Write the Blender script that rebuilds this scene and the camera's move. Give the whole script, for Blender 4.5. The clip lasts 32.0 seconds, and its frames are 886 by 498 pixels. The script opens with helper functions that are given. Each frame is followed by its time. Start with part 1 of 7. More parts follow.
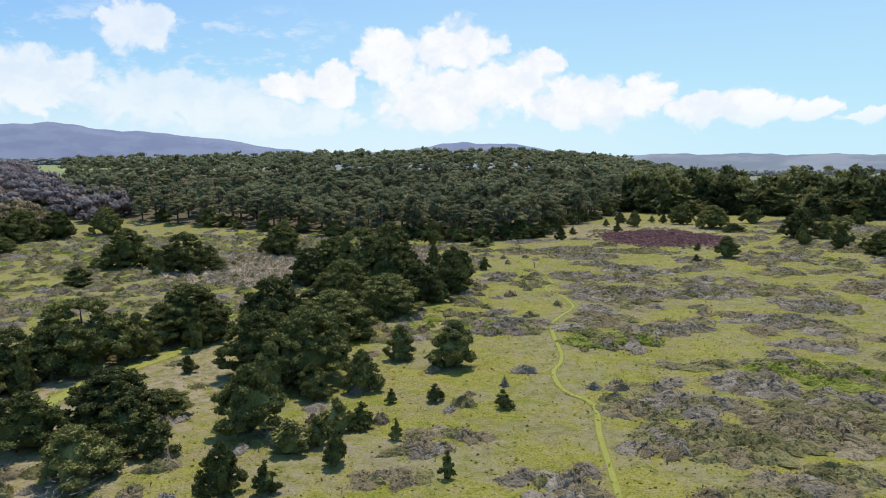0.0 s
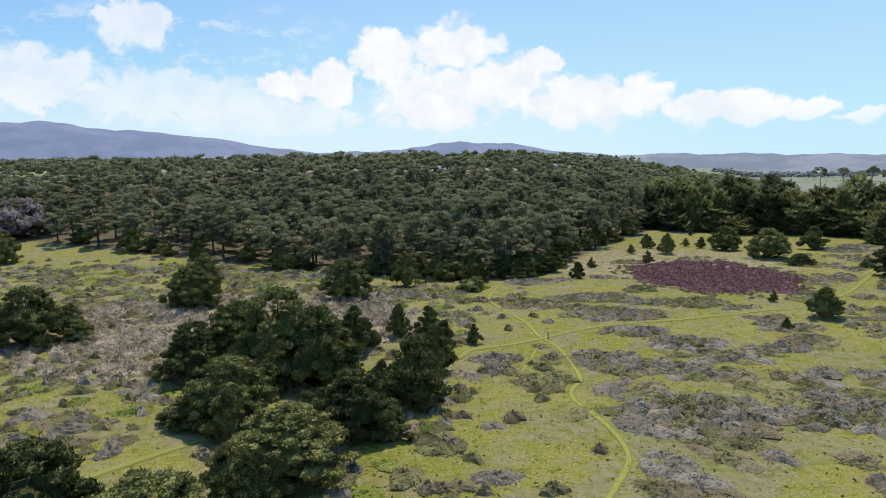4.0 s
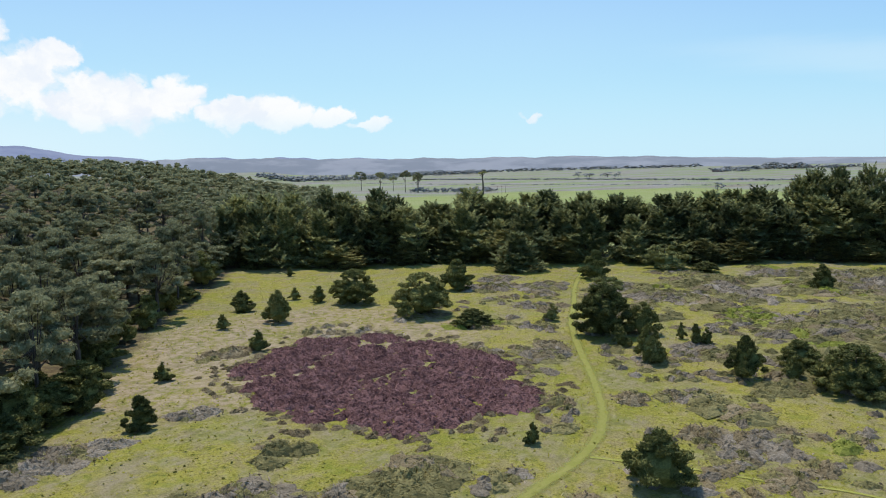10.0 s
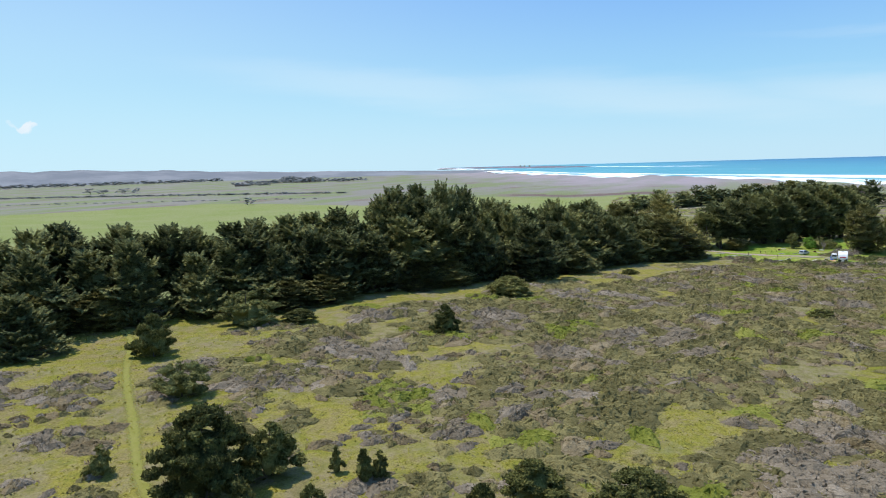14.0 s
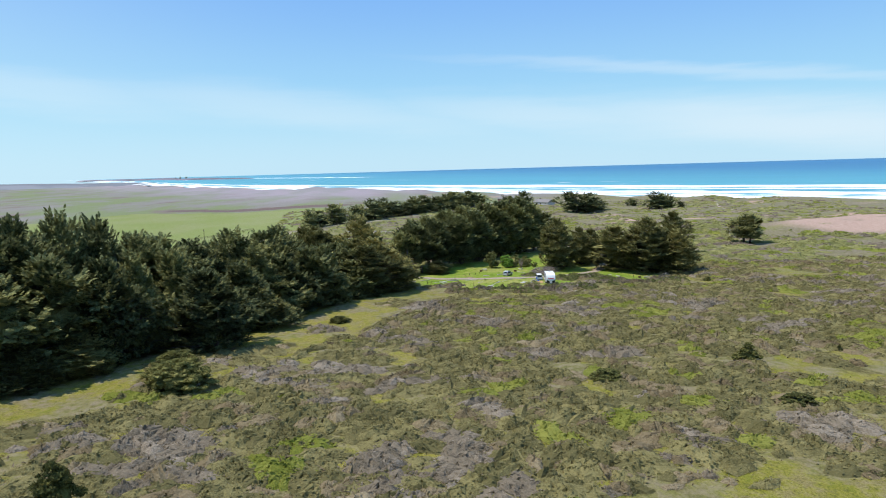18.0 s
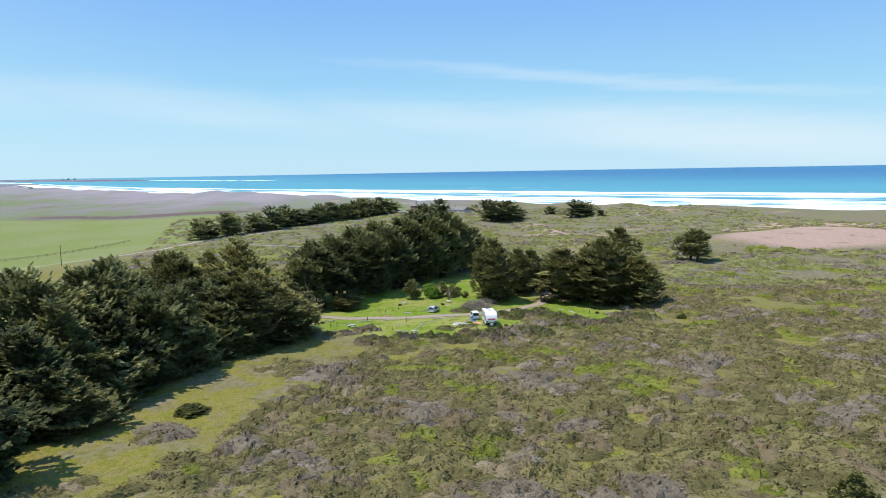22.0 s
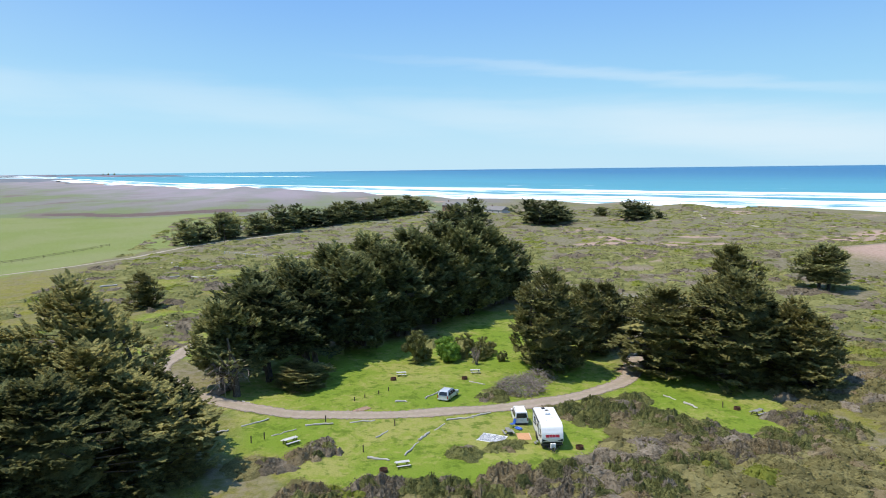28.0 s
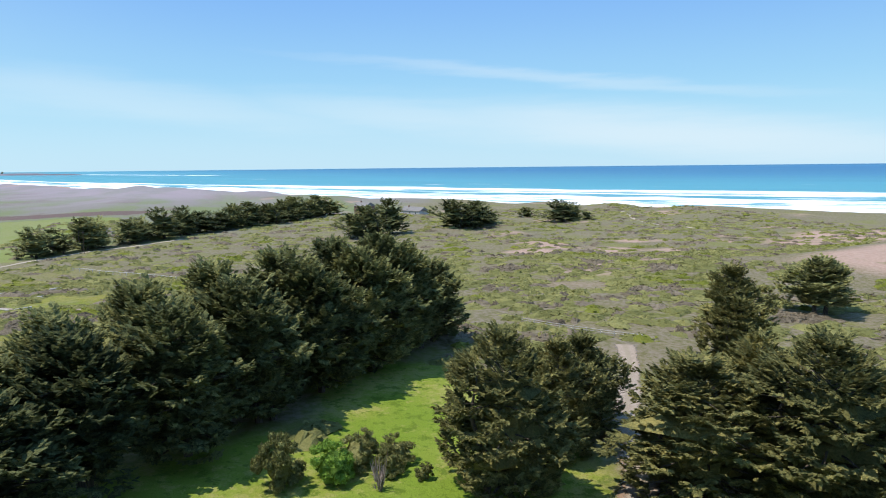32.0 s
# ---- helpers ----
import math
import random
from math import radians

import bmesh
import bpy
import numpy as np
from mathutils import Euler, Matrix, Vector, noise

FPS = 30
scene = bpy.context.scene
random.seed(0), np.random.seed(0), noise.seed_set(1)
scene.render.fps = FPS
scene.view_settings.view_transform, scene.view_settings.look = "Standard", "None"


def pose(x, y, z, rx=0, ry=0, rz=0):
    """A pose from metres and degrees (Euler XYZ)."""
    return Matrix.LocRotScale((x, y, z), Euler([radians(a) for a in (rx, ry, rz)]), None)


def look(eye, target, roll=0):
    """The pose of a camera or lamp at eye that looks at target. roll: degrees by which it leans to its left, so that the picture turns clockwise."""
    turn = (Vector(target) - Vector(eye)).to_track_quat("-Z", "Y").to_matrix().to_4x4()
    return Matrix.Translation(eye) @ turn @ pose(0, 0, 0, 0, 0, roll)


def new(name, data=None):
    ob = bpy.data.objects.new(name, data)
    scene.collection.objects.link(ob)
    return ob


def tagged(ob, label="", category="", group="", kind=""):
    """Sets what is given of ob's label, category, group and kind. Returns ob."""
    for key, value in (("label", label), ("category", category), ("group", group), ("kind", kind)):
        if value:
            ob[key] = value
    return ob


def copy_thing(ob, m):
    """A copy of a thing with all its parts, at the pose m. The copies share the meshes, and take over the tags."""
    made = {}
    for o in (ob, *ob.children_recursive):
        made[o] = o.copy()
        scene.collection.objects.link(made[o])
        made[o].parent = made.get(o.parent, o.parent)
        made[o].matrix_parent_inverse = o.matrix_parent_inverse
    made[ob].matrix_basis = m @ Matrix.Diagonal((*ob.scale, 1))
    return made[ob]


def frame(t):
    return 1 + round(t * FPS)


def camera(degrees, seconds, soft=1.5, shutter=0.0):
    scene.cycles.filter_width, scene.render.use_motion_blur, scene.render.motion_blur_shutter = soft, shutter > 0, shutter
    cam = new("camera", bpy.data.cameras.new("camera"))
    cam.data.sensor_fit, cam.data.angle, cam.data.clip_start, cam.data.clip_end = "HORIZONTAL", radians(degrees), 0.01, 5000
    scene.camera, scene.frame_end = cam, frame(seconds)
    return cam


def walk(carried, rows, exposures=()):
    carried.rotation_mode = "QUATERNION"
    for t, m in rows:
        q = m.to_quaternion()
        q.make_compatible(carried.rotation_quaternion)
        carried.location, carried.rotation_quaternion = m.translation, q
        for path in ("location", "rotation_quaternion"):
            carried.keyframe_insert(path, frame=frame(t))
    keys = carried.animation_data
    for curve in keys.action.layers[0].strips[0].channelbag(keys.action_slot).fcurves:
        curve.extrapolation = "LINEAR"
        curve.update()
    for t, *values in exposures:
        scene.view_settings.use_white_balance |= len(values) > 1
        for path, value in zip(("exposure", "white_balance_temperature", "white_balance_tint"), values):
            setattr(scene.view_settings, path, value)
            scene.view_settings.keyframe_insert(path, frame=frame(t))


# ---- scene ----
cam = camera(63.7, 32.0, soft=1.0)
METRES, EYE, TILT, LEAN, TURN = 370.0, 26.0, 1.0, 0.58, 0.0
ROWS = [
    (0.0, 0.0, 0.0, 0.0, -0.05, -7.31, 0.38),
    (0.5, 0.0013, 0.016, 0.0007, -0.01, -7.27, 0.38),
    (1.0, 0.0027, 0.0321, 0.0014, 0.03, -7.24, 0.38),
    (1.5, 0.004, 0.0482, 0.0022, 0.07, -7.25, 0.38),
    (2.0, 0.0053, 0.0643, 0.0031, 0.1, -7.25, 0.35),
    (2.5, 0.0065, 0.0804, 0.0038, 0.13, -7.25, 0.36),
    (4.5, 0.0119, 0.1443, 0.0071, -0.78, -7.4, 0.34),
    (5.0, 0.0134, 0.1604, 0.0076, -1.64, -7.38, 0.35),
    (5.5, 0.0149, 0.1765, 0.0082, -2.51, -7.41, 0.34),
    (6.0, 0.0166, 0.1926, 0.0086, -3.23, -7.4, 0.34),
    (6.5, 0.0187, 0.2085, 0.009, -4.23, -7.41, 0.36),
    (7.0, 0.0209, 0.2244, 0.0094, -7.56, -7.44, 0.36),
    (7.5, 0.0232, 0.2403, 0.0095, -11.94, -7.46, 0.35),
    (8.0, 0.0259, 0.2561, 0.0097, -16.83, -7.45, 0.34),
    (8.5, 0.0289, 0.2707, 0.0099, -21.49, -7.46, 0.32),
    (9.0, 0.0329, 0.2861, 0.0101, -26.33, -7.41, 0.34),
    (9.5, 0.0378, 0.3012, 0.0102, -31.12, -7.34, 0.38),
    (10.0, 0.0436, 0.3161, 0.0105, -35.95, -7.28, 0.41),
    (10.5, 0.0506, 0.3304, 0.0105, -41.86, -7.19, 0.46),
    (11.0, 0.0582, 0.344, 0.0108, -48.86, -7.12, 0.45),
    (11.5, 0.067, 0.3567, 0.0108, -55.97, -6.95, 0.53),
    (12.0, 0.0768, 0.3687, 0.011, -62.64, -6.84, 0.55),
    (12.5, 0.0874, 0.3797, 0.0113, -67.12, -6.73, 0.52),
    (13.0, 0.099, 0.3894, 0.0115, -69.32, -6.63, 0.45),
    (13.5, 0.1116, 0.3978, 0.0116, -70.97, -6.5, 0.43),
    (14.0, 0.1249, 0.4051, 0.012, -73.08, -6.42, 0.43),
    (14.5, 0.1387, 0.4114, 0.0121, -76.69, -6.29, 0.46),
    (16.5, 0.1976, 0.4283, 0.0139, -91.09, -5.99, 0.57),
    (17.0, 0.2131, 0.43, 0.0144, -94.1, -5.9, 0.64),
    (17.5, 0.2284, 0.4309, 0.015, -97.08, -5.83, 0.67),
    (18.0, 0.2439, 0.431, 0.0156, -99.71, -5.78, 0.67),
    (18.5, 0.259, 0.4304, 0.0162, -101.85, -5.72, 0.65),
    (19.0, 0.274, 0.4289, 0.017, -103.67, -5.69, 0.64),
    (19.5, 0.2892, 0.4268, 0.0176, -105.12, -5.65, 0.59),
    (20.0, 0.3041, 0.4243, 0.0186, -106.02, -5.61, 0.49),
    (20.5, 0.3191, 0.4211, 0.0196, -106.51, -5.58, 0.42),
    (21.0, 0.3337, 0.4177, 0.0205, -106.82, -5.56, 0.35),
    (21.5, 0.348, 0.4143, 0.0201, -106.91, -5.52, 0.23),
    (22.0, 0.3622, 0.4104, 0.0193, -106.97, -5.51, 0.15),
    (22.5, 0.3763, 0.4062, 0.0187, -106.98, -5.49, 0.13),
    (23.0, 0.3904, 0.4018, 0.0175, -106.7, -5.48, 0.04),
    (23.5, 0.4048, 0.3974, 0.0157, -104.97, -5.47, -0.07),
    (24.0, 0.4189, 0.3921, 0.0148, -103.19, -5.52, -0.12),
    (24.5, 0.4337, 0.3869, 0.0147, -103.14, -5.53, -0.18),
    (25.0, 0.4483, 0.3817, 0.015, -103.21, -5.56, -0.18),
    (25.5, 0.4632, 0.3766, 0.0153, -103.28, -5.59, -0.19),
    (27.5, 0.5239, 0.3559, 0.0165, -103.56, -5.7, -0.19),
    (28.0, 0.539, 0.3507, 0.017, -103.89, -5.72, -0.19),
    (28.5, 0.5542, 0.3459, 0.0174, -104.79, -5.77, -0.2),
    (29.0, 0.5694, 0.3409, 0.0179, -105.32, -5.82, -0.18),
    (29.5, 0.5843, 0.336, 0.0175, -105.44, -5.84, -0.22),
    (30.0, 0.599, 0.3311, 0.0164, -105.55, -5.86, -0.21),
    (30.5, 0.6139, 0.3261, 0.0155, -107.01, -5.87, -0.2),
    (31.0, 0.6288, 0.321, 0.0155, -108.4, -5.9, -0.17),
    (31.5, 0.6439, 0.3159, 0.0154, -109.94, -5.91, -0.17),
    (32.0, 0.6585, 0.3108, 0.0157, -110.51, -5.79, -0.18),
]
walk(cam, [(t, pose(0, 0, EYE, TILT, LEAN, TURN) @ pose(METRES * x, METRES * y, METRES * z, 90 + pitch, roll, yaw)) for t, x, y, z, yaw, pitch, roll in ROWS],
     exposures=[(0.0, 0.0), (32.0, 0.0)])

# ---- world and sun ----
SUN_AZ, SUN_EL = radians(12), radians(66)


def nodes_of(owner):
    owner.use_nodes = True
    nt = owner.node_tree
    nt.nodes.clear()
    return nt


class Graph:
    """Short hand for node graphs."""

    def __init__(self, owner):
        self.nt = nodes_of(owner)

    def n(self, kind, props=None, **sockets):
        nd = self.nt.nodes.new(kind)
        props = props or {}
        if "operation" in props:
            nd.operation = props["operation"]
        if "use_clamp" in props:
            nd.use_clamp = props["use_clamp"]
        if "interpolation_type" in props:
            nd.interpolation_type = props["interpolation_type"]
        if "data_type" in props:
            nd.data_type = props["data_type"]
        if "attribute_name" in props:
            nd.attribute_name = props["attribute_name"]
        for k, v in sockets.items():
            key = int(k[1:]) if k[0] == "i" and k[1:].isdigit() else k.replace("_", " ")
            self.link(v, nd.inputs[key])
        return nd

    def link(self, v, sock):
        if isinstance(v, bpy.types.NodeSocket):
            self.nt.links.new(v, sock)
        elif isinstance(v, bpy.types.Node):
            self.nt.links.new(v.outputs[0], sock)
        else:
            sock.default_value = v

    def math(self, op, a, b=0.0, c=0.0, clamp=False):
        return self.n("ShaderNodeMath", {"operation": op, "use_clamp": clamp}, i0=a, i1=b, i2=c).outputs[0]

    def vmath(self, op, a, b=(0, 0, 0)):
        nd = self.n("ShaderNodeVectorMath", {"operation": op}, i0=a, i1=b)
        return nd.outputs[1] if op in ("DISTANCE", "LENGTH", "DOT_PRODUCT") else nd.outputs[0]

    def noise(self, vec, scale, detail=4.0, rough=0.55, dist=0.0):
        return self.n("ShaderNodeTexNoise", None, Vector=vec, Scale=scale, Detail=detail, Roughness=rough, Distortion=dist).outputs[0]

    def ramp(self, v, lo, hi, a=0.0, b=1.0, smooth=True):
        nd = self.n("ShaderNodeMapRange", {"interpolation_type": "SMOOTHSTEP" if smooth else "LINEAR"}, i0=v, i1=lo, i2=hi, i3=a, i4=b)
        return nd.outputs[0]

    def mix(self, f, a, b):
        nd = self.n("ShaderNodeMix", {"data_type": "RGBA"})
        self.link(f, nd.inputs[0])
        for v, s in ((a, nd.inputs[6]), (b, nd.inputs[7])):
            self.link((*v, 1) if isinstance(v, tuple) and len(v) == 3 else v, s)
        return nd.outputs[2]


world = bpy.data.worlds.new("sky")
scene.world = world
g = Graph(world)
sky = g.n("ShaderNodeTexSky")
sky.sky_type, sky.sun_disc, sky.sun_elevation, sky.sun_rotation = "NISHITA", False, SUN_EL, SUN_AZ
sky.altitude, sky.air_density, sky.dust_density, sky.ozone_density = 30.0, 1.0, 0.3, 2.5
dirn = g.n("ShaderNodeTexCoord").outputs["Generated"]
sep = g.n("ShaderNodeSeparateXYZ", None, i0=dirn)
azim = g.math("MULTIPLY", g.math("ARCTAN2", sep.outputs[0], sep.outputs[1]), 57.3)
elev = g.math("MULTIPLY", g.math("ARCSINE", sep.outputs[2]), 57.3)
flat = g.n("ShaderNodeCombineXYZ", None, i0=azim, i1=elev, i2=0.0).outputs[0]
puff = g.n("ShaderNodeTexNoise", None, Vector=flat, Scale=0.45, Detail=8.0, Roughness=0.6)
warp = g.vmath("ADD", flat, g.vmath("MULTIPLY", g.vmath("SUBTRACT", puff.outputs[1], (0.5, 0.5, 0.5)), (3.4, 2.2, 0)))
tall_flat = g.vmath("MULTIPLY", warp, (1.0, 1.25, 0))
bulge = g.n("ShaderNodeTexVoronoi", None, Vector=tall_flat, Scale=0.50).outputs["Distance"]
small = g.n("ShaderNodeTexVoronoi", None, Vector=tall_flat, Scale=1.25).outputs["Distance"]
billow = g.math("ADD", g.math("MULTIPLY", g.math("SUBTRACT", bulge, 0.45), 0.75), g.math("MULTIPLY", g.math("SUBTRACT", small, 0.45), 0.38))
cover = None
# cumulus heaps over the inland hills: azimuth, elevation, half width, half height in degrees
for ca, ce, cw, ch, *thin in ((-22.2, 10.7, 2.3, 1.7, 0.75), (-4.1, 9.0, 2.5, 1.7), (1.3, 9.3, 3.0, 1.8), (7.0, 8.0, 2.2, 1.1), (5.0, 6.6, 3.6, 1.9), (-0.5, 5.6, 4.4, 2.4), (-11.4, 6.7, 2.2, 1.1),
                       (-8.2, 6.6, 1.3, 1.6), (11.6, 5.0, 4.8, 1.6), (15.5, 5.3, 2.0, 1.2), (22.0, 4.2, 4.4, 1.1), (27.2, 3.8, 1.7, 0.7), (30.6, 3.2, 1.6, 0.4), (-29.5, 6.6, 4.4, 1.9, 0.75), (-21.0, 5.8, 6.0, 1.6, 0.6),
                       (-14.0, 4.4, 7.0, 1.4, 0.6), (43.0, 3.6, 0.9, 0.3), (-45.0, 8.0, 8.0, 3.0), (-62.0, 7.0, 7.0, 2.6), (-80.0, 9.0, 9.0, 3.0)):
    off = g.vmath("MULTIPLY", g.vmath("SUBTRACT", warp, (ca, ce, 0)), (1 / cw, 1 / ch, 0))
    one = g.ramp(g.math("ADD", g.vmath("LENGTH", off), billow), 1.44, 0.94)
    one = g.math("MULTIPLY", one, thin[0]) if thin else one
    cover = one if cover is None else g.math("MAXIMUM", cover, one)
wisp = g.ramp(g.noise(g.vmath("MULTIPLY", flat, (0.25, 0.6, 1)), 1.0, 7, 0.65), 0.50, 0.66)
wisp = g.math("MULTIPLY", wisp, g.math("MULTIPLY", g.ramp(g.math("ABSOLUTE", g.math("ADD", azim, 24.0)), 22.0, 8.0), g.math("MULTIPLY", g.ramp(elev, 4.0, 6.0), g.ramp(elev, 13.5, 10.0))))
cover = g.math("MULTIPLY", g.math("MAXIMUM", cover, g.math("MULTIPLY", wisp, 0.55)), g.ramp(elev, 1.6, 4.6, 0.35, 1.0))
slant = g.n("ShaderNodeCombineXYZ", None, i0=azim, i1=g.math("ADD", elev, g.math("MULTIPLY", g.math("SUBTRACT", azim, 119.0), 0.093)), i2=0.0).outputs[0]
# thin high veils over the sea: azimuth, elevation, half width, half height, strength
fray = g.vmath("ADD", slant, g.vmath("MULTIPLY", g.vmath("SUBTRACT", g.n("ShaderNodeTexNoise", None, Vector=g.vmath("MULTIPLY", flat, (0.06, 0.5, 1)), Scale=1.0, Detail=6.0, Roughness=0.6).outputs[1], (0.5, 0.5, 0.5)), (9.0, 2.6, 0)))
veil = None
for ca, ce, cw, ch, k in ((119.0, 6.6, 20.0, 0.6, 0.30), (128.0, 3.2, 24.0, 2.0, 0.55), (108.0, 3.0, 14.0, 1.6, 0.35), (88.0, 2.0, 20.0, 1.6, 0.30), (136.0, 3.0, 16.0, 2.0, 0.45), (70.0, 1.6, 16.0, 1.5, 0.30)):
    off = g.vmath("MULTIPLY", g.vmath("SUBTRACT", fray, (ca, ce, 0)), (1 / cw, 1 / ch, 0))
    one = g.math("MULTIPLY", g.ramp(g.vmath("LENGTH", off), 1.3, 0.1), k)
    veil = one if veil is None else g.math("MAXIMUM", veil, one)
high = g.mix(g.ramp(elev, 3.0, 15.0), (4.6, 8.8, 11.8), (2.7, 5.9, 11.7))
tone = g.mix(g.ramp(elev, 7.0, -0.5), high, (6.6, 9.9, 12.0))
pale = g.mix(0.88, sky.outputs[0], tone)
veiled = g.mix(veil, pale, (9.6, 10.8, 11.6))
bank = g.math("MULTIPLY", g.ramp(elev, 8.5, 1.5), g.ramp(g.math("ABSOLUTE", g.math("ADD", azim, 25.0)), 55.0, 25.0))
veiled = g.mix(g.math("MULTIPLY", bank, 0.65), veiled, (10.2, 10.9, 11.5))
glare = g.math("MULTIPLY", g.ramp(g.math("ABSOLUTE", g.math("SUBTRACT", azim, 22.0)), 75.0, 15.0), g.ramp(elev, 26.0, 8.0, 0.12, 0.42))
veiled = g.mix(glare, veiled, (7.6, 10.8, 12.0))
shade = g.noise(warp, 0.35, 5, 0.6)
clouded = g.mix(g.math("MULTIPLY", cover, 0.94), veiled, g.mix(g.ramp(shade, 0.35, 0.6), (10.2, 10.7, 11.6), (11.8, 11.8, 11.8)))
back = g.n("ShaderNodeBackground", None, Color=clouded, Strength=0.085)
g.n("ShaderNodeOutputWorld", None, Surface=back)

sun_data = bpy.data.lights.new("sun", "SUN")
sun_data.energy, sun_data.angle, sun_data.color = 5.0, radians(0.53), (1.0, 0.925, 0.83)
sun = new("sun", sun_data)
sun_way = Vector((math.sin(SUN_AZ) * math.cos(SUN_EL), math.cos(SUN_AZ) * math.cos(SUN_EL), math.sin(SUN_EL)))
sun.matrix_world = look(sun_way * 500, (0, 0, 0))


# ---- materials ----
def material(name):
    mat = bpy.data.materials.new(name)
    return mat, Graph(mat)


def finish(g, color, rough=0.8, bump=None, bump_dist=0.1, metal=0.0, spec=0.3, through_light=0.0, strength=0.6, alpha=None):
    b = g.n("ShaderNodeBsdfPrincipled")
    g.link((*color, 1) if isinstance(color, tuple) and len(color) == 3 else color, b.inputs["Base Color"])
    g.link(rough, b.inputs["Roughness"])
    g.link(metal, b.inputs["Metallic"])
    g.link(spec, b.inputs["Specular IOR Level"])
    if bump is not None:
        bp = g.n("ShaderNodeBump", None, Height=bump, Distance=bump_dist, Strength=strength)
        g.link(bp.outputs[0], b.inputs["Normal"])
    out = b.outputs[0]
    if through_light:
        tr = g.n("ShaderNodeBsdfTranslucent")
        g.link((*color, 1) if isinstance(color, tuple) and len(color) == 3 else color, tr.inputs[0])
        out = g.n("ShaderNodeMixShader", None, i0=through_light, i1=out, i2=tr.outputs[0]).outputs[0]
    if alpha is not None:
        cl = g.n("ShaderNodeBsdfTransparent")
        out = g.n("ShaderNodeMixShader", None, i0=alpha, i1=cl.outputs[0], i2=out).outputs[0]
    g.n("ShaderNodeOutputMaterial", None, Surface=out)


def place_of(g):
    return g.n("ShaderNodeNewGeometry").outputs["Position"]


def foliage(name, dark, mid, light, scale=0.35, through_light=0.25, rough=0.8):
    mat, g = material(name)
    p = place_of(g)
    info = g.n("ShaderNodeObjectInfo").outputs["Random"]
    geo = g.n("ShaderNodeNewGeometry").outputs["Random Per Island"]
    fine = g.noise(p, 5.0, 3, 0.7)
    v = g.math("ADD", g.math("MULTIPLY", g.noise(p, scale, 3), 0.62), g.math("MULTIPLY", geo, 0.30))
    v = g.math("ADD", v, g.math("MULTIPLY", g.math("SUBTRACT", info, 0.5), 0.34))
    v = g.math("ADD", v, g.math("MULTIPLY", g.math("SUBTRACT", fine, 0.5), 0.7))
    c = g.mix(g.ramp(v, 0.18, 0.48), dark, mid)
    c = g.mix(g.ramp(v, 0.46, 0.80), c, light)
    finish(g, c, rough, fine, 0.25, spec=0.08, through_light=through_light, strength=0.9)
    return mat


def bark(name, a, b):
    mat, g = material(name)
    p = g.vmath("MULTIPLY", place_of(g), (6, 6, 1.2))
    v = g.noise(p, 1.0, 6)
    finish(g, g.mix(g.ramp(v, 0.35, 0.7), a, b), 0.9, v, 0.05)
    return mat


PINE = foliage("pine_needles", (0.056, 0.062, 0.022), (0.140, 0.144, 0.044), (0.285, 0.266, 0.088), 0.6, 0.14)
FOREST = foliage("forest_pine_needles", (0.128, 0.132, 0.072), (0.245, 0.246, 0.126), (0.370, 0.355, 0.190), 0.12, 0.40)
CYPRESS = foliage("cypress_sprays", (0.060, 0.074, 0.035), (0.172, 0.188, 0.078), (0.400, 0.390, 0.154), 0.30, 0.30)
TAWNY = foliage("tawny_cypress_sprays", (0.072, 0.080, 0.032), (0.200, 0.198, 0.074), (0.430, 0.380, 0.138), 0.30, 0.30)
# leaves of far trees, paled to hold the distance haze in their colour
HAZED = foliage("hazed_far_trees", (0.24, 0.25, 0.245), (0.29, 0.30, 0.29), (0.34, 0.345, 0.33), 0.05, 0.2)
BRIGHT = foliage("fresh_leaves", (0.12, 0.20, 0.03), (0.22, 0.36, 0.06), (0.34, 0.47, 0.10), 0.5, 0.3)
GREY = foliage("grey_scrub_twigs", (0.122, 0.100, 0.068), (0.215, 0.178, 0.126), (0.345, 0.294, 0.226), 0.45, 0.15, 0.85)
OLIVE = foliage("olive_scrub_leaves", (0.160, 0.144, 0.060), (0.290, 0.256, 0.108), (0.43, 0.384, 0.170), 0.4, 0.3)
COYOTE = foliage("coyote_brush_leaves", (0.112, 0.120, 0.044), (0.215, 0.220, 0.078), (0.345, 0.332, 0.128), 0.4, 0.3)
THICKET = foliage("bare_purple_twigs", (0.215, 0.180, 0.172), (0.275, 0.235, 0.228), (0.335, 0.295, 0.288), 0.2, 0.35, 0.9)
LIME = foliage("lime_scrub_leaves", (0.105, 0.125, 0.022), (0.195, 0.220, 0.036), (0.30, 0.31, 0.07), 0.5, 0.3)
BROWN = foliage("brown_scrub", (0.118, 0.090, 0.046), (0.222, 0.174, 0.098), (0.33, 0.272, 0.170), 0.5, 0.15, 0.85)
STRAW = foliage("straw_thatch", (0.21, 0.158, 0.095), (0.345, 0.268, 0.172), (0.45, 0.365, 0.25), 0.4, 0.1, 0.9)
HEATHER = foliage("maroon_heather", (0.125, 0.064, 0.058), (0.215, 0.116, 0.106), (0.315, 0.194, 0.178), 0.5, 0.15, 0.85)
BLADES = foliage("grass_blades", (0.225, 0.22, 0.036), (0.305, 0.295, 0.06), (0.40, 0.37, 0.12), 0.2, 0.45)
BARK = bark("grey_brown_bark", (0.05, 0.04, 0.03), (0.14, 0.115, 0.09))
DEAD = bark("bleached_deadwood", (0.17, 0.138, 0.115), (0.36, 0.300, 0.258))


# ---- ground ----
def sig(v):
    return 1 / (1 + np.exp(-np.clip(v, -40, 40)))


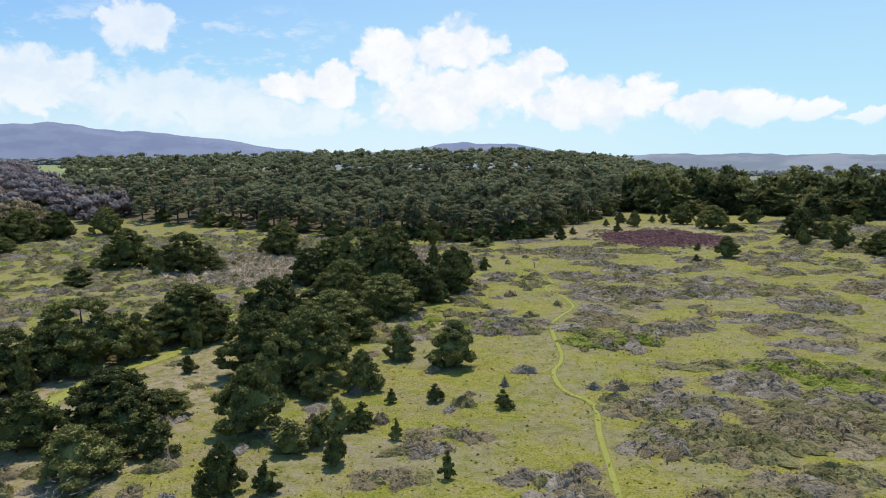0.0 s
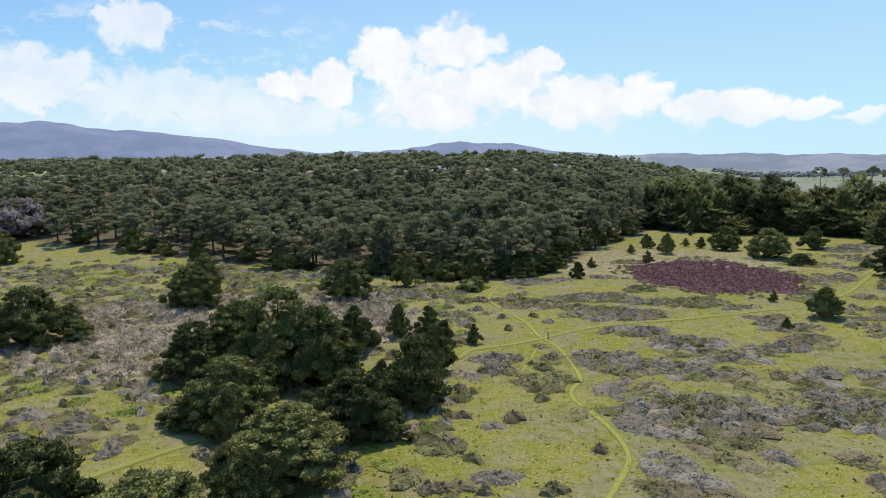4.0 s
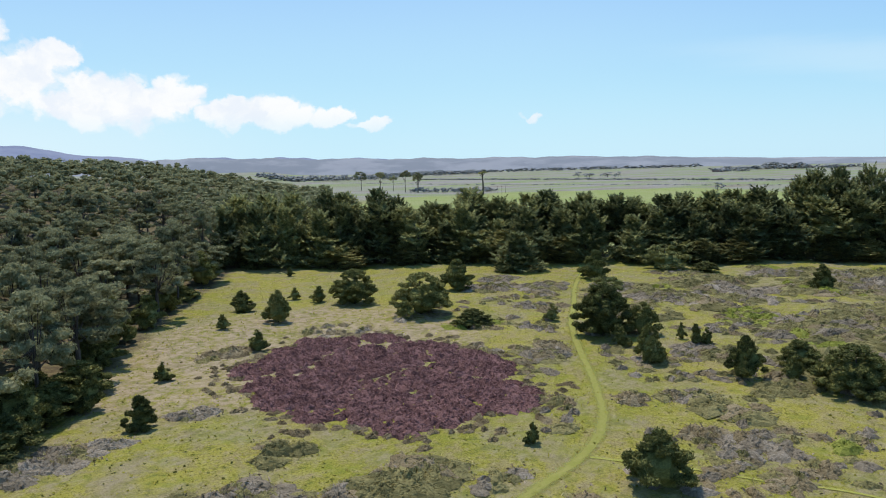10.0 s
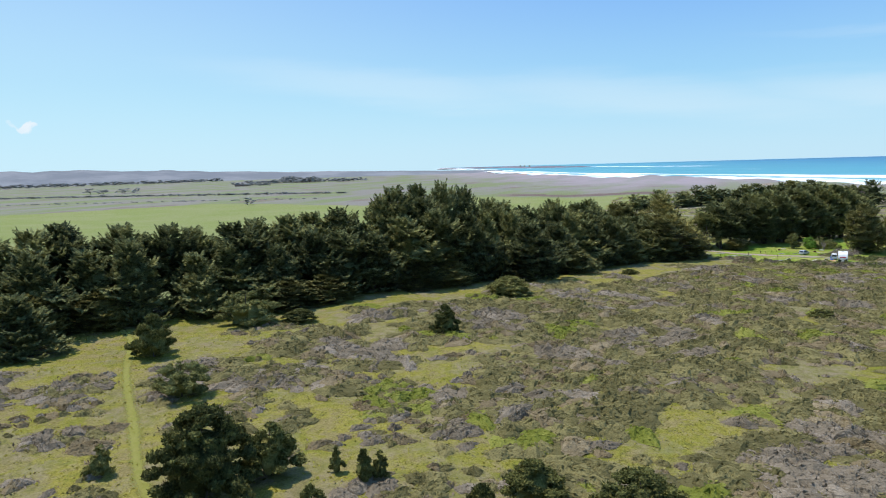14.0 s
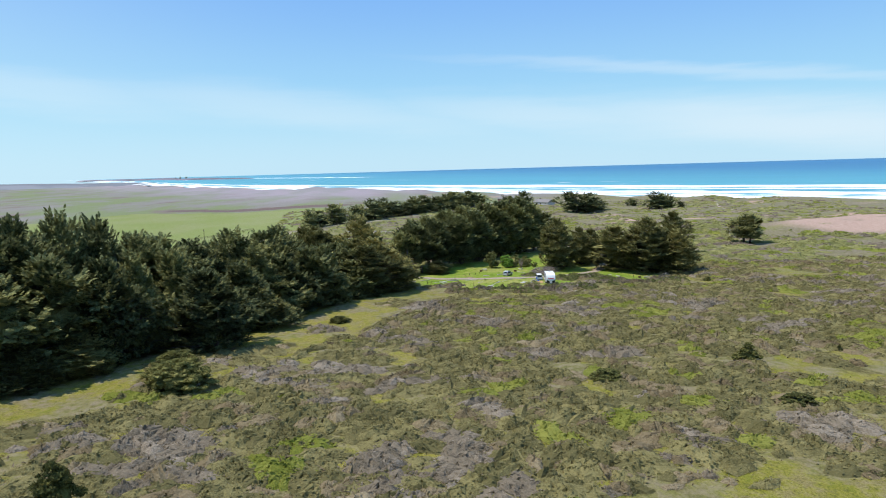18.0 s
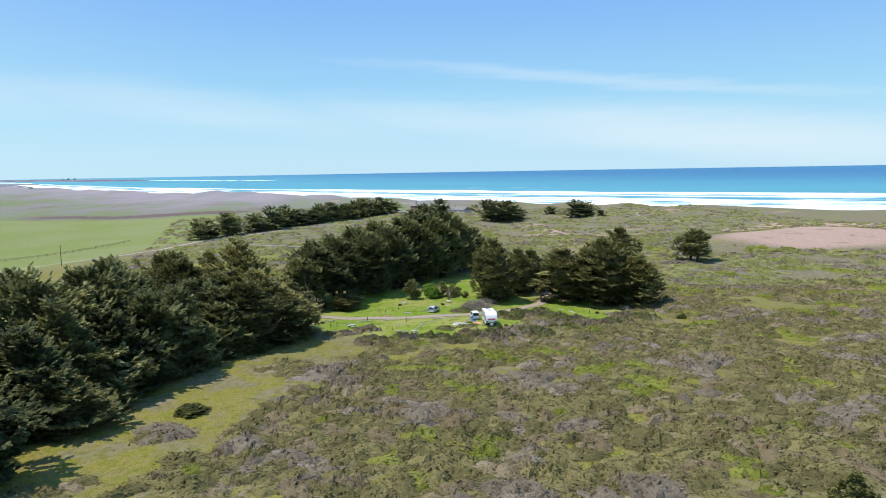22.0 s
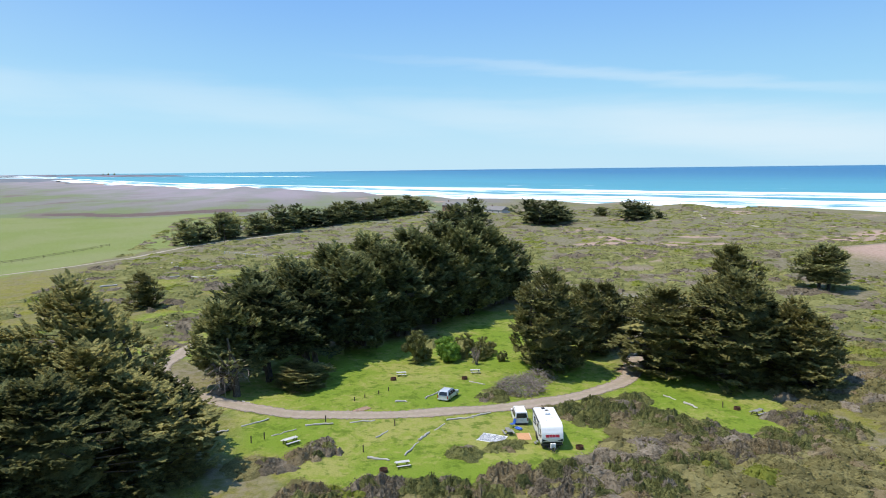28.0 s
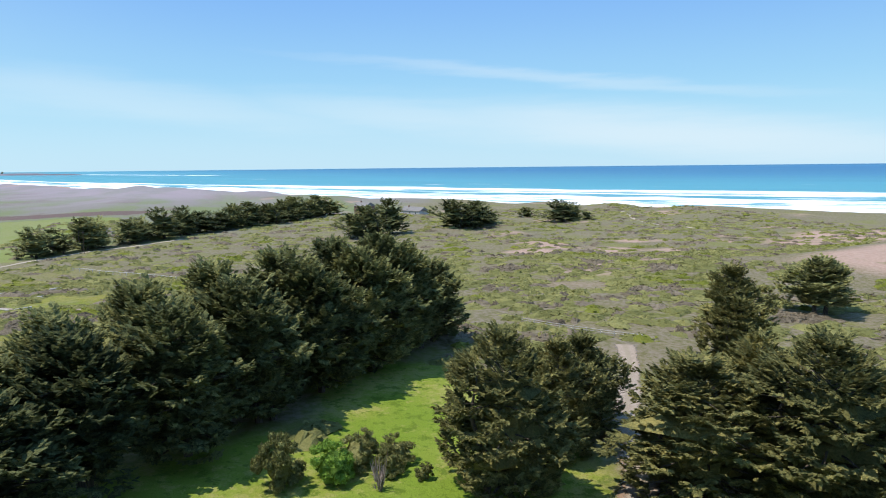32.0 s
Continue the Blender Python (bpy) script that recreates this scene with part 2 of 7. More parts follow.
def step(v, a, b):
    u = np.clip((v - a) / (b - a), 0, 1)
    return u * u * (3 - 2 * u)


def shore(x, y):
    """How far past the water's edge a place lies, in metres."""
    d = (x - 1044) * 0.63 - (y + 83) * 0.775
    a = (x - 1044) * 0.775 + (y + 83) * 0.63 + 130
    return d - 0.118 * (a + np.sqrt(a * a + 120 ** 2)) + 8


def waves(x, y, size, seed=0.0):
    s = seed
    return (np.sin(x / size + 1.3 * np.sin(y / size * 0.71 + s) + s) * np.sin(y / size * 1.13 + 1.1 * np.sin(x / size * 0.57 - s) + 2.1 * s))


def height(x, y):
    x, y = np.asarray(x, float), np.asarray(y, float)
    z = 4.1 + 6 * np.tanh(y / 350) - 4.0 * sig((x - 235) / 22) - 5.0 * sig((x - 450) / 45)
    wood = step(y, 200, 420) * step(x - 0.45 * (y - 270), 90, -30)
    z = z + 17.0 * wood
    far = np.hypot(x, y)
    z = z + 20 * step(far, 500, 1700) * step(np.arctan2(x, y), 0.10, -0.45) * (y > 0)
    z = z - 5.0 * step(far, 260, 420) * step(np.arctan2(x - 60, y), 0.25, 0.6) * step(y, 150, 260)
    s = shore(x, y)
    z = z + (4.0 + 2.5 * waves(x, y, 23, 0.4)) * step(s, -190, -90) * step(s, -15, -60)
    z = z + (1.6 + 1.2 * waves(x, y, 17, 1.7)) * step(x, 330, 420) * step(s, -60, -220) * step(y, 60, -20)
    dune = np.exp(-(((x - 392) / 45) ** 2 + ((y + 118) / 75) ** 2))
    z = z + 6.0 * dune
    z = np.where(s > -20, np.minimum(z, -7.4 - 0.05 * (s + 20)), z)
    near = step(far, 900, 300)
    z = z + near * (0.22 * waves(x, y, 9, 0.2) + 0.12 * waves(x, y, 3.7, 1.1))
    return np.maximum(z, -30)


def ground_z(x, y):
    return float(height(x, y))


def mesh_of(name, verts, faces, normals=None, mats=(), smooth=True):
    me = bpy.data.meshes.new(name)
    verts, faces = np.asarray(verts, np.float32), np.asarray(faces, np.int32)
    k = faces.shape[1]
    me.vertices.add(len(verts))
    me.vertices.foreach_set("co", verts.ravel())
    me.loops.add(faces.size)
    me.loops.foreach_set("vertex_index", faces.ravel())
    me.polygons.add(len(faces))
    me.polygons.foreach_set("loop_start", np.arange(0, faces.size, k, dtype=np.int32))
    me.polygons.foreach_set("use_smooth", np.full(len(faces), smooth, dtype=bool))
    me.update(calc_edges=True)
    if normals is not None:
        me.polygons.foreach_set("use_smooth", np.ones(len(faces), dtype=bool))
        me.normals_split_custom_set_from_vertices(np.asarray(normals, np.float32))
    for m in mats:
        me.materials.append(m)
    return me


def grid_faces(nu, nv):
    i = np.arange(nu * nv).reshape(nv, nu)
    return np.stack([i[:-1, :-1], i[:-1, 1:], i[1:, 1:], i[1:, :-1]], -1).reshape(-1, 4)


def spread(fine, lo, hi, reach, grow=1.16):
    """Coordinates that are fine from lo to hi and widen out to +-reach."""
    mid = list(np.arange(lo, hi + 1e-6, fine))
    stepw, a = fine, hi
    while a < reach:
        stepw *= grow
        a += stepw
        mid.append(min(a, reach))
    stepw, a = fine, lo
    while a > -reach:
        stepw *= grow
        a -= stepw
        mid.insert(0, max(a, -reach))
    return np.array(mid)


def noisy(x, y, size, seed):
    return waves(x, y, size, seed) * 0.6 + waves(x, y, size * 0.43, seed + 2) * 0.4


def inside(x, y, poly):
    """Which places lie in a polygon."""
    x, y = np.asarray(x, float), np.asarray(y, float)
    hit = np.zeros(x.shape, bool)
    for (xa, ya), (xb, yb) in zip(poly, poly[1:] + poly[:1]):
        cross = ((ya > y) != (yb > y)) & (x < (xb - xa) * (y - ya) / (yb - ya + 1e-9) + xa)
        hit ^= cross
    return hit


PASTURE = [(84, 300), (130, 262), (190, 215), (250, 190), (330, 225), (420, 255), (486, 205), (545, 168), (640, 160), (790, 150), (868, 346),
           (700, 430), (760, 640), (560, 760), (330, 640), (190, 470)]
PLOUGH = [(812, 150), (858, 120), (880, 190), (908, 262), (930, 330), (885, 320), (850, 250)]
PASTURE_LEFT = [(-420, 560), (-330, 620), (-400, 900), (-620, 1500), (-1200, 1700), (-1400, 1000), (-700, 600)]

gx = np.unique(np.concatenate([spread(2.5, -140, 350, 4900), np.arange(350, 900, 6.0), np.arange(900, 1500, 15.0)]))
gy = np.unique(np.concatenate([spread(2.5, -30, 285, 4900), np.arange(285, 800, 7.0), np.arange(-260, -30, 6.0), np.arange(-620, -260, 12.0)]))
GX, GY = np.meshgrid(gx, gy)
GZ = height(GX, GY)
ground_mesh = mesh_of("ground", np.stack([GX, GY, GZ], -1).reshape(-1, 3), grid_faces(len(gx), len(gy)))
S = shore(GX, GY)
NS = noisy(GX, GY, 31, 0.3)
past = np.maximum(inside(GX + 6 * waves(GX, GY, 19, 1), GY, PASTURE), inside(GX, GY, PASTURE_LEFT)).astype(float)
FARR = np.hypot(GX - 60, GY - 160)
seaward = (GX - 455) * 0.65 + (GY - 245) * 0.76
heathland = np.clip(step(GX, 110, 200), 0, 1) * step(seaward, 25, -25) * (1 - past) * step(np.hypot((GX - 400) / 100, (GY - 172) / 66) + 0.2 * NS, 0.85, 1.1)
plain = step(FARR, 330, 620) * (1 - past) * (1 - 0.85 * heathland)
dune_d = np.exp(-(((GX - 386) / 40) ** 2 + ((GY + 108) / 70) ** 2)) + 0.22 * NS
dune_d = np.maximum(dune_d, 1.15 * np.exp(-(((GX - 492) / 42) ** 2 + ((GY + 205) / 70) ** 2)) + 0.22 * NS)
for px, py, pr in ((506, -30, 15), (511, -80, 15), (484, -142, 15), (460, -74, 10), (515, -137, 13), (555, -206, 12), (460, -58, 10), (489, -13, 14), (472, -24, 9), (490, -52, 12), (474, -68, 9), (474, -131, 16), (500, -110, 14), (440, -30, 7)):
    dune_d = np.maximum(dune_d, 1.1 * np.exp(-(((GX - px) / pr) ** 2 + ((GY - py) / pr) ** 2)) + 0.15 * NS)
sand = np.clip(step(dune_d, 0.42, 0.72) + step(S, -42, -24) + 0.9 * step(NS + 0.4 * waves(GX, GY, 8, 2), 0.62, 0.85) * step(GX, 380, 450) * step(GY, 60, 0), 0, 1)
lawn_d = np.minimum(np.hypot((GX - 288) / 34, (GY - 112) / 24), np.hypot((GX - 318) / 34, (GY - 88) / 14))
lawn_d = np.minimum(lawn_d, np.hypot((GX - 281) / 16, (GY - 76) / 12))
lawn_d = np.minimum(lawn_d, np.hypot((GX - 344) / 26, (GY - 140) / 18))
lawn = step(lawn_d + 0.12 * waves(GX, GY, 5, 0.6), 1.12, 0.9) * (GX > 262)
lawn = np.maximum(lawn, 0.4 * step(np.hypot((GX - 425) / 48, (GY - 150) / 22) + 0.35 * NS, 1.0, 0.6))
thatch = np.maximum(step(np.hypot((GX + 30) / 30, (GY - 150) / 24) + 0.35 * NS, 1.1, 0.8), 0.7 * step(np.hypot((GX - 57) / 30, (GY - 205) / 24) + 0.3 * NS, 1.05, 0.8))
thatch = np.maximum(thatch, 0.65 * step(np.hypot((GX + 36) / 20, (GY - 60) / 26) + 0.35 * NS, 1.1, 0.75))
col = np.stack([past, sand, lawn, np.ones_like(past)], -1).reshape(-1, 4).astype(np.float32)
a1 = ground_mesh.color_attributes.new("cover", "FLOAT_COLOR", "POINT")
a1.data.foreach_set("color", col.ravel())
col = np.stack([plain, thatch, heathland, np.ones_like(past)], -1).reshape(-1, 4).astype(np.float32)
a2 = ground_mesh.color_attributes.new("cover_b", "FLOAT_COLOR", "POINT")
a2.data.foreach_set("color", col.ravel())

wooded = inside(GX, GY, [(-150, 282), (-129, 262), (-79, 236), (-34, 208), (-9, 196), (9, 187), (24, 198), (40, 224), (70, 274), (165, 420), (240, 560), (200, 760), (-60, 800), (-400, 800), (-300, 580), (-200, 385)])
a3 = ground_mesh.attributes.new("litter", "FLOAT", "POINT")
a3.data.foreach_set("value", wooded.ravel().astype(np.float32))

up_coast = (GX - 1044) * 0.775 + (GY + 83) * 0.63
# where distance haze is painted onto the ground near the far shore
hazy_strand = step(S + 60 * NS, -420, -120) * step(up_coast, -40, 260) * plain
a4 = ground_mesh.attributes.new("hazy_strand", "FLOAT", "POINT")
a4.data.foreach_set("value", hazy_strand.ravel().astype(np.float32))
plough = inside(GX, GY, PLOUGH)
a5 = ground_mesh.attributes.new("plough", "FLOAT", "POINT")
a5.data.foreach_set("value", plough.ravel().astype(np.float32))

mat, g = material("meadow_ground")
p = place_of(g)
ca = g.n("ShaderNodeSeparateColor", None, i0=g.n("ShaderNodeAttribute", {"attribute_name": "cover"}).outputs[0])
cb = g.n("ShaderNodeSeparateColor", None, i0=g.n("ShaderNodeAttribute", {"attribute_name": "cover_b"}).outputs[0])
n1, n2, n3 = g.noise(p, 0.07, 5), g.noise(p, 0.9, 5, 0.65), g.noise(p, 5.0, 4, 0.7)
n4 = g.noise(p, 0.022, 4)
grass = g.mix(g.ramp(n1, 0.38, 0.64), (0.172, 0.166, 0.020), (0.222, 0.196, 0.034))
grass = g.mix(g.ramp(n2, 0.46, 0.72), grass, (0.235, 0.200, 0.082))
grass = g.mix(g.ramp(n2, 0.48, 0.30), grass, (0.110, 0.110, 0.024))
grass = g.mix(g.math("MULTIPLY", g.ramp(n3, 0.48, 0.68), 0.6), grass, (0.275, 0.262, 0.072))
grass = g.mix(g.math("MULTIPLY", g.ramp(n3, 0.5, 0.32), 0.8), grass, (0.062, 0.068, 0.016))
stems = g.noise(p, 0.32, 6, 0.7)
grass = g.mix(g.math("MULTIPLY", g.ramp(stems, 0.47, 0.62), 0.60), grass, g.mix(g.ramp(n3, 0.35, 0.65), (0.150, 0.118, 0.055), (0.245, 0.196, 0.115)))
grass = g.mix(g.math("MULTIPLY", g.ramp(stems, 0.46, 0.34), 0.55), grass, (0.135, 0.155, 0.020))
heath = g.mix(g.ramp(n2, 0.36, 0.62), (0.130, 0.120, 0.056), (0.215, 0.182, 0.140))
heath = g.mix(g.ramp(g.noise(p, 0.045, 4, 0.6), 0.52, 0.66), heath, g.mix(g.ramp(n2, 0.4, 0.6), (0.150, 0.160, 0.045), (0.19, 0.18, 0.085)))
grass = g.mix(g.math("MULTIPLY", g.ramp(g.noise(p, 0.13, 5, 0.6), 0.46, 0.58), g.math("MULTIPLY_ADD", cb.outputs[2], 0.22, 0.42)), grass, heath)
grass = g.mix(g.math("MULTIPLY", cb.outputs[2], g.ramp(g.vmath("DOT_PRODUCT", p, (1, 0, 0)), 250.0, 330.0, 0.0, 0.85)), grass, heath)
dry = g.mix(g.ramp(n2, 0.35, 0.65), (0.17, 0.125, 0.082), (0.30, 0.235, 0.165))
grass = g.mix(g.math("MULTIPLY", cb.outputs[1], g.ramp(n2, 0.35, 0.55)), grass, dry)
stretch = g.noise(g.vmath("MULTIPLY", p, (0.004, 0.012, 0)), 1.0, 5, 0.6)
# greyed tones of the far marsh carry some distance haze in their colour
hazy_marsh = g.mix(g.ramp(stretch, 0.40, 0.60), (0.195, 0.184, 0.165), (0.158, 0.188, 0.090))
hazy_marsh = g.mix(g.ramp(g.noise(g.vmath("MULTIPLY", p, (0.008, 0.02, 0)), 1.0, 5), 0.55, 0.68), hazy_marsh, (0.165, 0.135, 0.115))
# lavender haze painted into the colour of the far shore land
hazy_marsh = g.mix(g.n("ShaderNodeAttribute", {"attribute_name": "hazy_strand"}).outputs["Fac"], hazy_marsh, g.mix(g.ramp(stretch, 0.4, 0.6), (0.275, 0.240, 0.262), (0.235, 0.222, 0.222)))
grass = g.mix(cb.outputs[0], grass, hazy_marsh)
field = g.mix(g.ramp(n4, 0.35, 0.65), (0.168, 0.205, 0.058), (0.195, 0.215, 0.085))
field = g.mix(g.math("MULTIPLY", g.ramp(n2, 0.4, 0.7), 0.35), field, (0.27, 0.285, 0.14))
grass = g.mix(ca.outputs[0], grass, field)
grass = g.mix(g.math("MULTIPLY", g.n("ShaderNodeAttribute", {"attribute_name": "plough"}).outputs["Fac"], g.ramp(n4, 0.3, 0.45)), grass, (0.135, 0.098, 0.088))
turf = g.mix(g.ramp(n1, 0.35, 0.65), (0.160, 0.232, 0.026), (0.222, 0.258, 0.044))
turf = g.mix(g.math("MULTIPLY", g.ramp(g.math("MULTIPLY_ADD", n1, 0.5, g.math("MULTIPLY", n2, 0.5)), 0.48, 0.58), 0.75), turf, (0.300, 0.282, 0.092))
turf = g.mix(g.math("MULTIPLY", g.ramp(g.noise(p, 0.55, 6, 0.72), 0.49, 0.38), 0.8), turf, (0.088, 0.138, 0.014))
turf = g.mix(g.math("MULTIPLY", g.ramp(n3, 0.5, 0.3), 0.6), turf, (0.095, 0.142, 0.018))
grass = g.mix(ca.outputs[2], grass, turf)
dune_c = g.mix(g.ramp(n2, 0.3, 0.7), (0.33, 0.225, 0.175), (0.42, 0.305, 0.245))
grass = g.mix(g.math("MULTIPLY", ca.outputs[1], g.ramp(n1, 0.28, 0.42)), grass, dune_c)
grass = g.mix(g.n("ShaderNodeAttribute", {"attribute_name": "litter"}).outputs["Fac"], grass, g.mix(g.ramp(n2, 0.4, 0.6), (0.075, 0.058, 0.035), (0.125, 0.105, 0.055)))
relief = g.math("ADD", g.math("MULTIPLY", n2, 0.7), g.math("MULTIPLY", n3, 0.3))
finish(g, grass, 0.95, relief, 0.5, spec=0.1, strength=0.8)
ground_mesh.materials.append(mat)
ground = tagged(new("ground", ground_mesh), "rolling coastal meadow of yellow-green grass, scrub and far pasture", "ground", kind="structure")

# ---- sea ----
sx, sy = spread(30.0, 500, 1500, 4900, 1.1), spread(30.0, -700, 500, 4900, 1.1)
SX, SY = np.meshgrid(sx, sy)
rr = np.hypot(SX - 200, SY - 120)
SZ = -8.0 + 24.0 * step(rr, 1600, 4900)
sea_mesh = mesh_of("sea", np.stack([SX, SY, SZ], -1).reshape(-1, 3), grid_faces(len(sx), len(sy)))
keep = shore(SX, SY) > -75
bm = bmesh.new()
bm.from_mesh(sea_mesh)
bm.verts.ensure_lookup_table()
bmesh.ops.delete(bm, geom=[v for v, k in zip(list(bm.verts), keep.ravel()) if not k], context="VERTS")
bm.to_mesh(sea_mesh)
bm.free()
co = np.zeros(len(sea_mesh.vertices) * 3, np.float32)
sea_mesh.vertices.foreach_get("co", co)
co = co.reshape(-1, 3)
at = sea_mesh.attributes.new("offshore", "FLOAT", "POINT")
at.data.foreach_set("value", shore(co[:, 0], co[:, 1]).astype(np.float32))
mat, g = material("sea_water")
p = place_of(g)
off = g.n("ShaderNodeAttribute", {"attribute_name": "offshore"}).outputs["Fac"]
along = g.vmath("DOT_PRODUCT", p, (0.775, 0.63, 0))
warp = g.noise(g.vmath("MULTIPLY", p, (0.004, 0.004, 0)), 1.0, 4, 0.6)
offw = g.math("MULTIPLY_ADD", g.math("SUBTRACT", warp, 0.5), 130.0, off)
uv = g.n("ShaderNodeCombineXYZ", None, i0=g.math("MULTIPLY", along, 0.012), i1=g.math("MULTIPLY", off, 0.035), i2=0.0).outputs[0]
swell = g.noise(uv, 1.0, 6, 0.62, 0.5)
uv2 = g.n("ShaderNodeCombineXYZ", None, i0=g.math("MULTIPLY", along, 0.0030), i1=g.math("MULTIPLY", off, 0.016), i2=3.0).outputs[0]
patch = g.noise(uv2, 1.0, 6, 0.65, 0.6)
# the surf zone narrows up the bay
outer = g.ramp(along, 700.0, 2900.0, 395.0, 120.0)
inner = g.ramp(along, 700.0, 2900.0, 130.0, 60.0)
u_out = g.math("DIVIDE", offw, outer)
crest = g.math("MULTIPLY", g.ramp(u_out, 0.72, 0.86), g.ramp(u_out, 1.04, 0.98))
crest = g.math("MULTIPLY", crest, g.ramp(g.noise(uv2, 0.55, 4, 0.55), 0.40, 0.47))
mid = g.math("MULTIPLY", g.math("MULTIPLY", g.ramp(u_out, 0.98, 0.80), g.ramp(u_out, 0.0, 0.1)), g.ramp(g.math("ADD", g.math("MULTIPLY", patch, 0.75), g.math("MULTIPLY", swell, 0.3)), 0.490, 0.57))
wash = g.math("MULTIPLY", g.ramp(g.math("DIVIDE", offw, inner), 1.35, 0.9), g.ramp(swell, 0.40, 0.50))
foam = g.math("MAXIMUM", g.math("MAXIMUM", crest, mid), wash)
caps = g.math("MULTIPLY", g.ramp(g.noise(uv2, 1.7, 5, 0.6), 0.655, 0.69), g.math("MULTIPLY", g.ramp(off, 1000.0, 500.0), 0.8))
reef = g.math("SUBTRACT", off, g.math("MULTIPLY_ADD", g.math("SUBTRACT", along, 2560.0), -0.36, 842.0))
reef = g.math("MULTIPLY", g.ramp(g.math("ABSOLUTE", reef), 45.0, 20.0), g.math("MULTIPLY", g.ramp(along, 2380.0, 2480.0), g.ramp(swell, 0.40, 0.5)))
foam = g.math("MAXIMUM", g.math("MAXIMUM", foam, reef), caps, clamp=True)
water = g.mix(g.ramp(off, 200.0, 2400.0), (0.080, 0.310, 0.365), (0.026, 0.130, 0.270))
water = g.mix(g.ramp(g.noise(uv2, 0.4, 4), 0.35, 0.65), water, g.mix(0.35, water, (0.05, 0.20, 0.26)))
sea_c = g.mix(foam, water, (0.82, 0.84, 0.85))
rough = g.math("MULTIPLY_ADD", foam, 0.45, 0.42)
finish(g, sea_c, rough, g.noise(g.vmath("MULTIPLY", p, (0.08, 0.15, 0.1)), 1.0, 5), 1.0, spec=0.25)
sea_mesh.materials.append(mat)
tagged(new("water", sea_mesh), "blue-green ocean with white surf along the beach", "sea", kind="structure")


# ---- far hills ----
def ridge(name, label, rad, deep, prof, colors, seed):
    """A chain of hills: prof holds azimuths and crest elevations in degrees."""
    az = np.linspace(prof[0][0], prof[-1][0], 260)
    el = np.interp(az, [q[0] for q in prof], [q[1] for q in prof])
    rough_ = 0.05 * np.sin(az * 1.1 + seed) + 0.03 * np.sin(az * 3.3 + 2 * seed) + 0.02 * np.sin(az * 9 + seed) + 0.012 * np.sin(az * 23)
    el = el + rough_ * np.clip(el + 0.4, 0.15, 1)
    vs = []
    for k, u in enumerate((0, 0.2, 0.4, 0.6, 0.8, 1.0)):
        rk = rad + deep * u
        crest = 28 + np.tan(np.radians(el)) * (rad + deep)
        zk = -25 + (crest + 25) * (math.sin(u * math.pi / 2) ** 1.3) * (1 + 0.10 * (1 - u) * np.sin(az * 2.9 + k * 2 + seed))
        vs.append(np.stack([rk * np.sin(np.radians(az)), rk * np.cos(np.radians(az)), zk], -1))
    me = mesh_of(name, np.concatenate(vs), grid_faces(len(az), 6))
    mat, g = material(name)
    p = place_of(g)
    v = g.noise(g.vmath("MULTIPLY", p, (0.004, 0.004, 0.012)), 1.0, 6, 0.6)
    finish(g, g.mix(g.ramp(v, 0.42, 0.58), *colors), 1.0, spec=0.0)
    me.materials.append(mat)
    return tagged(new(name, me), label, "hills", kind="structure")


# blue-grey air haze is put straight into the colours of both ranges
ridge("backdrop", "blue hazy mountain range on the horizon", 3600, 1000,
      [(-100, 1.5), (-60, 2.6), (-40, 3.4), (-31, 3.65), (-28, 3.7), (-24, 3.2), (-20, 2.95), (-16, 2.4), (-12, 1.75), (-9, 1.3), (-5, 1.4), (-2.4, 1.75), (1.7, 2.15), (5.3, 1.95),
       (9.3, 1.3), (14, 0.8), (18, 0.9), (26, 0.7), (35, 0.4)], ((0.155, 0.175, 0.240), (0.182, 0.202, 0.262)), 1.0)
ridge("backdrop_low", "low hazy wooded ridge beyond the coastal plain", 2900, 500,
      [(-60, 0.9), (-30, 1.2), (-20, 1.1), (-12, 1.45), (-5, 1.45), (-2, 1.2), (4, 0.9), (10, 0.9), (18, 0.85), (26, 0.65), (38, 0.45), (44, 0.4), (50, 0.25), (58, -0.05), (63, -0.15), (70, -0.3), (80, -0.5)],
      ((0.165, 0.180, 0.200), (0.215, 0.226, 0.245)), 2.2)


# ---- building blocks for plants ----
def part(name, mesh, parent, label="", mat=None):
    if isinstance(mesh, bmesh.types.BMesh):
        bm, mesh = mesh, bpy.data.meshes.new(name)
        bm.to_mesh(mesh)
        bm.free()
    if mat is not None:
        mesh.materials.append(mat)
    ob = new(name, mesh)
    ob.parent = parent
    if label:
        ob["label"] = label
    return ob


def unit(v):
    return v / np.maximum(np.linalg.norm(v, axis=-1, keepdims=True), 1e-6)


def tufts(c, d, ln, wd, rng, face=None, loose=0.9):
    """Small pointed sprays of leaves at c that point along d and turn their upper sides towards face."""
    n = len(c)
    d = unit(d)
    face = unit(rng.normal(size=(n, 3))) if face is None else unit(face)
    side = unit(np.cross(d, face + loose * rng.normal(size=(n, 3))))
    lift = np.cross(side, d)
    flip = np.where((lift * face).sum(-1, keepdims=True) < 0, -1.0, 1.0)
    side, lift = side * flip, lift * flip
    ln, wd = np.broadcast_to(ln, n)[:, None], np.broadcast_to(wd, n)[:, None]
    v = np.stack([c, c + d * ln * 0.55 + side * wd * 0.5, c + d * ln, c + d * ln * 0.45 - side * wd * 0.5], 1)
    v[:, 1::2] += (lift * wd * 0.15)[:, None]
    return v.reshape(-1, 3), np.arange(4 * n).reshape(-1, 4), np.repeat(unit(face + 0.25 * rng.normal(size=(n, 3))), 4, axis=0)


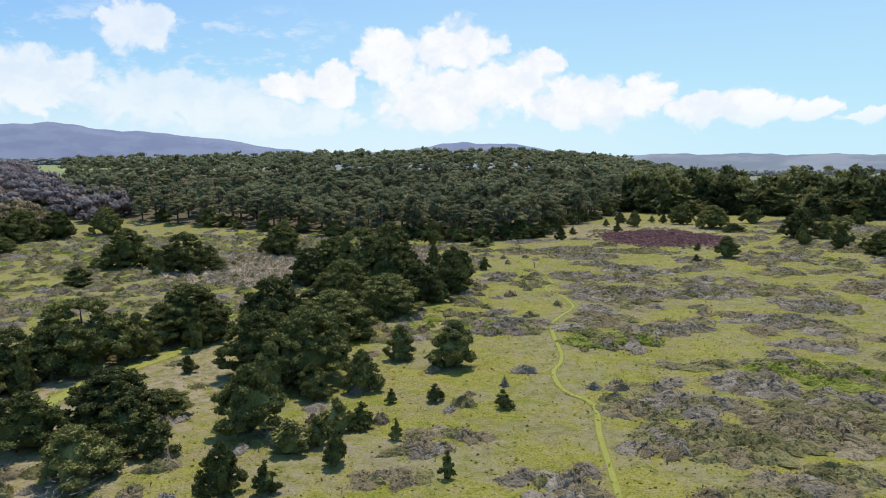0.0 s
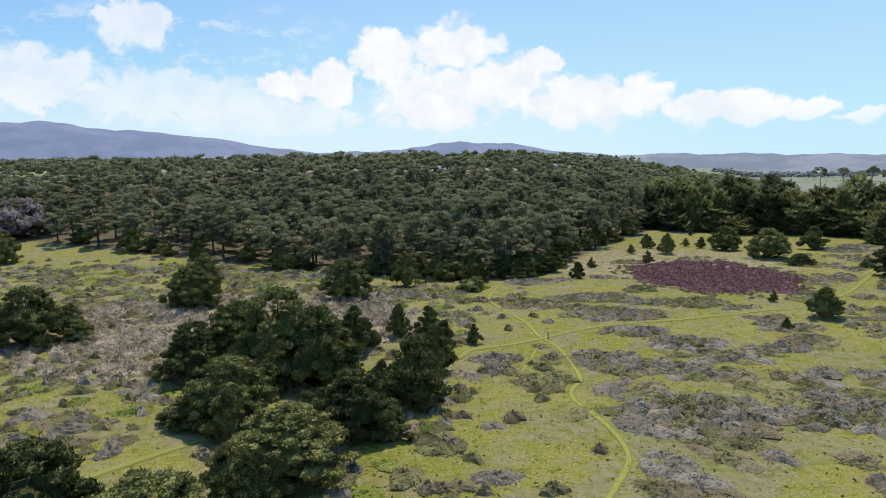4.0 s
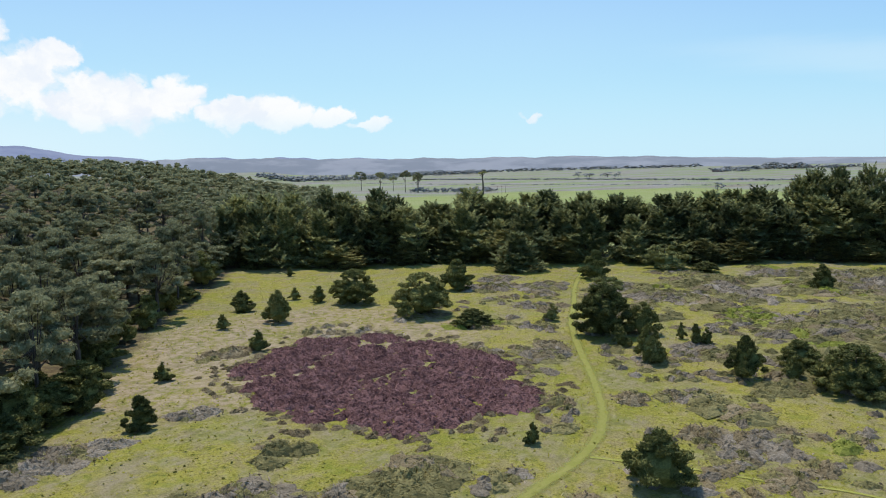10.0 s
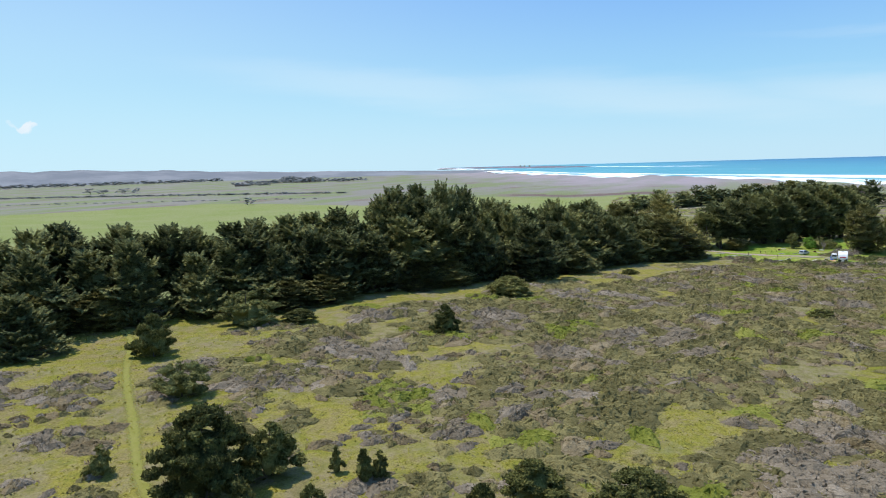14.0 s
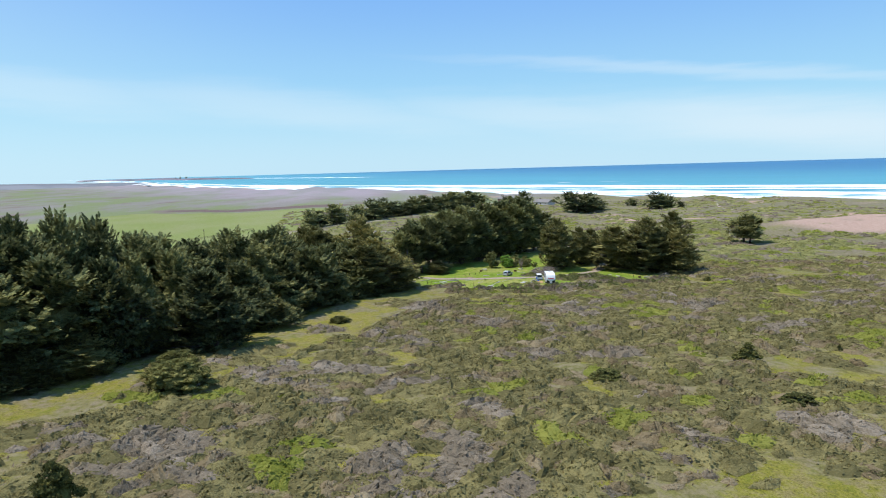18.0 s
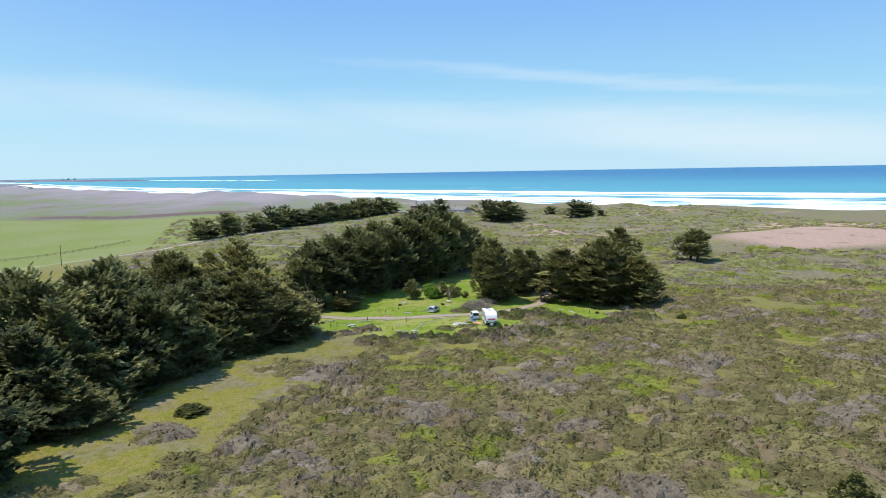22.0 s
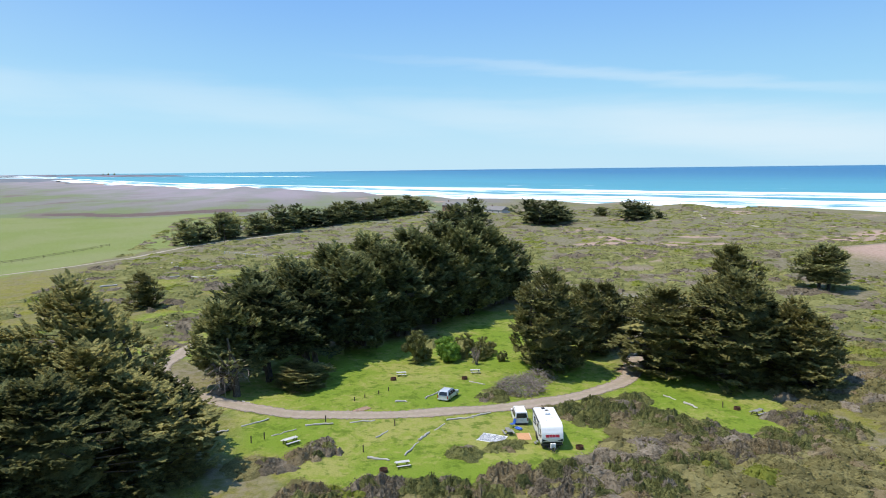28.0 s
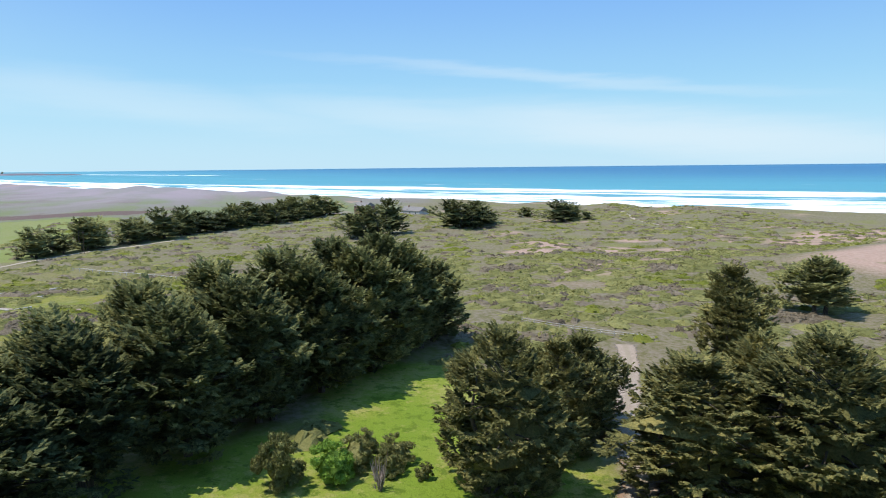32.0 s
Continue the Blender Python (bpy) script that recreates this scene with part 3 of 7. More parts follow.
def blob(c, rad, rng, nu=9, nv=6, rough=0.18):
    u, v = np.meshgrid(np.linspace(0, 2 * np.pi, nu), np.linspace(0.06, np.pi - 0.06, nv))
    k = 1 + rough * rng.normal(size=u.shape)
    k[:, -1] = k[:, 0]
    pt = np.stack([np.cos(u) * np.sin(v) * k * rad[0], np.sin(u) * np.sin(v) * k * rad[1], np.cos(v) * k * rad[2]], -1) + np.asarray(c)
    pt = pt.reshape(-1, 3)
    return pt, grid_faces(nu, nv)[:, ::-1], unit((pt - np.asarray(c)) / np.asarray(rad) ** 2)


def tube(pts, rads, n=7):
    pts = np.asarray(pts, float)
    vs = []
    for i, (q, r) in enumerate(zip(pts, rads)):
        t = unit((pts[min(i + 1, len(pts) - 1)] - pts[max(i - 1, 0)])[None])[0]
        a = unit(np.cross(t, (0.31, 0.95, 0.05))[None])[0]
        b = np.cross(t, a)
        w = np.linspace(0, 2 * np.pi, n + 1)
        vs.append(q + r * (np.cos(w)[:, None] * a + np.sin(w)[:, None] * b))
    return np.concatenate(vs), grid_faces(n + 1, len(pts))


def merged(pieces):
    """Joins pieces of verts, faces and, where they have them, normals."""
    vs, fs, ns, k = [], [], [], 0
    for p in pieces:
        vs.append(p[0])
        fs.append(np.asarray(p[1]) + k)
        ns.append(p[2] if len(p) > 2 else np.zeros_like(p[0]))
        k += len(p[0])
    if all(len(p) < 3 for p in pieces):
        return np.concatenate(vs), np.concatenate(fs)
    return np.concatenate(vs), np.concatenate(fs), np.concatenate(ns)


def ball(n, rng):
    return unit(rng.normal(size=(n, 3)))


def clumped(centers, radii, count, ln, wd, rng, up=0.35, squash=0.8, spread_=0.35):
    """Sprays over the outer faces of round clumps."""
    which = rng.choice(len(centers), count, p=radii ** 2 / (radii ** 2).sum())
    d = ball(count, rng)
    d[:, 2] = np.abs(d[:, 2]) * 0.95 - 0.28
    d = unit(d)
    c = centers[which] + d * (radii[which] * rng.uniform(0.72, 1.0, count))[:, None] * np.array([1, 1, squash])
    way = unit(d + np.array([0, 0, up]) + spread_ * rng.normal(size=(count, 3)))
    return tufts(c, way, ln * rng.uniform(0.6, 1.3, count), wd * rng.uniform(0.6, 1.3, count), rng, d + np.array([0, 0, 0.45]))


def puffs(centers, radii, count, ln, wd, rng, up=0.3, squash=0.8, lay=0.8):
    """Leaf cards that lie along the outer faces of round clumps."""
    which = rng.choice(len(centers), count, p=radii ** 2 / (radii ** 2).sum())
    d = ball(count, rng)
    d[:, 2] = np.abs(d[:, 2]) * 1.1 - 0.35
    d = unit(d)
    c = centers[which] + d * (radii[which] * rng.uniform(0.80, 1.0, count))[:, None] * np.array([1, 1, squash])
    way = unit(lay * unit(np.cross(d, ball(count, rng))) + (1.0 - lay) * d + np.array([0, 0, up]))
    return tufts(c - way * 0.3 * ln, way, ln * rng.uniform(0.6, 1.3, count), wd * rng.uniform(0.6, 1.3, count), rng, d, 0.35)


def pine_meshes(seed, h, r, clumps, count, base=0.03, full=0.62, tuft=0.42, squash=0.8):
    """A young shore pine, leafy to the ground, in puffs with upright shoots."""
    rng = np.random.default_rng(seed)
    u = rng.uniform(0, 1, clumps) ** 0.85
    prof = (1 - u) ** full * (0.75 + 0.25 * np.minimum(u / 0.12, 1))
    ang = np.arange(clumps) * 2.4 + rng.normal(size=clumps) * 0.4
    rad = prof * r * rng.uniform(0.55, 1.02, clumps)
    c = np.stack([np.cos(ang) * rad, np.sin(ang) * rad, h * (base + 0.07 + (0.86 - base) * u)], -1)
    cr = r * (0.13 + 0.12 * (1 - u)) * rng.uniform(0.55, 1.3, clumps) * min(1.0, (42 / clumps) ** 0.4)
    third = count // 5
    pieces = [puffs(c, cr, count - third, tuft, tuft * 0.55, rng, 0.35, squash, 0.7), clumped(c, cr * 1.08, third, tuft * 0.95, tuft * 0.30, rng, 1.3, squash, 0.3)]
    pieces += [blob(q, (k * 0.80, k * 0.80, k * 0.66), rng, 8, 6, 0.15) for q, k in zip(c, cr)]
    pieces.append(blob((0, 0, h * 0.36), (r * 0.5, r * 0.5, h * 0.30), rng))
    crown = mesh_of("crown", *merged(pieces)[:2], smooth=False)
    trunk = mesh_of("trunk", *tube([(0, 0, -0.3), (0.02 * r, 0, h * 0.3), (0, 0.03 * r, h * 0.6), (0, 0, h * 0.9)], [0.045 * h * 0.6, 0.03 * h * 0.6, 0.018 * h * 0.6, 0.01]))
    return trunk, crown


def umbrella_meshes(seed, h, r, clumps, count, tuft, start=0.26):
    """A tall pine with a bare trunk, forked limbs and a broad crown of flat puffs."""
    rng = np.random.default_rng(seed)
    u = rng.uniform(0, 1, clumps) ** 0.8
    ang = np.arange(clumps) * 2.4 + rng.normal(size=clumps) * 0.5
    prof = np.sqrt(np.clip(1 - ((u - 0.25) / 0.80) ** 2, 0.04, 1))
    lop = 1 + 0.25 * np.sin(ang + rng.uniform(0, 6.28)) + 0.15 * np.sin(2 * ang + rng.uniform(0, 6.28))
    rad = r * prof * lop * np.sqrt(rng.uniform(0.12, 1.0, clumps))
    c = np.stack([np.cos(ang) * rad, np.sin(ang) * rad, h * (start + 0.05 + (0.90 - start) * u) + rng.normal(0, 0.02 * h, clumps)], -1)
    cr = r * rng.uniform(0.15, 0.31, clumps)
    pieces = [puffs(c, cr, count, tuft, tuft * 0.55, rng, 0.25, 0.55, 0.8)]
    pieces += [blob(q, (k * 0.8, k * 0.8, k * 0.42), rng, 7, 5) for q, k in zip(c, cr)]
    crown = mesh_of("crown", *merged(pieces)[:2], smooth=False)
    wood = [tube([(0, 0, -0.4), (0.1, 0.05, h * 0.3), (-0.1, 0.1, h * 0.55), (0, 0, h * 0.85)], [0.028 * h, 0.02 * h, 0.013 * h, 0.03])]
    for k in range(0, clumps, 3):
        z0 = h * rng.uniform(0.3, 0.6)
        wood.append(tube([(0, 0, z0), 0.5 * c[k] + (0, 0, 0.4 * z0), c[k]], [0.010 * h, 0.006 * h, 0.02], 5))
    return mesh_of("trunk", *merged(wood)), crown


LEAN_WAY = np.array([-0.12, 0.62, 0.0])


def plumes(c, out, rise, ln, half, rng, pairs=6):
    """Flat feathered sprays of a cypress: each a plate of leaflets in pairs along a curved rib."""
    n = len(c)
    up = np.array([0, 0, 1.0])
    side = unit(np.cross(out, up)) * 1.0
    roll = rng.normal(0, 0.30, n)[:, None]
    vs = []
    for k in range(2 * pairs + 1):
        t = 1.0 if k == 2 * pairs else (k // 2 + 0.3) / pairs
        sgn = 0.0 if k == 2 * pairs else (1.0 if k % 2 else -1.0)
        tj = np.clip(t + rng.normal(0, 0.05, n), 0, 1)[:, None]
        tilt = rise[:, None] + 0.5 * (tj - 0.45)
        rib = unit(out + up * tilt)
        flat = unit(side + up * roll)
        lift = np.cross(flat, rib)
        base = c + rib * ln[:, None] * tj * 0.8 + up * (0.10 * ln[:, None] * tj * tj)
        way = unit(rib * (0.75 + 0.5 * tj) + flat * sgn * (0.85 - 0.35 * tj) + lift * rng.normal(0, 0.22, (n, 1)) + flat * rng.normal(0, 0.15, (n, 1)))
        long_ = (half * (1.15 - 0.45 * tj[:, 0]) * rng.uniform(0.75, 1.3, n) + 0.12 * ln)[:, None]
        wide = long_ * 0.30
        edge = unit(np.cross(lift, way) + lift * rng.normal(0, 0.30, (n, 1)))
        v = np.stack([base, base + way * long_ * 0.5 + edge * wide, base + way * long_, base + way * long_ * 0.42 - edge * wide], 1)
        vs.append(v.reshape(-1, 3))
    v = np.concatenate(vs)
    return v, np.arange(len(v)).reshape(-1, 4)


def cypress_meshes(seed, h, r, boughs, per=5, size=2.3, trunks=2, low=0.05, lean=0.12, dome=1.7, pairs=6, shelf=0.55, waist=0.34):
    """A wind-shaped cypress: boughs in uneven tiers, each a shelf of feathered sprays with upturned tips."""
    rng = np.random.default_rng(seed)
    wood, leaf = [], []
    ph = rng.uniform(0, 6.28, 5)

    def half_width(u, az):
        v = np.clip((u - waist) / (1 - waist), 0, 1)
        f = (0.78 + 0.22 * u / waist) if u < waist else (1 - v ** dome) ** 0.62
        return r * f * (1 + 0.17 * math.sin(2 * az + ph[0]) + 0.15 * math.sin(3 * az + 4 * u + ph[1]) + 0.13 * math.sin(9 * u + ph[2] + az))

    def axis_at(u):
        return LEAN_WAY * h * lean * u * u + np.array([0.05 * r * math.sin(5 * u + ph[3]), 0.05 * r * math.sin(4 * u + ph[4]), h * u])

    feet = [np.array([0, 0, 0.0])] + [np.append(rng.uniform(-0.16, 0.16, 2) * r * 2, 0) for _ in range(trunks - 1)]
    for f in feet:
        topz = rng.uniform(0.7, 0.9)
        wood.append(tube([f + (0, 0, -0.5), f * 1.15 + axis_at(topz * 0.3), f * 1.6 + axis_at(topz * 0.65), f * 1.2 + axis_at(topz)],
                         [0.032 * h, 0.023 * h, 0.014 * h, 0.02], 8))
    weight = np.array([half_width(u, ph[0]) + 0.25 * r for u in np.linspace(low, 0.97, 60)])
    cdf = np.concatenate([[0], np.cumsum(weight)]) / weight.sum()
    cs, outs, rises, lens, halves = [], [], [], [], []
    for k in range(boughs):
        u = float(np.interp((k + rng.uniform(0, 1)) / boughs, cdf, np.linspace(low, 0.985, 61)))
        az = 2.39996 * k + rng.normal() * 0.5
        out = np.array([math.cos(az), math.sin(az), 0])
        frac = rng.uniform(0.78, 1.10) if rng.random() < 0.75 else rng.uniform(0.4, 0.75)
        axis, reach = axis_at(u), half_width(u, az) * frac
        tip = axis + out * max(reach, 0.4) + np.array([0, 0, 0.06 * h * (1 - frac) + rng.normal() * 0.02 * h])
        if k % 2 == 0:
            wood.append(tube([axis - (0, 0, 0.10 * h * u + 0.2), axis + (tip - axis) * 0.5 - (0, 0, 0.05 * h * u), axis + (tip - axis) * 0.85 - (0, 0, 0.15)], [0.012 * h * (1.15 - u), 0.008 * h * (1.15 - u), 0.02], 5))
        lift = -0.04 + 1.1 * max(u - 0.5, 0) + rng.normal() * 0.12
        for j in range(per):
            turn = az + (j / max(per - 1, 1) - 0.5) * 1.9 + rng.normal() * 0.2
            ln = size * rng.uniform(0.65, 1.25)
            back = ln * rng.uniform(0.55, 1.0) + abs(j - (per - 1) / 2) * 0.25 * size
            o = np.array([math.cos(turn), math.sin(turn), 0]) + LEAN_WAY * 0.8
            cs.append(tip - out * min(back, reach) + np.array([-out[1], out[0], 0]) * (j - (per - 1) / 2) * shelf + (0, 0, rng.normal() * 0.16 * size * 0.5))
            outs.append(o / np.linalg.norm(o))
            rises.append(lift + rng.normal() * 0.14)
            lens.append(ln)
            halves.append(size * 0.34 * rng.uniform(0.8, 1.25))
    leaf.append(plumes(np.array(cs), np.array(outs), np.array(rises), np.array(lens), np.array(halves), rng, pairs))
    for k in range(5):
        u = low + 0.12 + (0.68 - low) * 0.2 * k
        wk = half_width(u, ph[1]) * 0.42
        leaf.append(blob(axis_at(u), (wk, wk, h * 0.085), rng, 9, 5, 0.25)[:2])
    return mesh_of("trunk", *merged(wood)), mesh_of("crown", *merged(leaf), smooth=False)


class Nursery:
    """Kinds of plants: each is built once and then copied with turns and sizes of its own."""

    def __init__(self):
        self.kinds = {}

    def add(self, kind, meshes, h, r, leaf, wood=None):
        for m, mt in zip(meshes, (wood or BARK, leaf)):
            m.materials.append(mt)
        co = np.zeros(len(meshes[1].vertices) * 3, np.float32)
        meshes[1].vertices.foreach_get("co", co)
        co = co.reshape(-1, 3)
        h, r = float(np.percentile(co[:, 2], 99.7)), float(np.percentile(np.hypot(co[:, 0] - co[:, 0].mean(), co[:, 1] - co[:, 1].mean()), 96))
        self.kinds.setdefault(kind, []).append([meshes, h, r, None])

    def plant(self, kind, name, x, y, h, r, label, category, group="", turn=None, rng=random):
        row = rng.choice(self.kinds[kind])
        meshes, h0, r0, first = row
        m = Matrix.LocRotScale((x, y, ground_z(x, y) - 0.05), Euler((0, 0, rng.uniform(0, 6.28) if turn is None else turn)), (r / r0, r / r0, h / h0))
        if first is None:
            ob = new(name)
            part("trunk", meshes[0], ob)
            part("crown", meshes[1], ob)
            ob.matrix_basis = m
            row[3] = ob
        else:
            ob = copy_thing(first, m @ Matrix.Diagonal([1 / s for s in first.scale] + [1]))
            ob.name = name
        return tagged(ob, label, category, group)


nursery = Nursery()
for k in range(4):
    nursery.add("pine", pine_meshes(10 + k, 5.0, 2.4, 66, 6000, tuft=0.27), 5.0, 2.4, PINE)
for k in range(3):
    nursery.add("sapling", pine_meshes(20 + k, 2.4, 1.0, 22, 1600, full=0.8, tuft=0.22), 2.4, 1.0, PINE)
for k in range(3):
    nursery.add("thicket", pine_meshes(30 + k, 7.5, 4.5, 140, 12000, full=0.42, tuft=0.29, squash=0.75), 7.5, 4.5, PINE)
for k in range(6):
    nursery.add("forest", umbrella_meshes(40 + k, 12.0, 4.2, 38, 3000, 0.44, (0.24, 0.20, 0.30, 0.22, 0.27, 0.16)[k]), 12.0, 4.2, FOREST)
for k in range(5):
    nursery.add("cypress", cypress_meshes(50 + k, 15.0, 7.2, 130, 5, size=2.0, lean=0.2, dome=(2.6, 3.6, 3.0, 2.2, 4.0)[k], low=(0.04, 0.10, 0.2, 0.06, 0.16)[k], shelf=0.5), 15.0, 7.2, CYPRESS)
for k in range(4):
    nursery.add("skirt_cypress", cypress_meshes(55 + k, 13.0, 8.0, 165, 5, size=1.9, lean=0.15, dome=(1.5, 1.3, 1.8, 1.4)[k], low=0.02, shelf=0.5, waist=0.10), 13.0, 8.0, CYPRESS)
for k in range(3):
    nursery.add("camp_cypress", cypress_meshes(60 + k, 15.0, 7.4, 250, 5, size=1.35, trunks=3, low=0.03, lean=0.12, dome=(2.5, 2.1, 3.0)[k], shelf=0.30, waist=0.26), 15.0, 7.4, TAWNY)
for k in range(4):
    nursery.add("grove_cypress", cypress_meshes(65 + k, 16.0, 6.8, 185, 5, size=1.85, trunks=2, low=(0.04, 0.12, 0.08, 0.10)[k], lean=0.22, dome=(3.6, 4.4, 3.2, 4.0)[k], shelf=0.48), 16.0, 6.8, CYPRESS)
for k in range(3):
    nursery.add("open_cypress", cypress_meshes(75 + k, 16.0, 6.8, 180, 5, size=1.85, trunks=2, low=(0.20, 0.28, 0.24)[k], lean=0.2, dome=(3.6, 4.4, 3.2)[k], shelf=0.45), 16.0, 6.8, CYPRESS)
for k in range(4):
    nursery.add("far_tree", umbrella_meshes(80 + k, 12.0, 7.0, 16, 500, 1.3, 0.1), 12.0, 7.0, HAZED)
    nursery.add("plain_pine", umbrella_meshes(95 + k, 12.0, 5.0, 16, 700, 0.9, (0.60, 0.66, 0.55, 0.70)[k]), 12.0, 5.0, FOREST)
    nursery.add("far_cypress", cypress_meshes(70 + k, 12.0, 7.0, 44, 4, size=2.6, trunks=3, low=0.08, lean=0.25, dome=2.6, pairs=4), 12.0, 8.0, CYPRESS)

# ---- meadow trees: place, height and half width ----
SPOTS_START = [(1, 74, 5.0, 2.8), (-1, 63, 1.7, 0.9), (5, 61, 1.7, 0.9), (-8, 49, 2.8, 1.0), (0, 47, 2.0, 0.6), (-12, 45, 2.2, 0.9), (-4, 54, 1.8, 0.5), (-5, 63, 1.4, 0.6), (-27, 73, 1.8, 1.0),
               (-22, 52, 2.6, 1.9), (-15, 45, 3.6, 1.7), (-8, 67, 4.0, 2.0), (-5, 77, 3.8, 1.8), (-9, 56, 2.9, 1.7), (-7, 57, 2.2, 1.2), (-12, 52, 2.6, 1.9), (-10, 53, 2.4, 1.3)]
SPOTS_CLUMP = [(-39, 75, 7.6, 6.0), (-44, 70, 5.5, 4.0), (-68, 152, 8.4, 5.1), (-52, 142, 8.0, 5.1), (-40, 179, 7.6, 3.9), (-32, 88, 6.6, 5.1), (-66, 127, 3.5, 3.0), (-28, 58, 5.0, 4.0), (-33, 54, 4.4, 3.6),
               (-26, 48, 3.9, 3.0), (-15, 128, 9.8, 6.0), (-10, 124, 8.6, 5.0), (1, 116, 6.9, 3.6), (-8, 100, 5.8, 5.0), (-14, 88, 5.8, 5.0), (-22, 90, 7.0, 4.4), (-14, 70, 7.4, 4.6), (-19, 72, 6.8, 4.2),
               (-16, 56, 5.6, 3.2), (-20, 130, 8.0, 5.0), (-16, 112, 6.5, 4.5), (-4, 108, 6.0, 4.0), (-24, 126, 6.5, 4.5)]
SPOTS_MID = [(31, 188, 3.4, 1.6), (58, 234, 3.6, 2.1), (60, 223, 5.2, 2.3), (51, 209, 3.0, 1.5), (51, 223, 2.3, 1.2), (72, 233, 3.0, 1.7), (70, 239, 2.3, 1.2), (37, 203, 2.3, 1.1), (28, 197, 4.4, 1.7), (76, 227, 6.2, 4.2),
             (80, 212, 6.8, 4.9), (98, 226, 5.9, 3.4), (51, 143, 1.7, 0.9), (60, 150, 4.6, 2.9), (8, 139, 2.7, 1.1), (-3, 183, 6.8, 3.1), (-13, 172, 7.0, 4.6), (-38, 166, 7.3, 4.8)]
SPOTS_MID_B = [(-2, 142, 4.7, 1.7), (2, 144, 4.0, 1.9), (4, 134, 4.2, 1.8), (3, 126, 5.5, 2.4), (-7, 135, 6.0, 3.1), (93, 195, 2.7, 1.3), (92, 184, 7.4, 4.1), (97, 181, 4.6, 2.7), (90, 179, 2.6, 1.3), (87, 172, 5.0, 1.9),
               (99, 176, 2.3, 0.7), (98, 173, 2.9, 1.1), (90, 161, 5.0, 2.2), (98, 159, 3.6, 2.8), (93, 157, 3.0, 1.4), (94, 151, 5.2, 4.2), (148, 181, 4.6, 2.3), (127, 217, 6.0, 3.3), (80, 264, 2.1, 1.1), (58, 162, 2.0, 0.8),
               (99, 172, 2.4, 1.0), (180, 101, 2.6, 1.9)]
rnd = random.Random(5)
for spots in (SPOTS_START, SPOTS_CLUMP, SPOTS_MID, SPOTS_MID_B):
    for x, y, h, r in spots:
        if h < 3.2:
            nursery.plant("sapling", "pine_sapling", x, y, h, r, "small dark green pine sapling alone in the grass", "sapling", "young pines in the meadow", rng=rnd)
        elif r > 3.9:
            nursery.plant("thicket", "pine_tree", x, y, h, r, "broad bushy dark green pine, leafy to the ground", "pine tree", "pines in the meadow", rng=rnd)
        else:
            nursery.plant("pine", "pine_tree", x, y, h, r, "rounded dark green pine standing in meadow grass", "pine tree", "pines in the meadow", rng=rnd)

rnd = random.Random(15)
for x, y, h, r in SPOTS_CLUMP:
    if r < 3.5:
        continue
    for k in range(3):
        a = rnd.uniform(0, 6.28)
        px, py = x + math.cos(a) * r * rnd.uniform(0.85, 1.25), y + math.sin(a) * r * rnd.uniform(0.85, 1.25)
        if math.hypot(px + 40, py - 56) < 9 or math.hypot(px + 34, py - 72) < 5:
            continue
        nursery.plant("pine", "pine_tree", px, py, rnd.uniform(2.2, 4.6) * min(h / 6, 1.2), rnd.uniform(1.5, 2.7), "younger dark green pine at the edge of a thicket", "pine tree", "pines in the meadow", rng=rnd)

# ---- cypress windbreak ----
EDGE = [(66, 276), (92, 262), (115, 247), (135, 231), (153, 215), (171, 204), (190, 187), (217, 168), (243, 152), (270, 137)]
edge_len = np.concatenate([[0], np.cumsum([math.dist(a, b) for a, b in zip(EDGE, EDGE[1:])])])


def along_edge(s):
    return float(np.interp(s, edge_len, [q[0] for q in EDGE])), float(np.interp(s, edge_len, [q[1] for q in EDGE]))


# crown height along the row
TOPS = ((0, 17.0), (37, 17.5), (46, 15.5), (54, 13.3), (61, 17.4), (67, 14.4), (79, 18.0), (88, 16.6), (104, 15.0), (114, 15.5), (127, 16.3), (138, 17.3), (145, 20.5), (156, 22.0), (163, 22.0), (170, 20.0),
        (178, 18.0), (187, 16.6), (196, 18.0), (203, 15.5), (215, 17.5), (226, 13.0))
rnd = random.Random(8)
for row, gap, lo, hi in ((10.0, 7.4, 0.68, 0.88), (18.0, 6.4, 0.95, 1.03)):
    s = 2.0
    while s < edge_len[-1] - (4 if row < 10 else 6):
        x, y = along_edge(s)
        x, y = x + row * 0.62 + rnd.uniform(-1.5, 1.5), y + row * 0.78 + rnd.uniform(-1.5, 1.5)
        top = float(np.interp(s, [q[0] for q in TOPS], [q[1] for q in TOPS]))
        nursery.plant("skirt_cypress" if row < 11 and rnd.random() < 0.75 else "cypress", "cypress_tree", x, y, top * rnd.uniform(lo, hi), rnd.uniform(5.8, 7.8), "dark wind-shaped cypress in a dense windbreak row",
                      "cypress tree", "cypress windbreak", turn=rnd.uniform(-0.5, 0.5), rng=rnd)
        if row < 11 and rnd.random() < 0.3 and s < edge_len[-1] - 12:
            nursery.plant("camp_cypress", "cypress_tree", x - 2.6, y - 3.4, rnd.uniform(5.0, 8.0), rnd.uniform(4.2, 5.8), "low tawny green cypress at the foot of the windbreak", "cypress tree", "cypress windbreak", turn=rnd.uniform(-0.5, 0.5), rng=rnd)
        s += gap * rnd.uniform(0.85, 1.2)

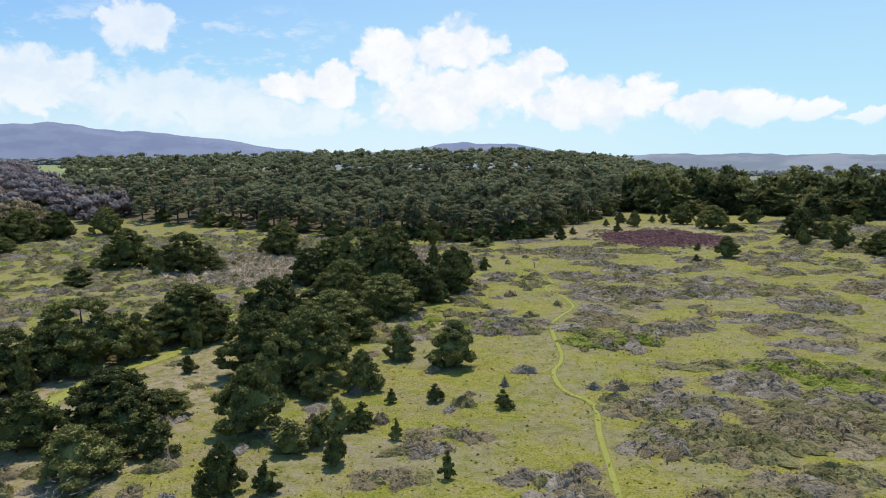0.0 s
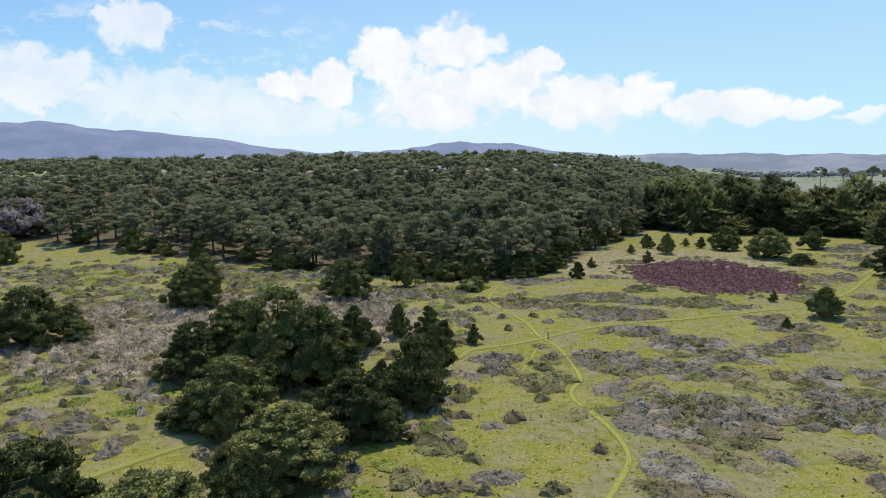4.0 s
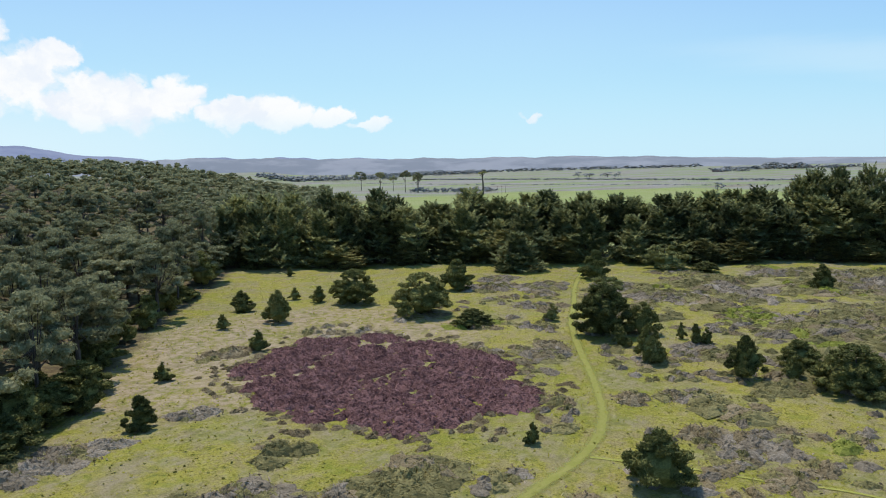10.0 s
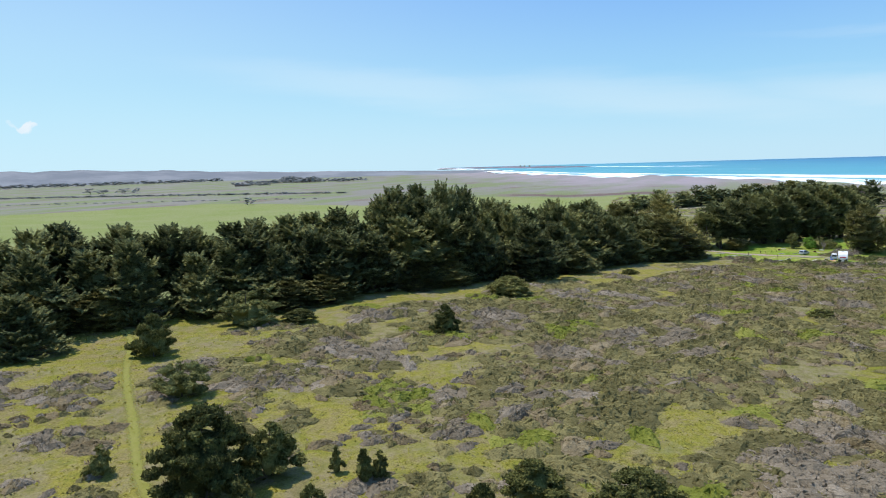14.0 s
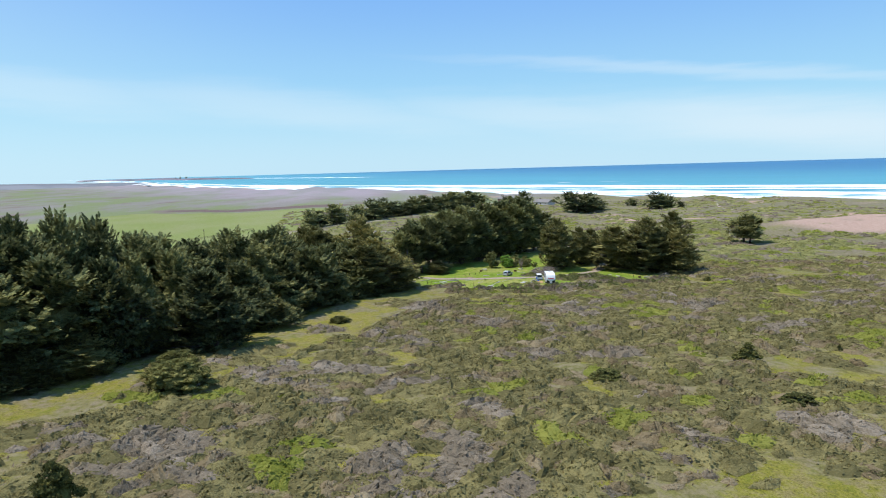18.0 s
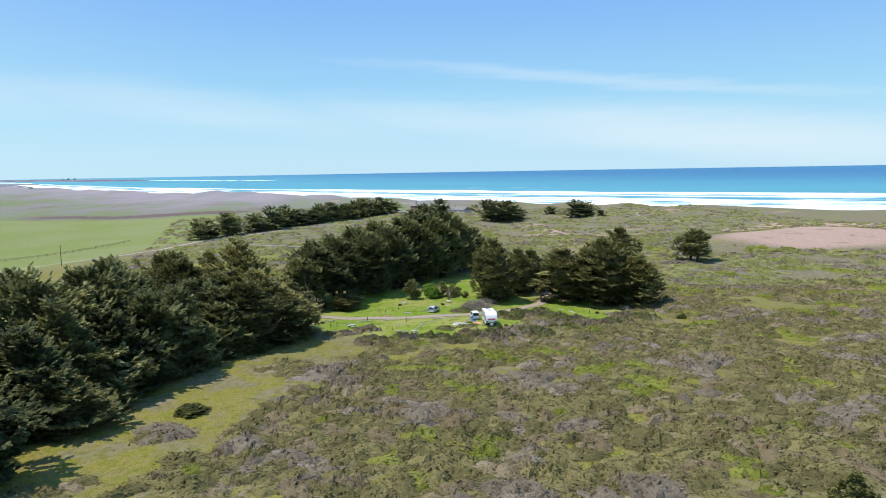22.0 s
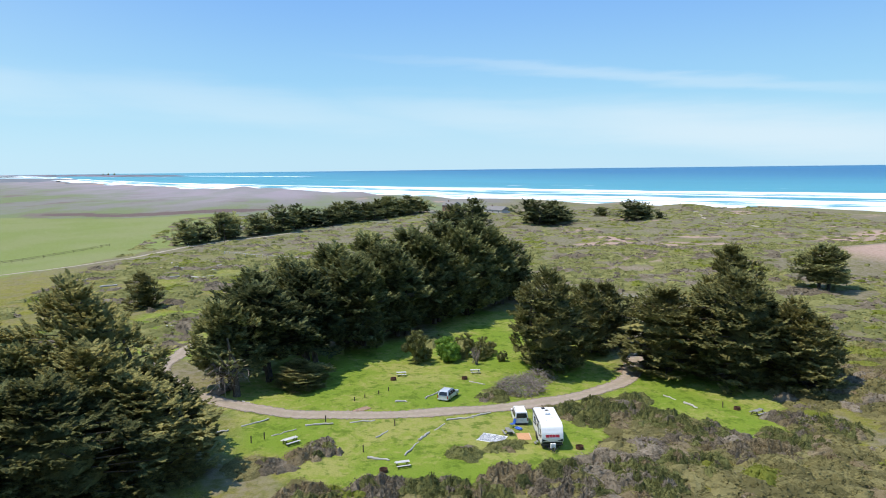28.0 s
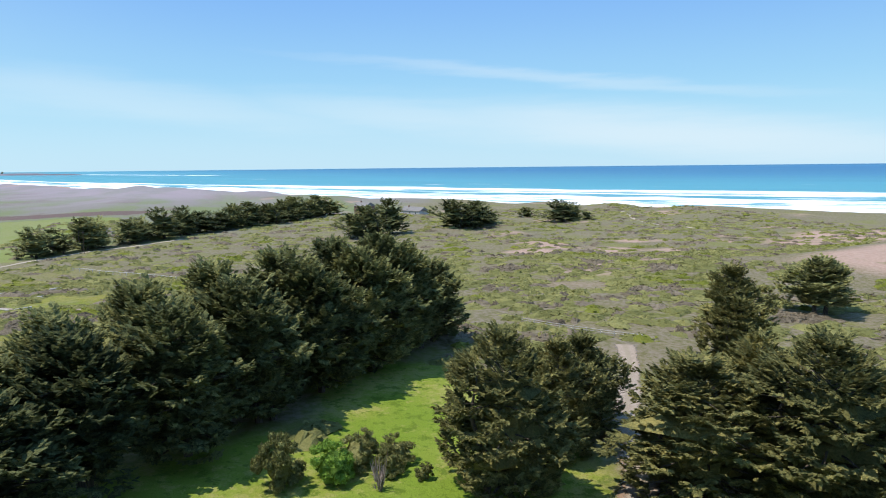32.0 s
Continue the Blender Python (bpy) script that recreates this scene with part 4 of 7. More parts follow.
# ---- pine forest ----
WOOD = [(-150, 290), (-129, 264), (-79, 237), (-63, 227), (-34, 209), (-9, 197), (0, 194), (9, 188), (18, 190), (24, 200), (30, 210), (40, 226), (53, 250), (68, 274), (110, 330), (165, 420), (240, 560),
        (230, 640), (-60, 660), (-330, 660), (-300, 580), (-200, 385)]
rng = np.random.default_rng(3)
pts, cell = [], {}
for _ in range(60000):
    x, y = rng.uniform(-420, 250), rng.uniform(185, 800)
    dist = math.hypot(x - 10, y - 150)
    gap = 6.2 if dist < 150 else 8.0 if dist < 300 else 11.5
    key = (int(x // 12), int(y // 12))
    if not inside(x, y, WOOD):
        continue
    if any(math.hypot(x - a, y - b) < gap for i in (-1, 0, 1) for j in (-1, 0, 1) for a, b in cell.get((key[0] + i, key[1] + j), ())):
        continue
    cell.setdefault(key, []).append((x, y))
    pts.append((x, y))
pts.sort(key=lambda q: math.hypot(q[0] - 10, q[1] - 150))
rnd = random.Random(4)
for x, y in pts[:290]:
    nursery.plant("forest", "forest_pine", x, y, rnd.uniform(8.6, 13.2) * rnd.choice((0.85, 1.0, 1.0, 1.1)), rnd.uniform(3.5, 5.4), "grey-green pine with rounded crown in dense forest", "pine tree", "pine forest", rng=rnd)
tv = []
for k in range(8):
    r2 = np.random.default_rng(90 + k)
    a2, q2, u2 = np.arange(11) * 2.4 + r2.normal(size=11) * 0.4, np.sqrt(r2.uniform(0.05, 1, 11)) * 4.2, r2.uniform(0, 1, 11)
    c = np.stack([np.cos(a2) * q2, np.sin(a2) * q2, 7.2 + 4.2 * u2 * np.sqrt(np.clip(1.15 - (q2 / 4.2) ** 2, 0.1, 1))], -1)
    cr = r2.uniform(1.0, 1.9, 11)
    f1 = puffs(c, cr, 190, 1.0, 0.62, r2, 0.2, 0.6, 0.8)
    tv.append(merged([f1] + [blob(q, (k2 * 0.85, k2 * 0.85, k2 * 0.5), r2, 6, 4) for q, k2 in zip(c, cr)]))
rest = []
for i, (x, y) in enumerate(pts[290:]):
    v, f, nv_ = tv[i % 8]
    a, s, h = rng.uniform(0, 6.28), rng.uniform(0.75, 1.3), rng.uniform(0.72, 1.14)
    if math.hypot(x, y) > 420:
        s *= 1.25
    ca_, sa_ = math.cos(a) * s, math.sin(a) * s
    w = np.stack([v[:, 0] * ca_ - v[:, 1] * sa_ + x, v[:, 0] * sa_ + v[:, 1] * ca_ + y, v[:, 2] * h + ground_z(x, y)], -1)
    rest.append((w, f, np.stack([nv_[:, 0] * math.cos(a) - nv_[:, 1] * math.sin(a), nv_[:, 0] * math.sin(a) + nv_[:, 1] * math.cos(a), nv_[:, 2]], -1)))
tagged(new("forest_canopy", mesh_of("forest_canopy", *merged(rest)[:2], mats=[FOREST], smooth=False)), "unbroken grey-green canopy of the far pine forest", "forest", kind="stuff")

# ---- camp cypresses ----
rnd = random.Random(12)
GROVE = [(300, 135.5, 12.5, 5.0), (304, 130, 14.5, 6.8), (312, 123, 15.5, 6.8), (319, 115, 16.0, 6.8), (327, 107, 17.0, 7.0), (336, 98, 17.5, 7.0), (344, 89, 18.5, 7.0),
         (310, 131, 15.5, 6.6), (316, 124.5, 16.5, 6.8), (323, 117, 17.5, 7.0), (331, 109, 18.5, 7.2), (339, 101, 19.0, 7.2), (347, 92, 19.5, 7.4), (351, 84, 20.0, 7.2), (355, 79, 18.0, 6.6), (359, 74, 14.5, 6.0)]
CAMP = [(299.5, 88, 15.5, 7.0), (312, 72, 11.0, 5.6), (307, 78, 12.0, 5.0), (293.5, 71.5, 13.0, 8.8), (286, 64, 16.0, 9.0), (283, 57, 12.5, 7.2), (295, 63, 14.0, 7.0), (290, 57, 12.5, 6.0), (331, 33, 15.0, 7.0), (326, 37, 11.0, 5.5), (299.5, 125.5, 3.8, 4.6),
        (279.5, 148.5, 18.5, 8.5), (282, 160, 16.0, 8.5), (273, 146, 13.0, 8.0), (270, 142, 10.5, 7.6), (264, 148, 12.0, 8.0), (288, 163, 15.5, 8.0), (369, 157, 8.5, 4.4), (277, 141, 9.5, 5.5)]
for x, y, h, r in GROVE:
    nursery.plant("open_cypress" if x < 318 else "grove_cypress", "cypress_tree", x, y, h, r * 1.02, "tall dark green windswept cypress in the campground grove", "cypress tree", "campground cypresses", turn=rnd.uniform(-0.6, 0.6), rng=rnd)
for x, y, h, r in CAMP:
    nursery.plant("camp_cypress", "cypress_tree", x, y, h, r, "large dark green cypress with layered boughs beside the campground", "cypress tree", "campground cypresses", turn=rnd.uniform(-0.6, 0.6), rng=rnd)
nursery.plant("open_cypress", "cypress_tree", 354, -9, 12.0, 7.6, "lone spreading cypress with a bare trunk beside the dune", "cypress tree", rng=rnd)
SEASIDE = [(552, 166, 12, 7), (562, 158, 12, 7), (572, 151, 14, 9), (583, 144, 13, 8), (594, 137, 12, 8), (606, 130, 12, 8), (618, 122, 13, 9), (632, 112, 11, 8), (647, 102, 12, 10), (659, 92, 11, 9), (672, 82, 12, 9), (686, 72, 12, 10),
           (700, 61, 13, 11), (714, 49, 12, 11), (728, 38, 13, 11), (745, 25, 13, 12), (763, 11, 12, 12), (612, 133, 11, 8), (640, 112, 13, 9), (680, 82, 14, 10), (707, 62, 13, 10), (722, 50, 14, 10), (738, 36, 14, 11), (755, 22, 13, 11)]
SEASIDE += [(582, 33, 14, 11), (590, 22, 16, 12), (602, 10, 16, 12), (612, -30, 13, 12), (622, -42, 15, 13), (634, -55, 15, 13), (648, -66, 11, 11), (690, -116, 9, 7), (643, -120, 12, 11), (656, -134, 12, 11), (668, -150, 6, 6)]
for x, y, h, r in SEASIDE:
    x, y, h, r = x + rnd.uniform(-3, 3), y + rnd.uniform(-3, 3), h * rnd.uniform(0.85, 1.25), r * rnd.uniform(0.95, 1.3)
    nursery.plant("far_cypress", "cypress_tree", x, y, h, r, "dark round-topped cypress near the seashore", "cypress tree", "seaside cypresses", turn=rnd.uniform(-0.6, 0.6), rng=rnd)
# ---- headland across the bay ----
hv, hu = np.meshgrid(np.linspace(-1, 1, 15), np.linspace(-1, 1, 41))
hw = np.sqrt(np.clip(1 - hu ** 2, 0, 1)) * (1 + 0.18 * np.sin(hu * 9) + 0.1 * np.sin(hu * 23))
HX = 3980 + 0.61 * hu * 640 + 0.79 * hv * hw * 170
HY = 960 + 0.79 * hu * 640 - 0.61 * hv * hw * 170
HZ = 2 + 12 * np.clip(1 - hv ** 4, 0, 1) * (0.6 + 0.4 * np.sin(hu * 7 + 1) ** 2) * hw ** 0.3 + 4 * (hu + 0.6)
# the headland's haze is only its purple-grey base colour
head_mat, g = material("far_headland")
v = g.noise(g.vmath("MULTIPLY", place_of(g), (0.012, 0.012, 0.05)), 1.0, 5, 0.6)
finish(g, g.mix(g.ramp(v, 0.42, 0.6), (0.22, 0.20, 0.24), (0.15, 0.135, 0.15)), 1.0, spec=0.0)
tagged(new("backdrop_headland", mesh_of("backdrop_headland", np.stack([HX, HY, HZ], -1).reshape(-1, 3), grid_faces(15, 41), mats=[head_mat])), "low hazy headland across the bay", "headland", kind="structure")
for x, y, r in ((4000, 850, 7), (4010, 880, 6), (4020, 905, 4)):
    ob = nursery.plant("far_cypress", "cypress_tree", x, y, 9, r, "dark lone trees on the far hazy headland", "cypress tree", "headland trees", rng=rnd)
    ob.location.z = 13.0


# ---- trails and roads ----
def smooth_line(pts, gap=1.0):
    p = np.asarray(pts, float)
    ext = np.concatenate([[2 * p[0] - p[1]], p, [2 * p[-1] - p[-2]]])
    out = []
    for i in range(1, len(ext) - 2):
        a, b, c, d = ext[i - 1:i + 3]
        n = max(2, int(np.linalg.norm(c - b) / gap))
        for t in np.linspace(0, 1, n, endpoint=False):
            out.append(0.5 * (2 * b + (c - a) * t + (2 * a - 5 * b + 4 * c - d) * t * t + (3 * b - a - 3 * c + d) * t ** 3))
    out.append(p[-1])
    return np.array(out)


def strip(name, label, pts, width, mat, lift=0.05, wobble=0.12):
    """A soft-edged band that follows the ground."""
    line = smooth_line(pts)
    t = unit(np.gradient(line, axis=0))
    nrm = np.stack([-t[:, 1], t[:, 0]], -1)
    rows, edge = [], []
    w = width * (1 + wobble * np.sin(np.arange(len(line)) * 0.35) * np.sin(np.arange(len(line)) * 0.13 + 1))
    for a in np.linspace(-1, 1, 7):
        q = line + nrm * (w * 0.5 * a)[:, None]
        rows.append(np.column_stack([q, height(q[:, 0], q[:, 1]) + lift]))
        edge.append(np.full(len(line), a))
    me = mesh_of(name, np.concatenate(rows), grid_faces(len(line), 7), mats=[mat])
    at = me.attributes.new("across", "FLOAT", "POINT")
    at.data.foreach_set("value", np.concatenate(edge).astype(np.float32))
    return tagged(new(name, me), label, "path", kind="structure")


def band_material(name, a, b, soft=0.35, ruts=0.0, rut_color=(0.1, 0.14, 0.02), cover=1.0):
    mat, g = material(name)
    p = place_of(g)
    ac = g.math("ABSOLUTE", g.n("ShaderNodeAttribute", {"attribute_name": "across"}).outputs["Fac"])
    n = g.noise(p, 1.3, 5, 0.65)
    fine = g.noise(p, 7.0, 4, 0.7)
    c = g.mix(g.ramp(g.math("ADD", g.math("MULTIPLY", n, 0.6), g.math("MULTIPLY", fine, 0.4)), 0.36, 0.64), a, b)
    if ruts:
        c = g.mix(g.math("MULTIPLY", g.ramp(ac, 0.30, 0.12), g.math("MULTIPLY", g.ramp(n, 0.35, 0.6), ruts)), c, rut_color)
    edge = g.math("ADD", ac, g.math("MULTIPLY", g.math("SUBTRACT", n, 0.5), 0.9))
    finish(g, c, 0.95, fine, 0.1, spec=0.1, alpha=g.ramp(edge, 1.0 - soft * 0.3, 1.0 - soft - 0.15, 0.0, cover))
    return mat


MOWN = band_material("mown_grass", (0.200, 0.205, 0.040), (0.262, 0.248, 0.075), 0.7, cover=0.85)
WORN = band_material("worn_grass", (0.205, 0.215, 0.040), (0.285, 0.272, 0.072), 0.6, cover=0.9)
GRAVEL = band_material("packed_gravel", (0.27, 0.215, 0.165), (0.37, 0.305, 0.245), 0.25, 0.4, (0.22, 0.20, 0.11))
PALE = band_material("pale_sand_track", (0.33, 0.285, 0.225), (0.42, 0.365, 0.29), 0.3)
DIRT = band_material("bare_reddish_dirt", (0.24, 0.155, 0.105), (0.36, 0.25, 0.175), 0.5)
FOOTPATH = [(9, 28), (11, 44), (12, 54), (13, 61), (11, 65), (11, 71), (13, 78), (14, 92), (19, 104), (17, 118), (19, 124), (19, 133), (18, 139), (17, 142), (16, 149), (14, 158), (12, 168), (14, 179), (16, 184)]
MAIN = [(-30, 86), (-24, 100), (-8, 118), (5, 131), (8, 136), (17, 141), (23, 145), (29, 148), (38, 151), (50, 155), (58, 157), (66, 161), (75, 170), (85, 182), (94, 192), (105, 202), (118, 214), (134, 227), (140, 234)]
TRACK = [(-46, 40), (-41, 50), (-37, 62), (-33, 77), (-29, 85)]
CAMP_ROAD = [(345, 131), (334, 139), (327, 143.5), (322, 144.6), (317, 146.3), (311.3, 146.3), (304, 143.4), (297.3, 139), (290.2, 132.4), (286.3, 126), (284, 118), (283, 109), (283.4, 101), (285.5, 91.5), (289.5, 82), (296, 76), (304, 71), (313, 66), (321, 60), (335, 50), (345, 44)]
FIELD_ROAD = [(455, 245), (472, 225), (484, 205), (497, 188), (512, 179), (526, 171), (540, 164), (556, 154), (580, 134), (610, 112)]
strip("trail", "narrow trodden footpath through the meadow grass", FOOTPATH, 1.05, WORN)
strip("trail_main", "mown pale green grass trail curving across the meadow", MAIN, 2.2, MOWN, 0.06)
strip("trail_grass", "broad bright grass track between pines", TRACK, 4.2, WORN, 0.06)
strip("road", "packed gravel campground loop road", CAMP_ROAD, 3.8, GRAVEL, 0.06)
strip("road_spur", "gravel spur leaving the campground loop", [(316, 146.6), (311.5, 152.0), (307, 157), (300, 166), (296, 178)], 3.6, GRAVEL, 0.075)
strip("road_field", "pale unpaved road along the pasture", FIELD_ROAD, 3.4, PALE, 0.08)
strip("road_loop", "gravel road of the second camp loop", [(455, 165), (440, 160), (424, 153), (416, 140), (420, 130), (440, 122), (462, 116)], 2.4, GRAVEL, 0.08)
strip("trail_branch", "pale path bending to a low rail fence", [(352, 56), (344, 53), (337, 51), (331, 53)], 1.8, PALE, 0.08)
strip("trail_side", "faint trodden path in the grass", [(12, 124), (14, 130), (17, 140)], 0.7, WORN, 0.05)
strip("trail_faint", "faint trodden path in the meadow", [(60, 157), (66, 148), (72, 138), (76, 126)], 0.7, WORN, 0.05)
strip("trail_beach", "sandy track near the shore", [(560, -150), (600, -165), (650, -175), (700, -200)], 4.0, PALE, 0.1)
for pts, w in (([(296, 138), (299, 137), (302, 135)], 3.4), ([(281, 137), (284, 139)], 2.2), ([(295, 78), (299, 74), (304, 72)], 4.5), ([(285, 121), (287, 118)], 1.6)):
    strip("dirt_patch", "bare reddish dirt under the trees", pts, w, DIRT, 0.055)

# ---- scrub ----
LINES = [(smooth_line(q, 2.0), w) for q, w in ((FOOTPATH, 1.1), (MAIN, 2.0), (TRACK, 2.6), (CAMP_ROAD, 3.0), (FIELD_ROAD, 3.0))]


def clear_of_lines(x, y, extra=0.0):
    return all(np.min(np.hypot(l[:, 0] - x, l[:, 1] - y)) > w + extra for l, w in LINES)


def mound_templates(seed, count, ln, wd, lay=0.5, rough=0.11, sectors=12, rings=6):
    """Low spreading cushions: a crumpled cap that thins out at its lobed edge, under a shaggy cover of leaf cards."""
    out = []
    for k in range(6):
        r = np.random.default_rng(seed + k)
        ph = r.uniform(0, 6.28, 4)

        def lobes(a):
            return 1 + 0.20 * np.sin(2 * a + ph[0]) + 0.16 * np.sin(3 * a + ph[1]) + 0.12 * np.sin(5 * a + ph[2])

        def crest(rho, a):
            return 0.92 * (1 - rho ** 2.5) * (1 + 0.25 * np.sin(2 * a + ph[3] + 3 * rho))

        a, rho = np.meshgrid(np.linspace(0, 2 * np.pi, sectors + 1), np.linspace(0.04, 1.0, rings))
        rho = np.clip(rho + r.normal(0, 0.035, rho.shape), 0.03, 1.0)
        bump = r.normal(0, rough, rho.shape) * np.sqrt(1.02 - rho ** 2)
        rho[:, -1], bump[:, -1] = rho[:, 0], bump[:, 0]
        cap = np.stack([np.cos(a) * rho * lobes(a), np.sin(a) * rho * lobes(a), crest(rho, a) + bump - 0.06], -1).reshape(-1, 3)
        a, rho = r.uniform(0, 6.28, count), np.sqrt(r.uniform(0, 1.15, count))
        c = np.stack([np.cos(a) * rho * lobes(a), np.sin(a) * rho * lobes(a), np.maximum(crest(rho, a), 0) - 0.02], -1)
        d = unit(np.stack([np.cos(a) * rho, np.sin(a) * rho, np.full(count, 0.7)], -1))
        way = lay * unit(np.cross(d, ball(count, r))) + (1 - lay) * d + (0, 0, 0.15)
        v, f = tufts(c, way, ln * r.uniform(0.6, 1.5, count), wd * r.uniform(0.6, 1.4, count), r, d * 1.3)[:2]
        out.append(merged([(cap, grid_faces(sectors + 1, rings)), (v, f)]))
    return out


LEAFY = mound_templates(200, 60, 0.20, 0.14)
TUSSOCK = mound_templates(800, 80, 0.50, 0.07, 0.2)
DENSE = mound_templates(700, 130, 0.17, 0.12)
HEATHY = mound_templates(400, 16, 0.30, 0.18, 0.5, 0.08, 8, 4)
FARMOUND = mound_templates(500, 8, 0.36, 0.26, 0.5, 0.14, 8, 4)
TWIGGY = mound_templates(300, 70, 0.28, 0.075, 0.45)


def strew(name, label, spots, mat, templates, seed):
    """spots: x, y, radius, height. Joined into one mesh."""
    r = np.random.default_rng(seed)
    out = []
    for x, y, rad, h in spots:
        v, f = templates[r.integers(6)]
        a, e = r.uniform(0, 6.28), r.uniform(0.75, 1.3)
        vx, vy = v[:, 0] * rad * e, v[:, 1] * rad / e
        out.append((np.stack([vx * math.cos(a) - vy * math.sin(a) + x, vx * math.sin(a) + vy * math.cos(a) + y, v[:, 2] * h + ground_z(x, y)], -1), f))
    return tagged(new(name, mesh_of(name, *merged(out), mats=[mat], smooth=False)), label, "scrub", kind="stuff")


r = np.random.default_rng(77)
SCRUB = {"g": [], "o": [], "b": [], "l": [], "s": []}
GREY_A = [(8, 46, 2.7), (19, 54, 2.7), (29, 66, 3.2), (36, 61, 3.0), (9, 91, 4.1), (21, 60, 3.0), (16, 51, 1.7), (-2, 52, 1.5), (45, 91, 3.7), (28, 88, 3.5), (28, 112, 5.4), (53, 99, 4.0), (-24, 59, 1.2), (41, 111, 4.5), (26, 167, 2.7),
          (29, 155, 4.8), (34, 155, 2.8), (23, 131, 3.5), (27, 128, 2.9), (11, 131, 2.6), (10, 127, 1.6), (35, 137, 3.3), (32, 124, 2.3), (21, 186, 3.0), (33, 167, 2.7), (39, 131, 3.0), (30, 144, 3.0), (46, 134, 2.6), (-5, 174, 4.1), (-9, 165, 3.0)]
GREY_B = [(-14, 160, 2.5), (-43, 197, 2.8), (20.6, 183.4, 2.9), (26, 185, 1.9), (26, 167, 2.3), (33, 168, 2.7), (38, 164, 2.1), (31, 157, 2.7), (51, 158, 1.5), (80, 182, 3.2), (79, 162, 2.3), (51, 148, 1.8), (52, 144, 2.6), (73, 150, 2.7),
          (64, 140, 1.8), (6, 173, 1.7), (36, 189, 1.7), (112, 217, 3.9), (104, 223, 4.1), (121, 207, 4.0), (110, 204, 2.9), (99, 206, 2.6), (86, 179, 2.2), (90, 185, 1.6), (96, 172, 2.2), (121, 195, 3.9), (109, 169, 2.8), (159, 196, 4.3), (110, 229, 3.2)]
OTHERS = {"o": [(22, 51, 3.3), (26, 46, 2.3), (16, 123, 3.0), (4, 177, 3.0), (45, 163, 3.4), (-8, 140, 1.7), (29, 169, 2.1), (27, 159, 2.7), (45, 162, 2.9), (39, 174, 2.3), (89, 156, 2.6), (97, 168, 2.4), (88, 172, 1.9), (193, 180, 5.0), (158, 163, 3.9)],
          "b": [(16, 60, 1.9), (29, 54, 4.0), (0, 55, 2.0), (-4, 47, 1.6), (69, 111, 4.5), (17.5, 164, 4.5), (51, 137, 2.2), (-26, 192, 2.4), (20, 163, 3.2), (73.5, 164, 1.9), (71, 154, 1.9), (69, 144, 1.8), (52, 152, 1.7), (10, 167, 1.6), (47, 210, 2.7), (101, 201, 3.0), (81, 184, 2.8)],
          "l": [(17, 84, 3.4), (23, 82, 2.3), (35, 70, 3.4), (39, 67, 3.3), (10.6, 179, 3.0), (18, 137, 1.4), (118, 177, 3.6), (120, 180, 2.9), (82, 201, 2.9)]}
for kind, patches in [("g", GREY_A + GREY_B)] + list(OTHERS.items()):
    for x, y, rad in patches:
        for _ in range(int(5 + 1.9 * rad * rad)):
            a, q = r.uniform(0, 6.28), math.sqrt(r.uniform(0, 1)) * rad
            px, py = x + 1.45 * q * math.cos(a), y + 0.9 * q * math.sin(a)
            if clear_of_lines(px, py, 0.2):
                k = kind if r.uniform() < 0.62 else r.choice(["o", "o", "b"])
                SCRUB[k].append((px, py, r.uniform(0.75, 1.5) * (0.62 + 0.16 * rad), r.uniform(0.38, 0.72) * (0.8 + 0.1 * rad) * (1.2 - 0.6 * q / rad)))
HEATH = (57.5, 188, 15.2, 19.6)


def open_ground(x, y):
    lawn_ = min(math.hypot((x - 290) / 32, (y - 112) / 24), math.hypot((x - 318) / 30, (y - 88) / 13), math.hypot((x - 281) / 15, (y - 75) / 11))
    return lawn_ > 1.0 and math.hypot((x - HEATH[0]) / HEATH[2], (y - HEATH[1]) / HEATH[3]) > 1.05 and not inside(x, y, WOOD)


def field_noise(x, y):
    return 0.5 * noise.noise((x / 14, y / 14, 3.1)) + 0.35 * noise.noise((x / 5, y / 5, 7.7)) + 0.15 * noise.noise((x / 2, y / 2, 1.3))


for _ in range(17000):
    x, y = r.uniform(78, 300), r.uniform(-40, 205)
    dx = 270 - x
    front = np.interp(x, [q[0] for q in EDGE], [q[1] for q in EDGE])
    if y > front - 4 or not open_ground(x, y) or len(SCRUB["g"]) > 9000 or (x < 105 and y > 160):
        continue
    dense = -0.08 - 0.26 * min(max((x - 105) / 60, 0), 1)
    if y > front - 16:
        dense += 0.22 if x < 175 else 0.42
    if field_noise(x * 0.75, y * 0.75) < dense + 0.10 or not clear_of_lines(x, y, 0.8):
        continue
    if y < 30 and r.uniform() < 0.5:
        continue
    m = 0.8 * noise.noise((x / 13, y / 13, 11.0)) + 0.7 * noise.noise((x / 4.5, y / 4.5, 5.0)) + r.normal() * 0.10
    k = "g" if m > 0.31 else "l" if m < -0.42 else "b" if 0.06 < m < 0.16 else "o"
    tall = 0.75 + 0.9 * max(field_noise(x * 0.75, y * 0.75) - dense, 0)
    SCRUB[k].append((x, y, r.uniform(1.0, 2.6), r.uniform(0.36, 0.86) * tall))
FAR_SCRUB = {"g": [], "o": [], "l": []}
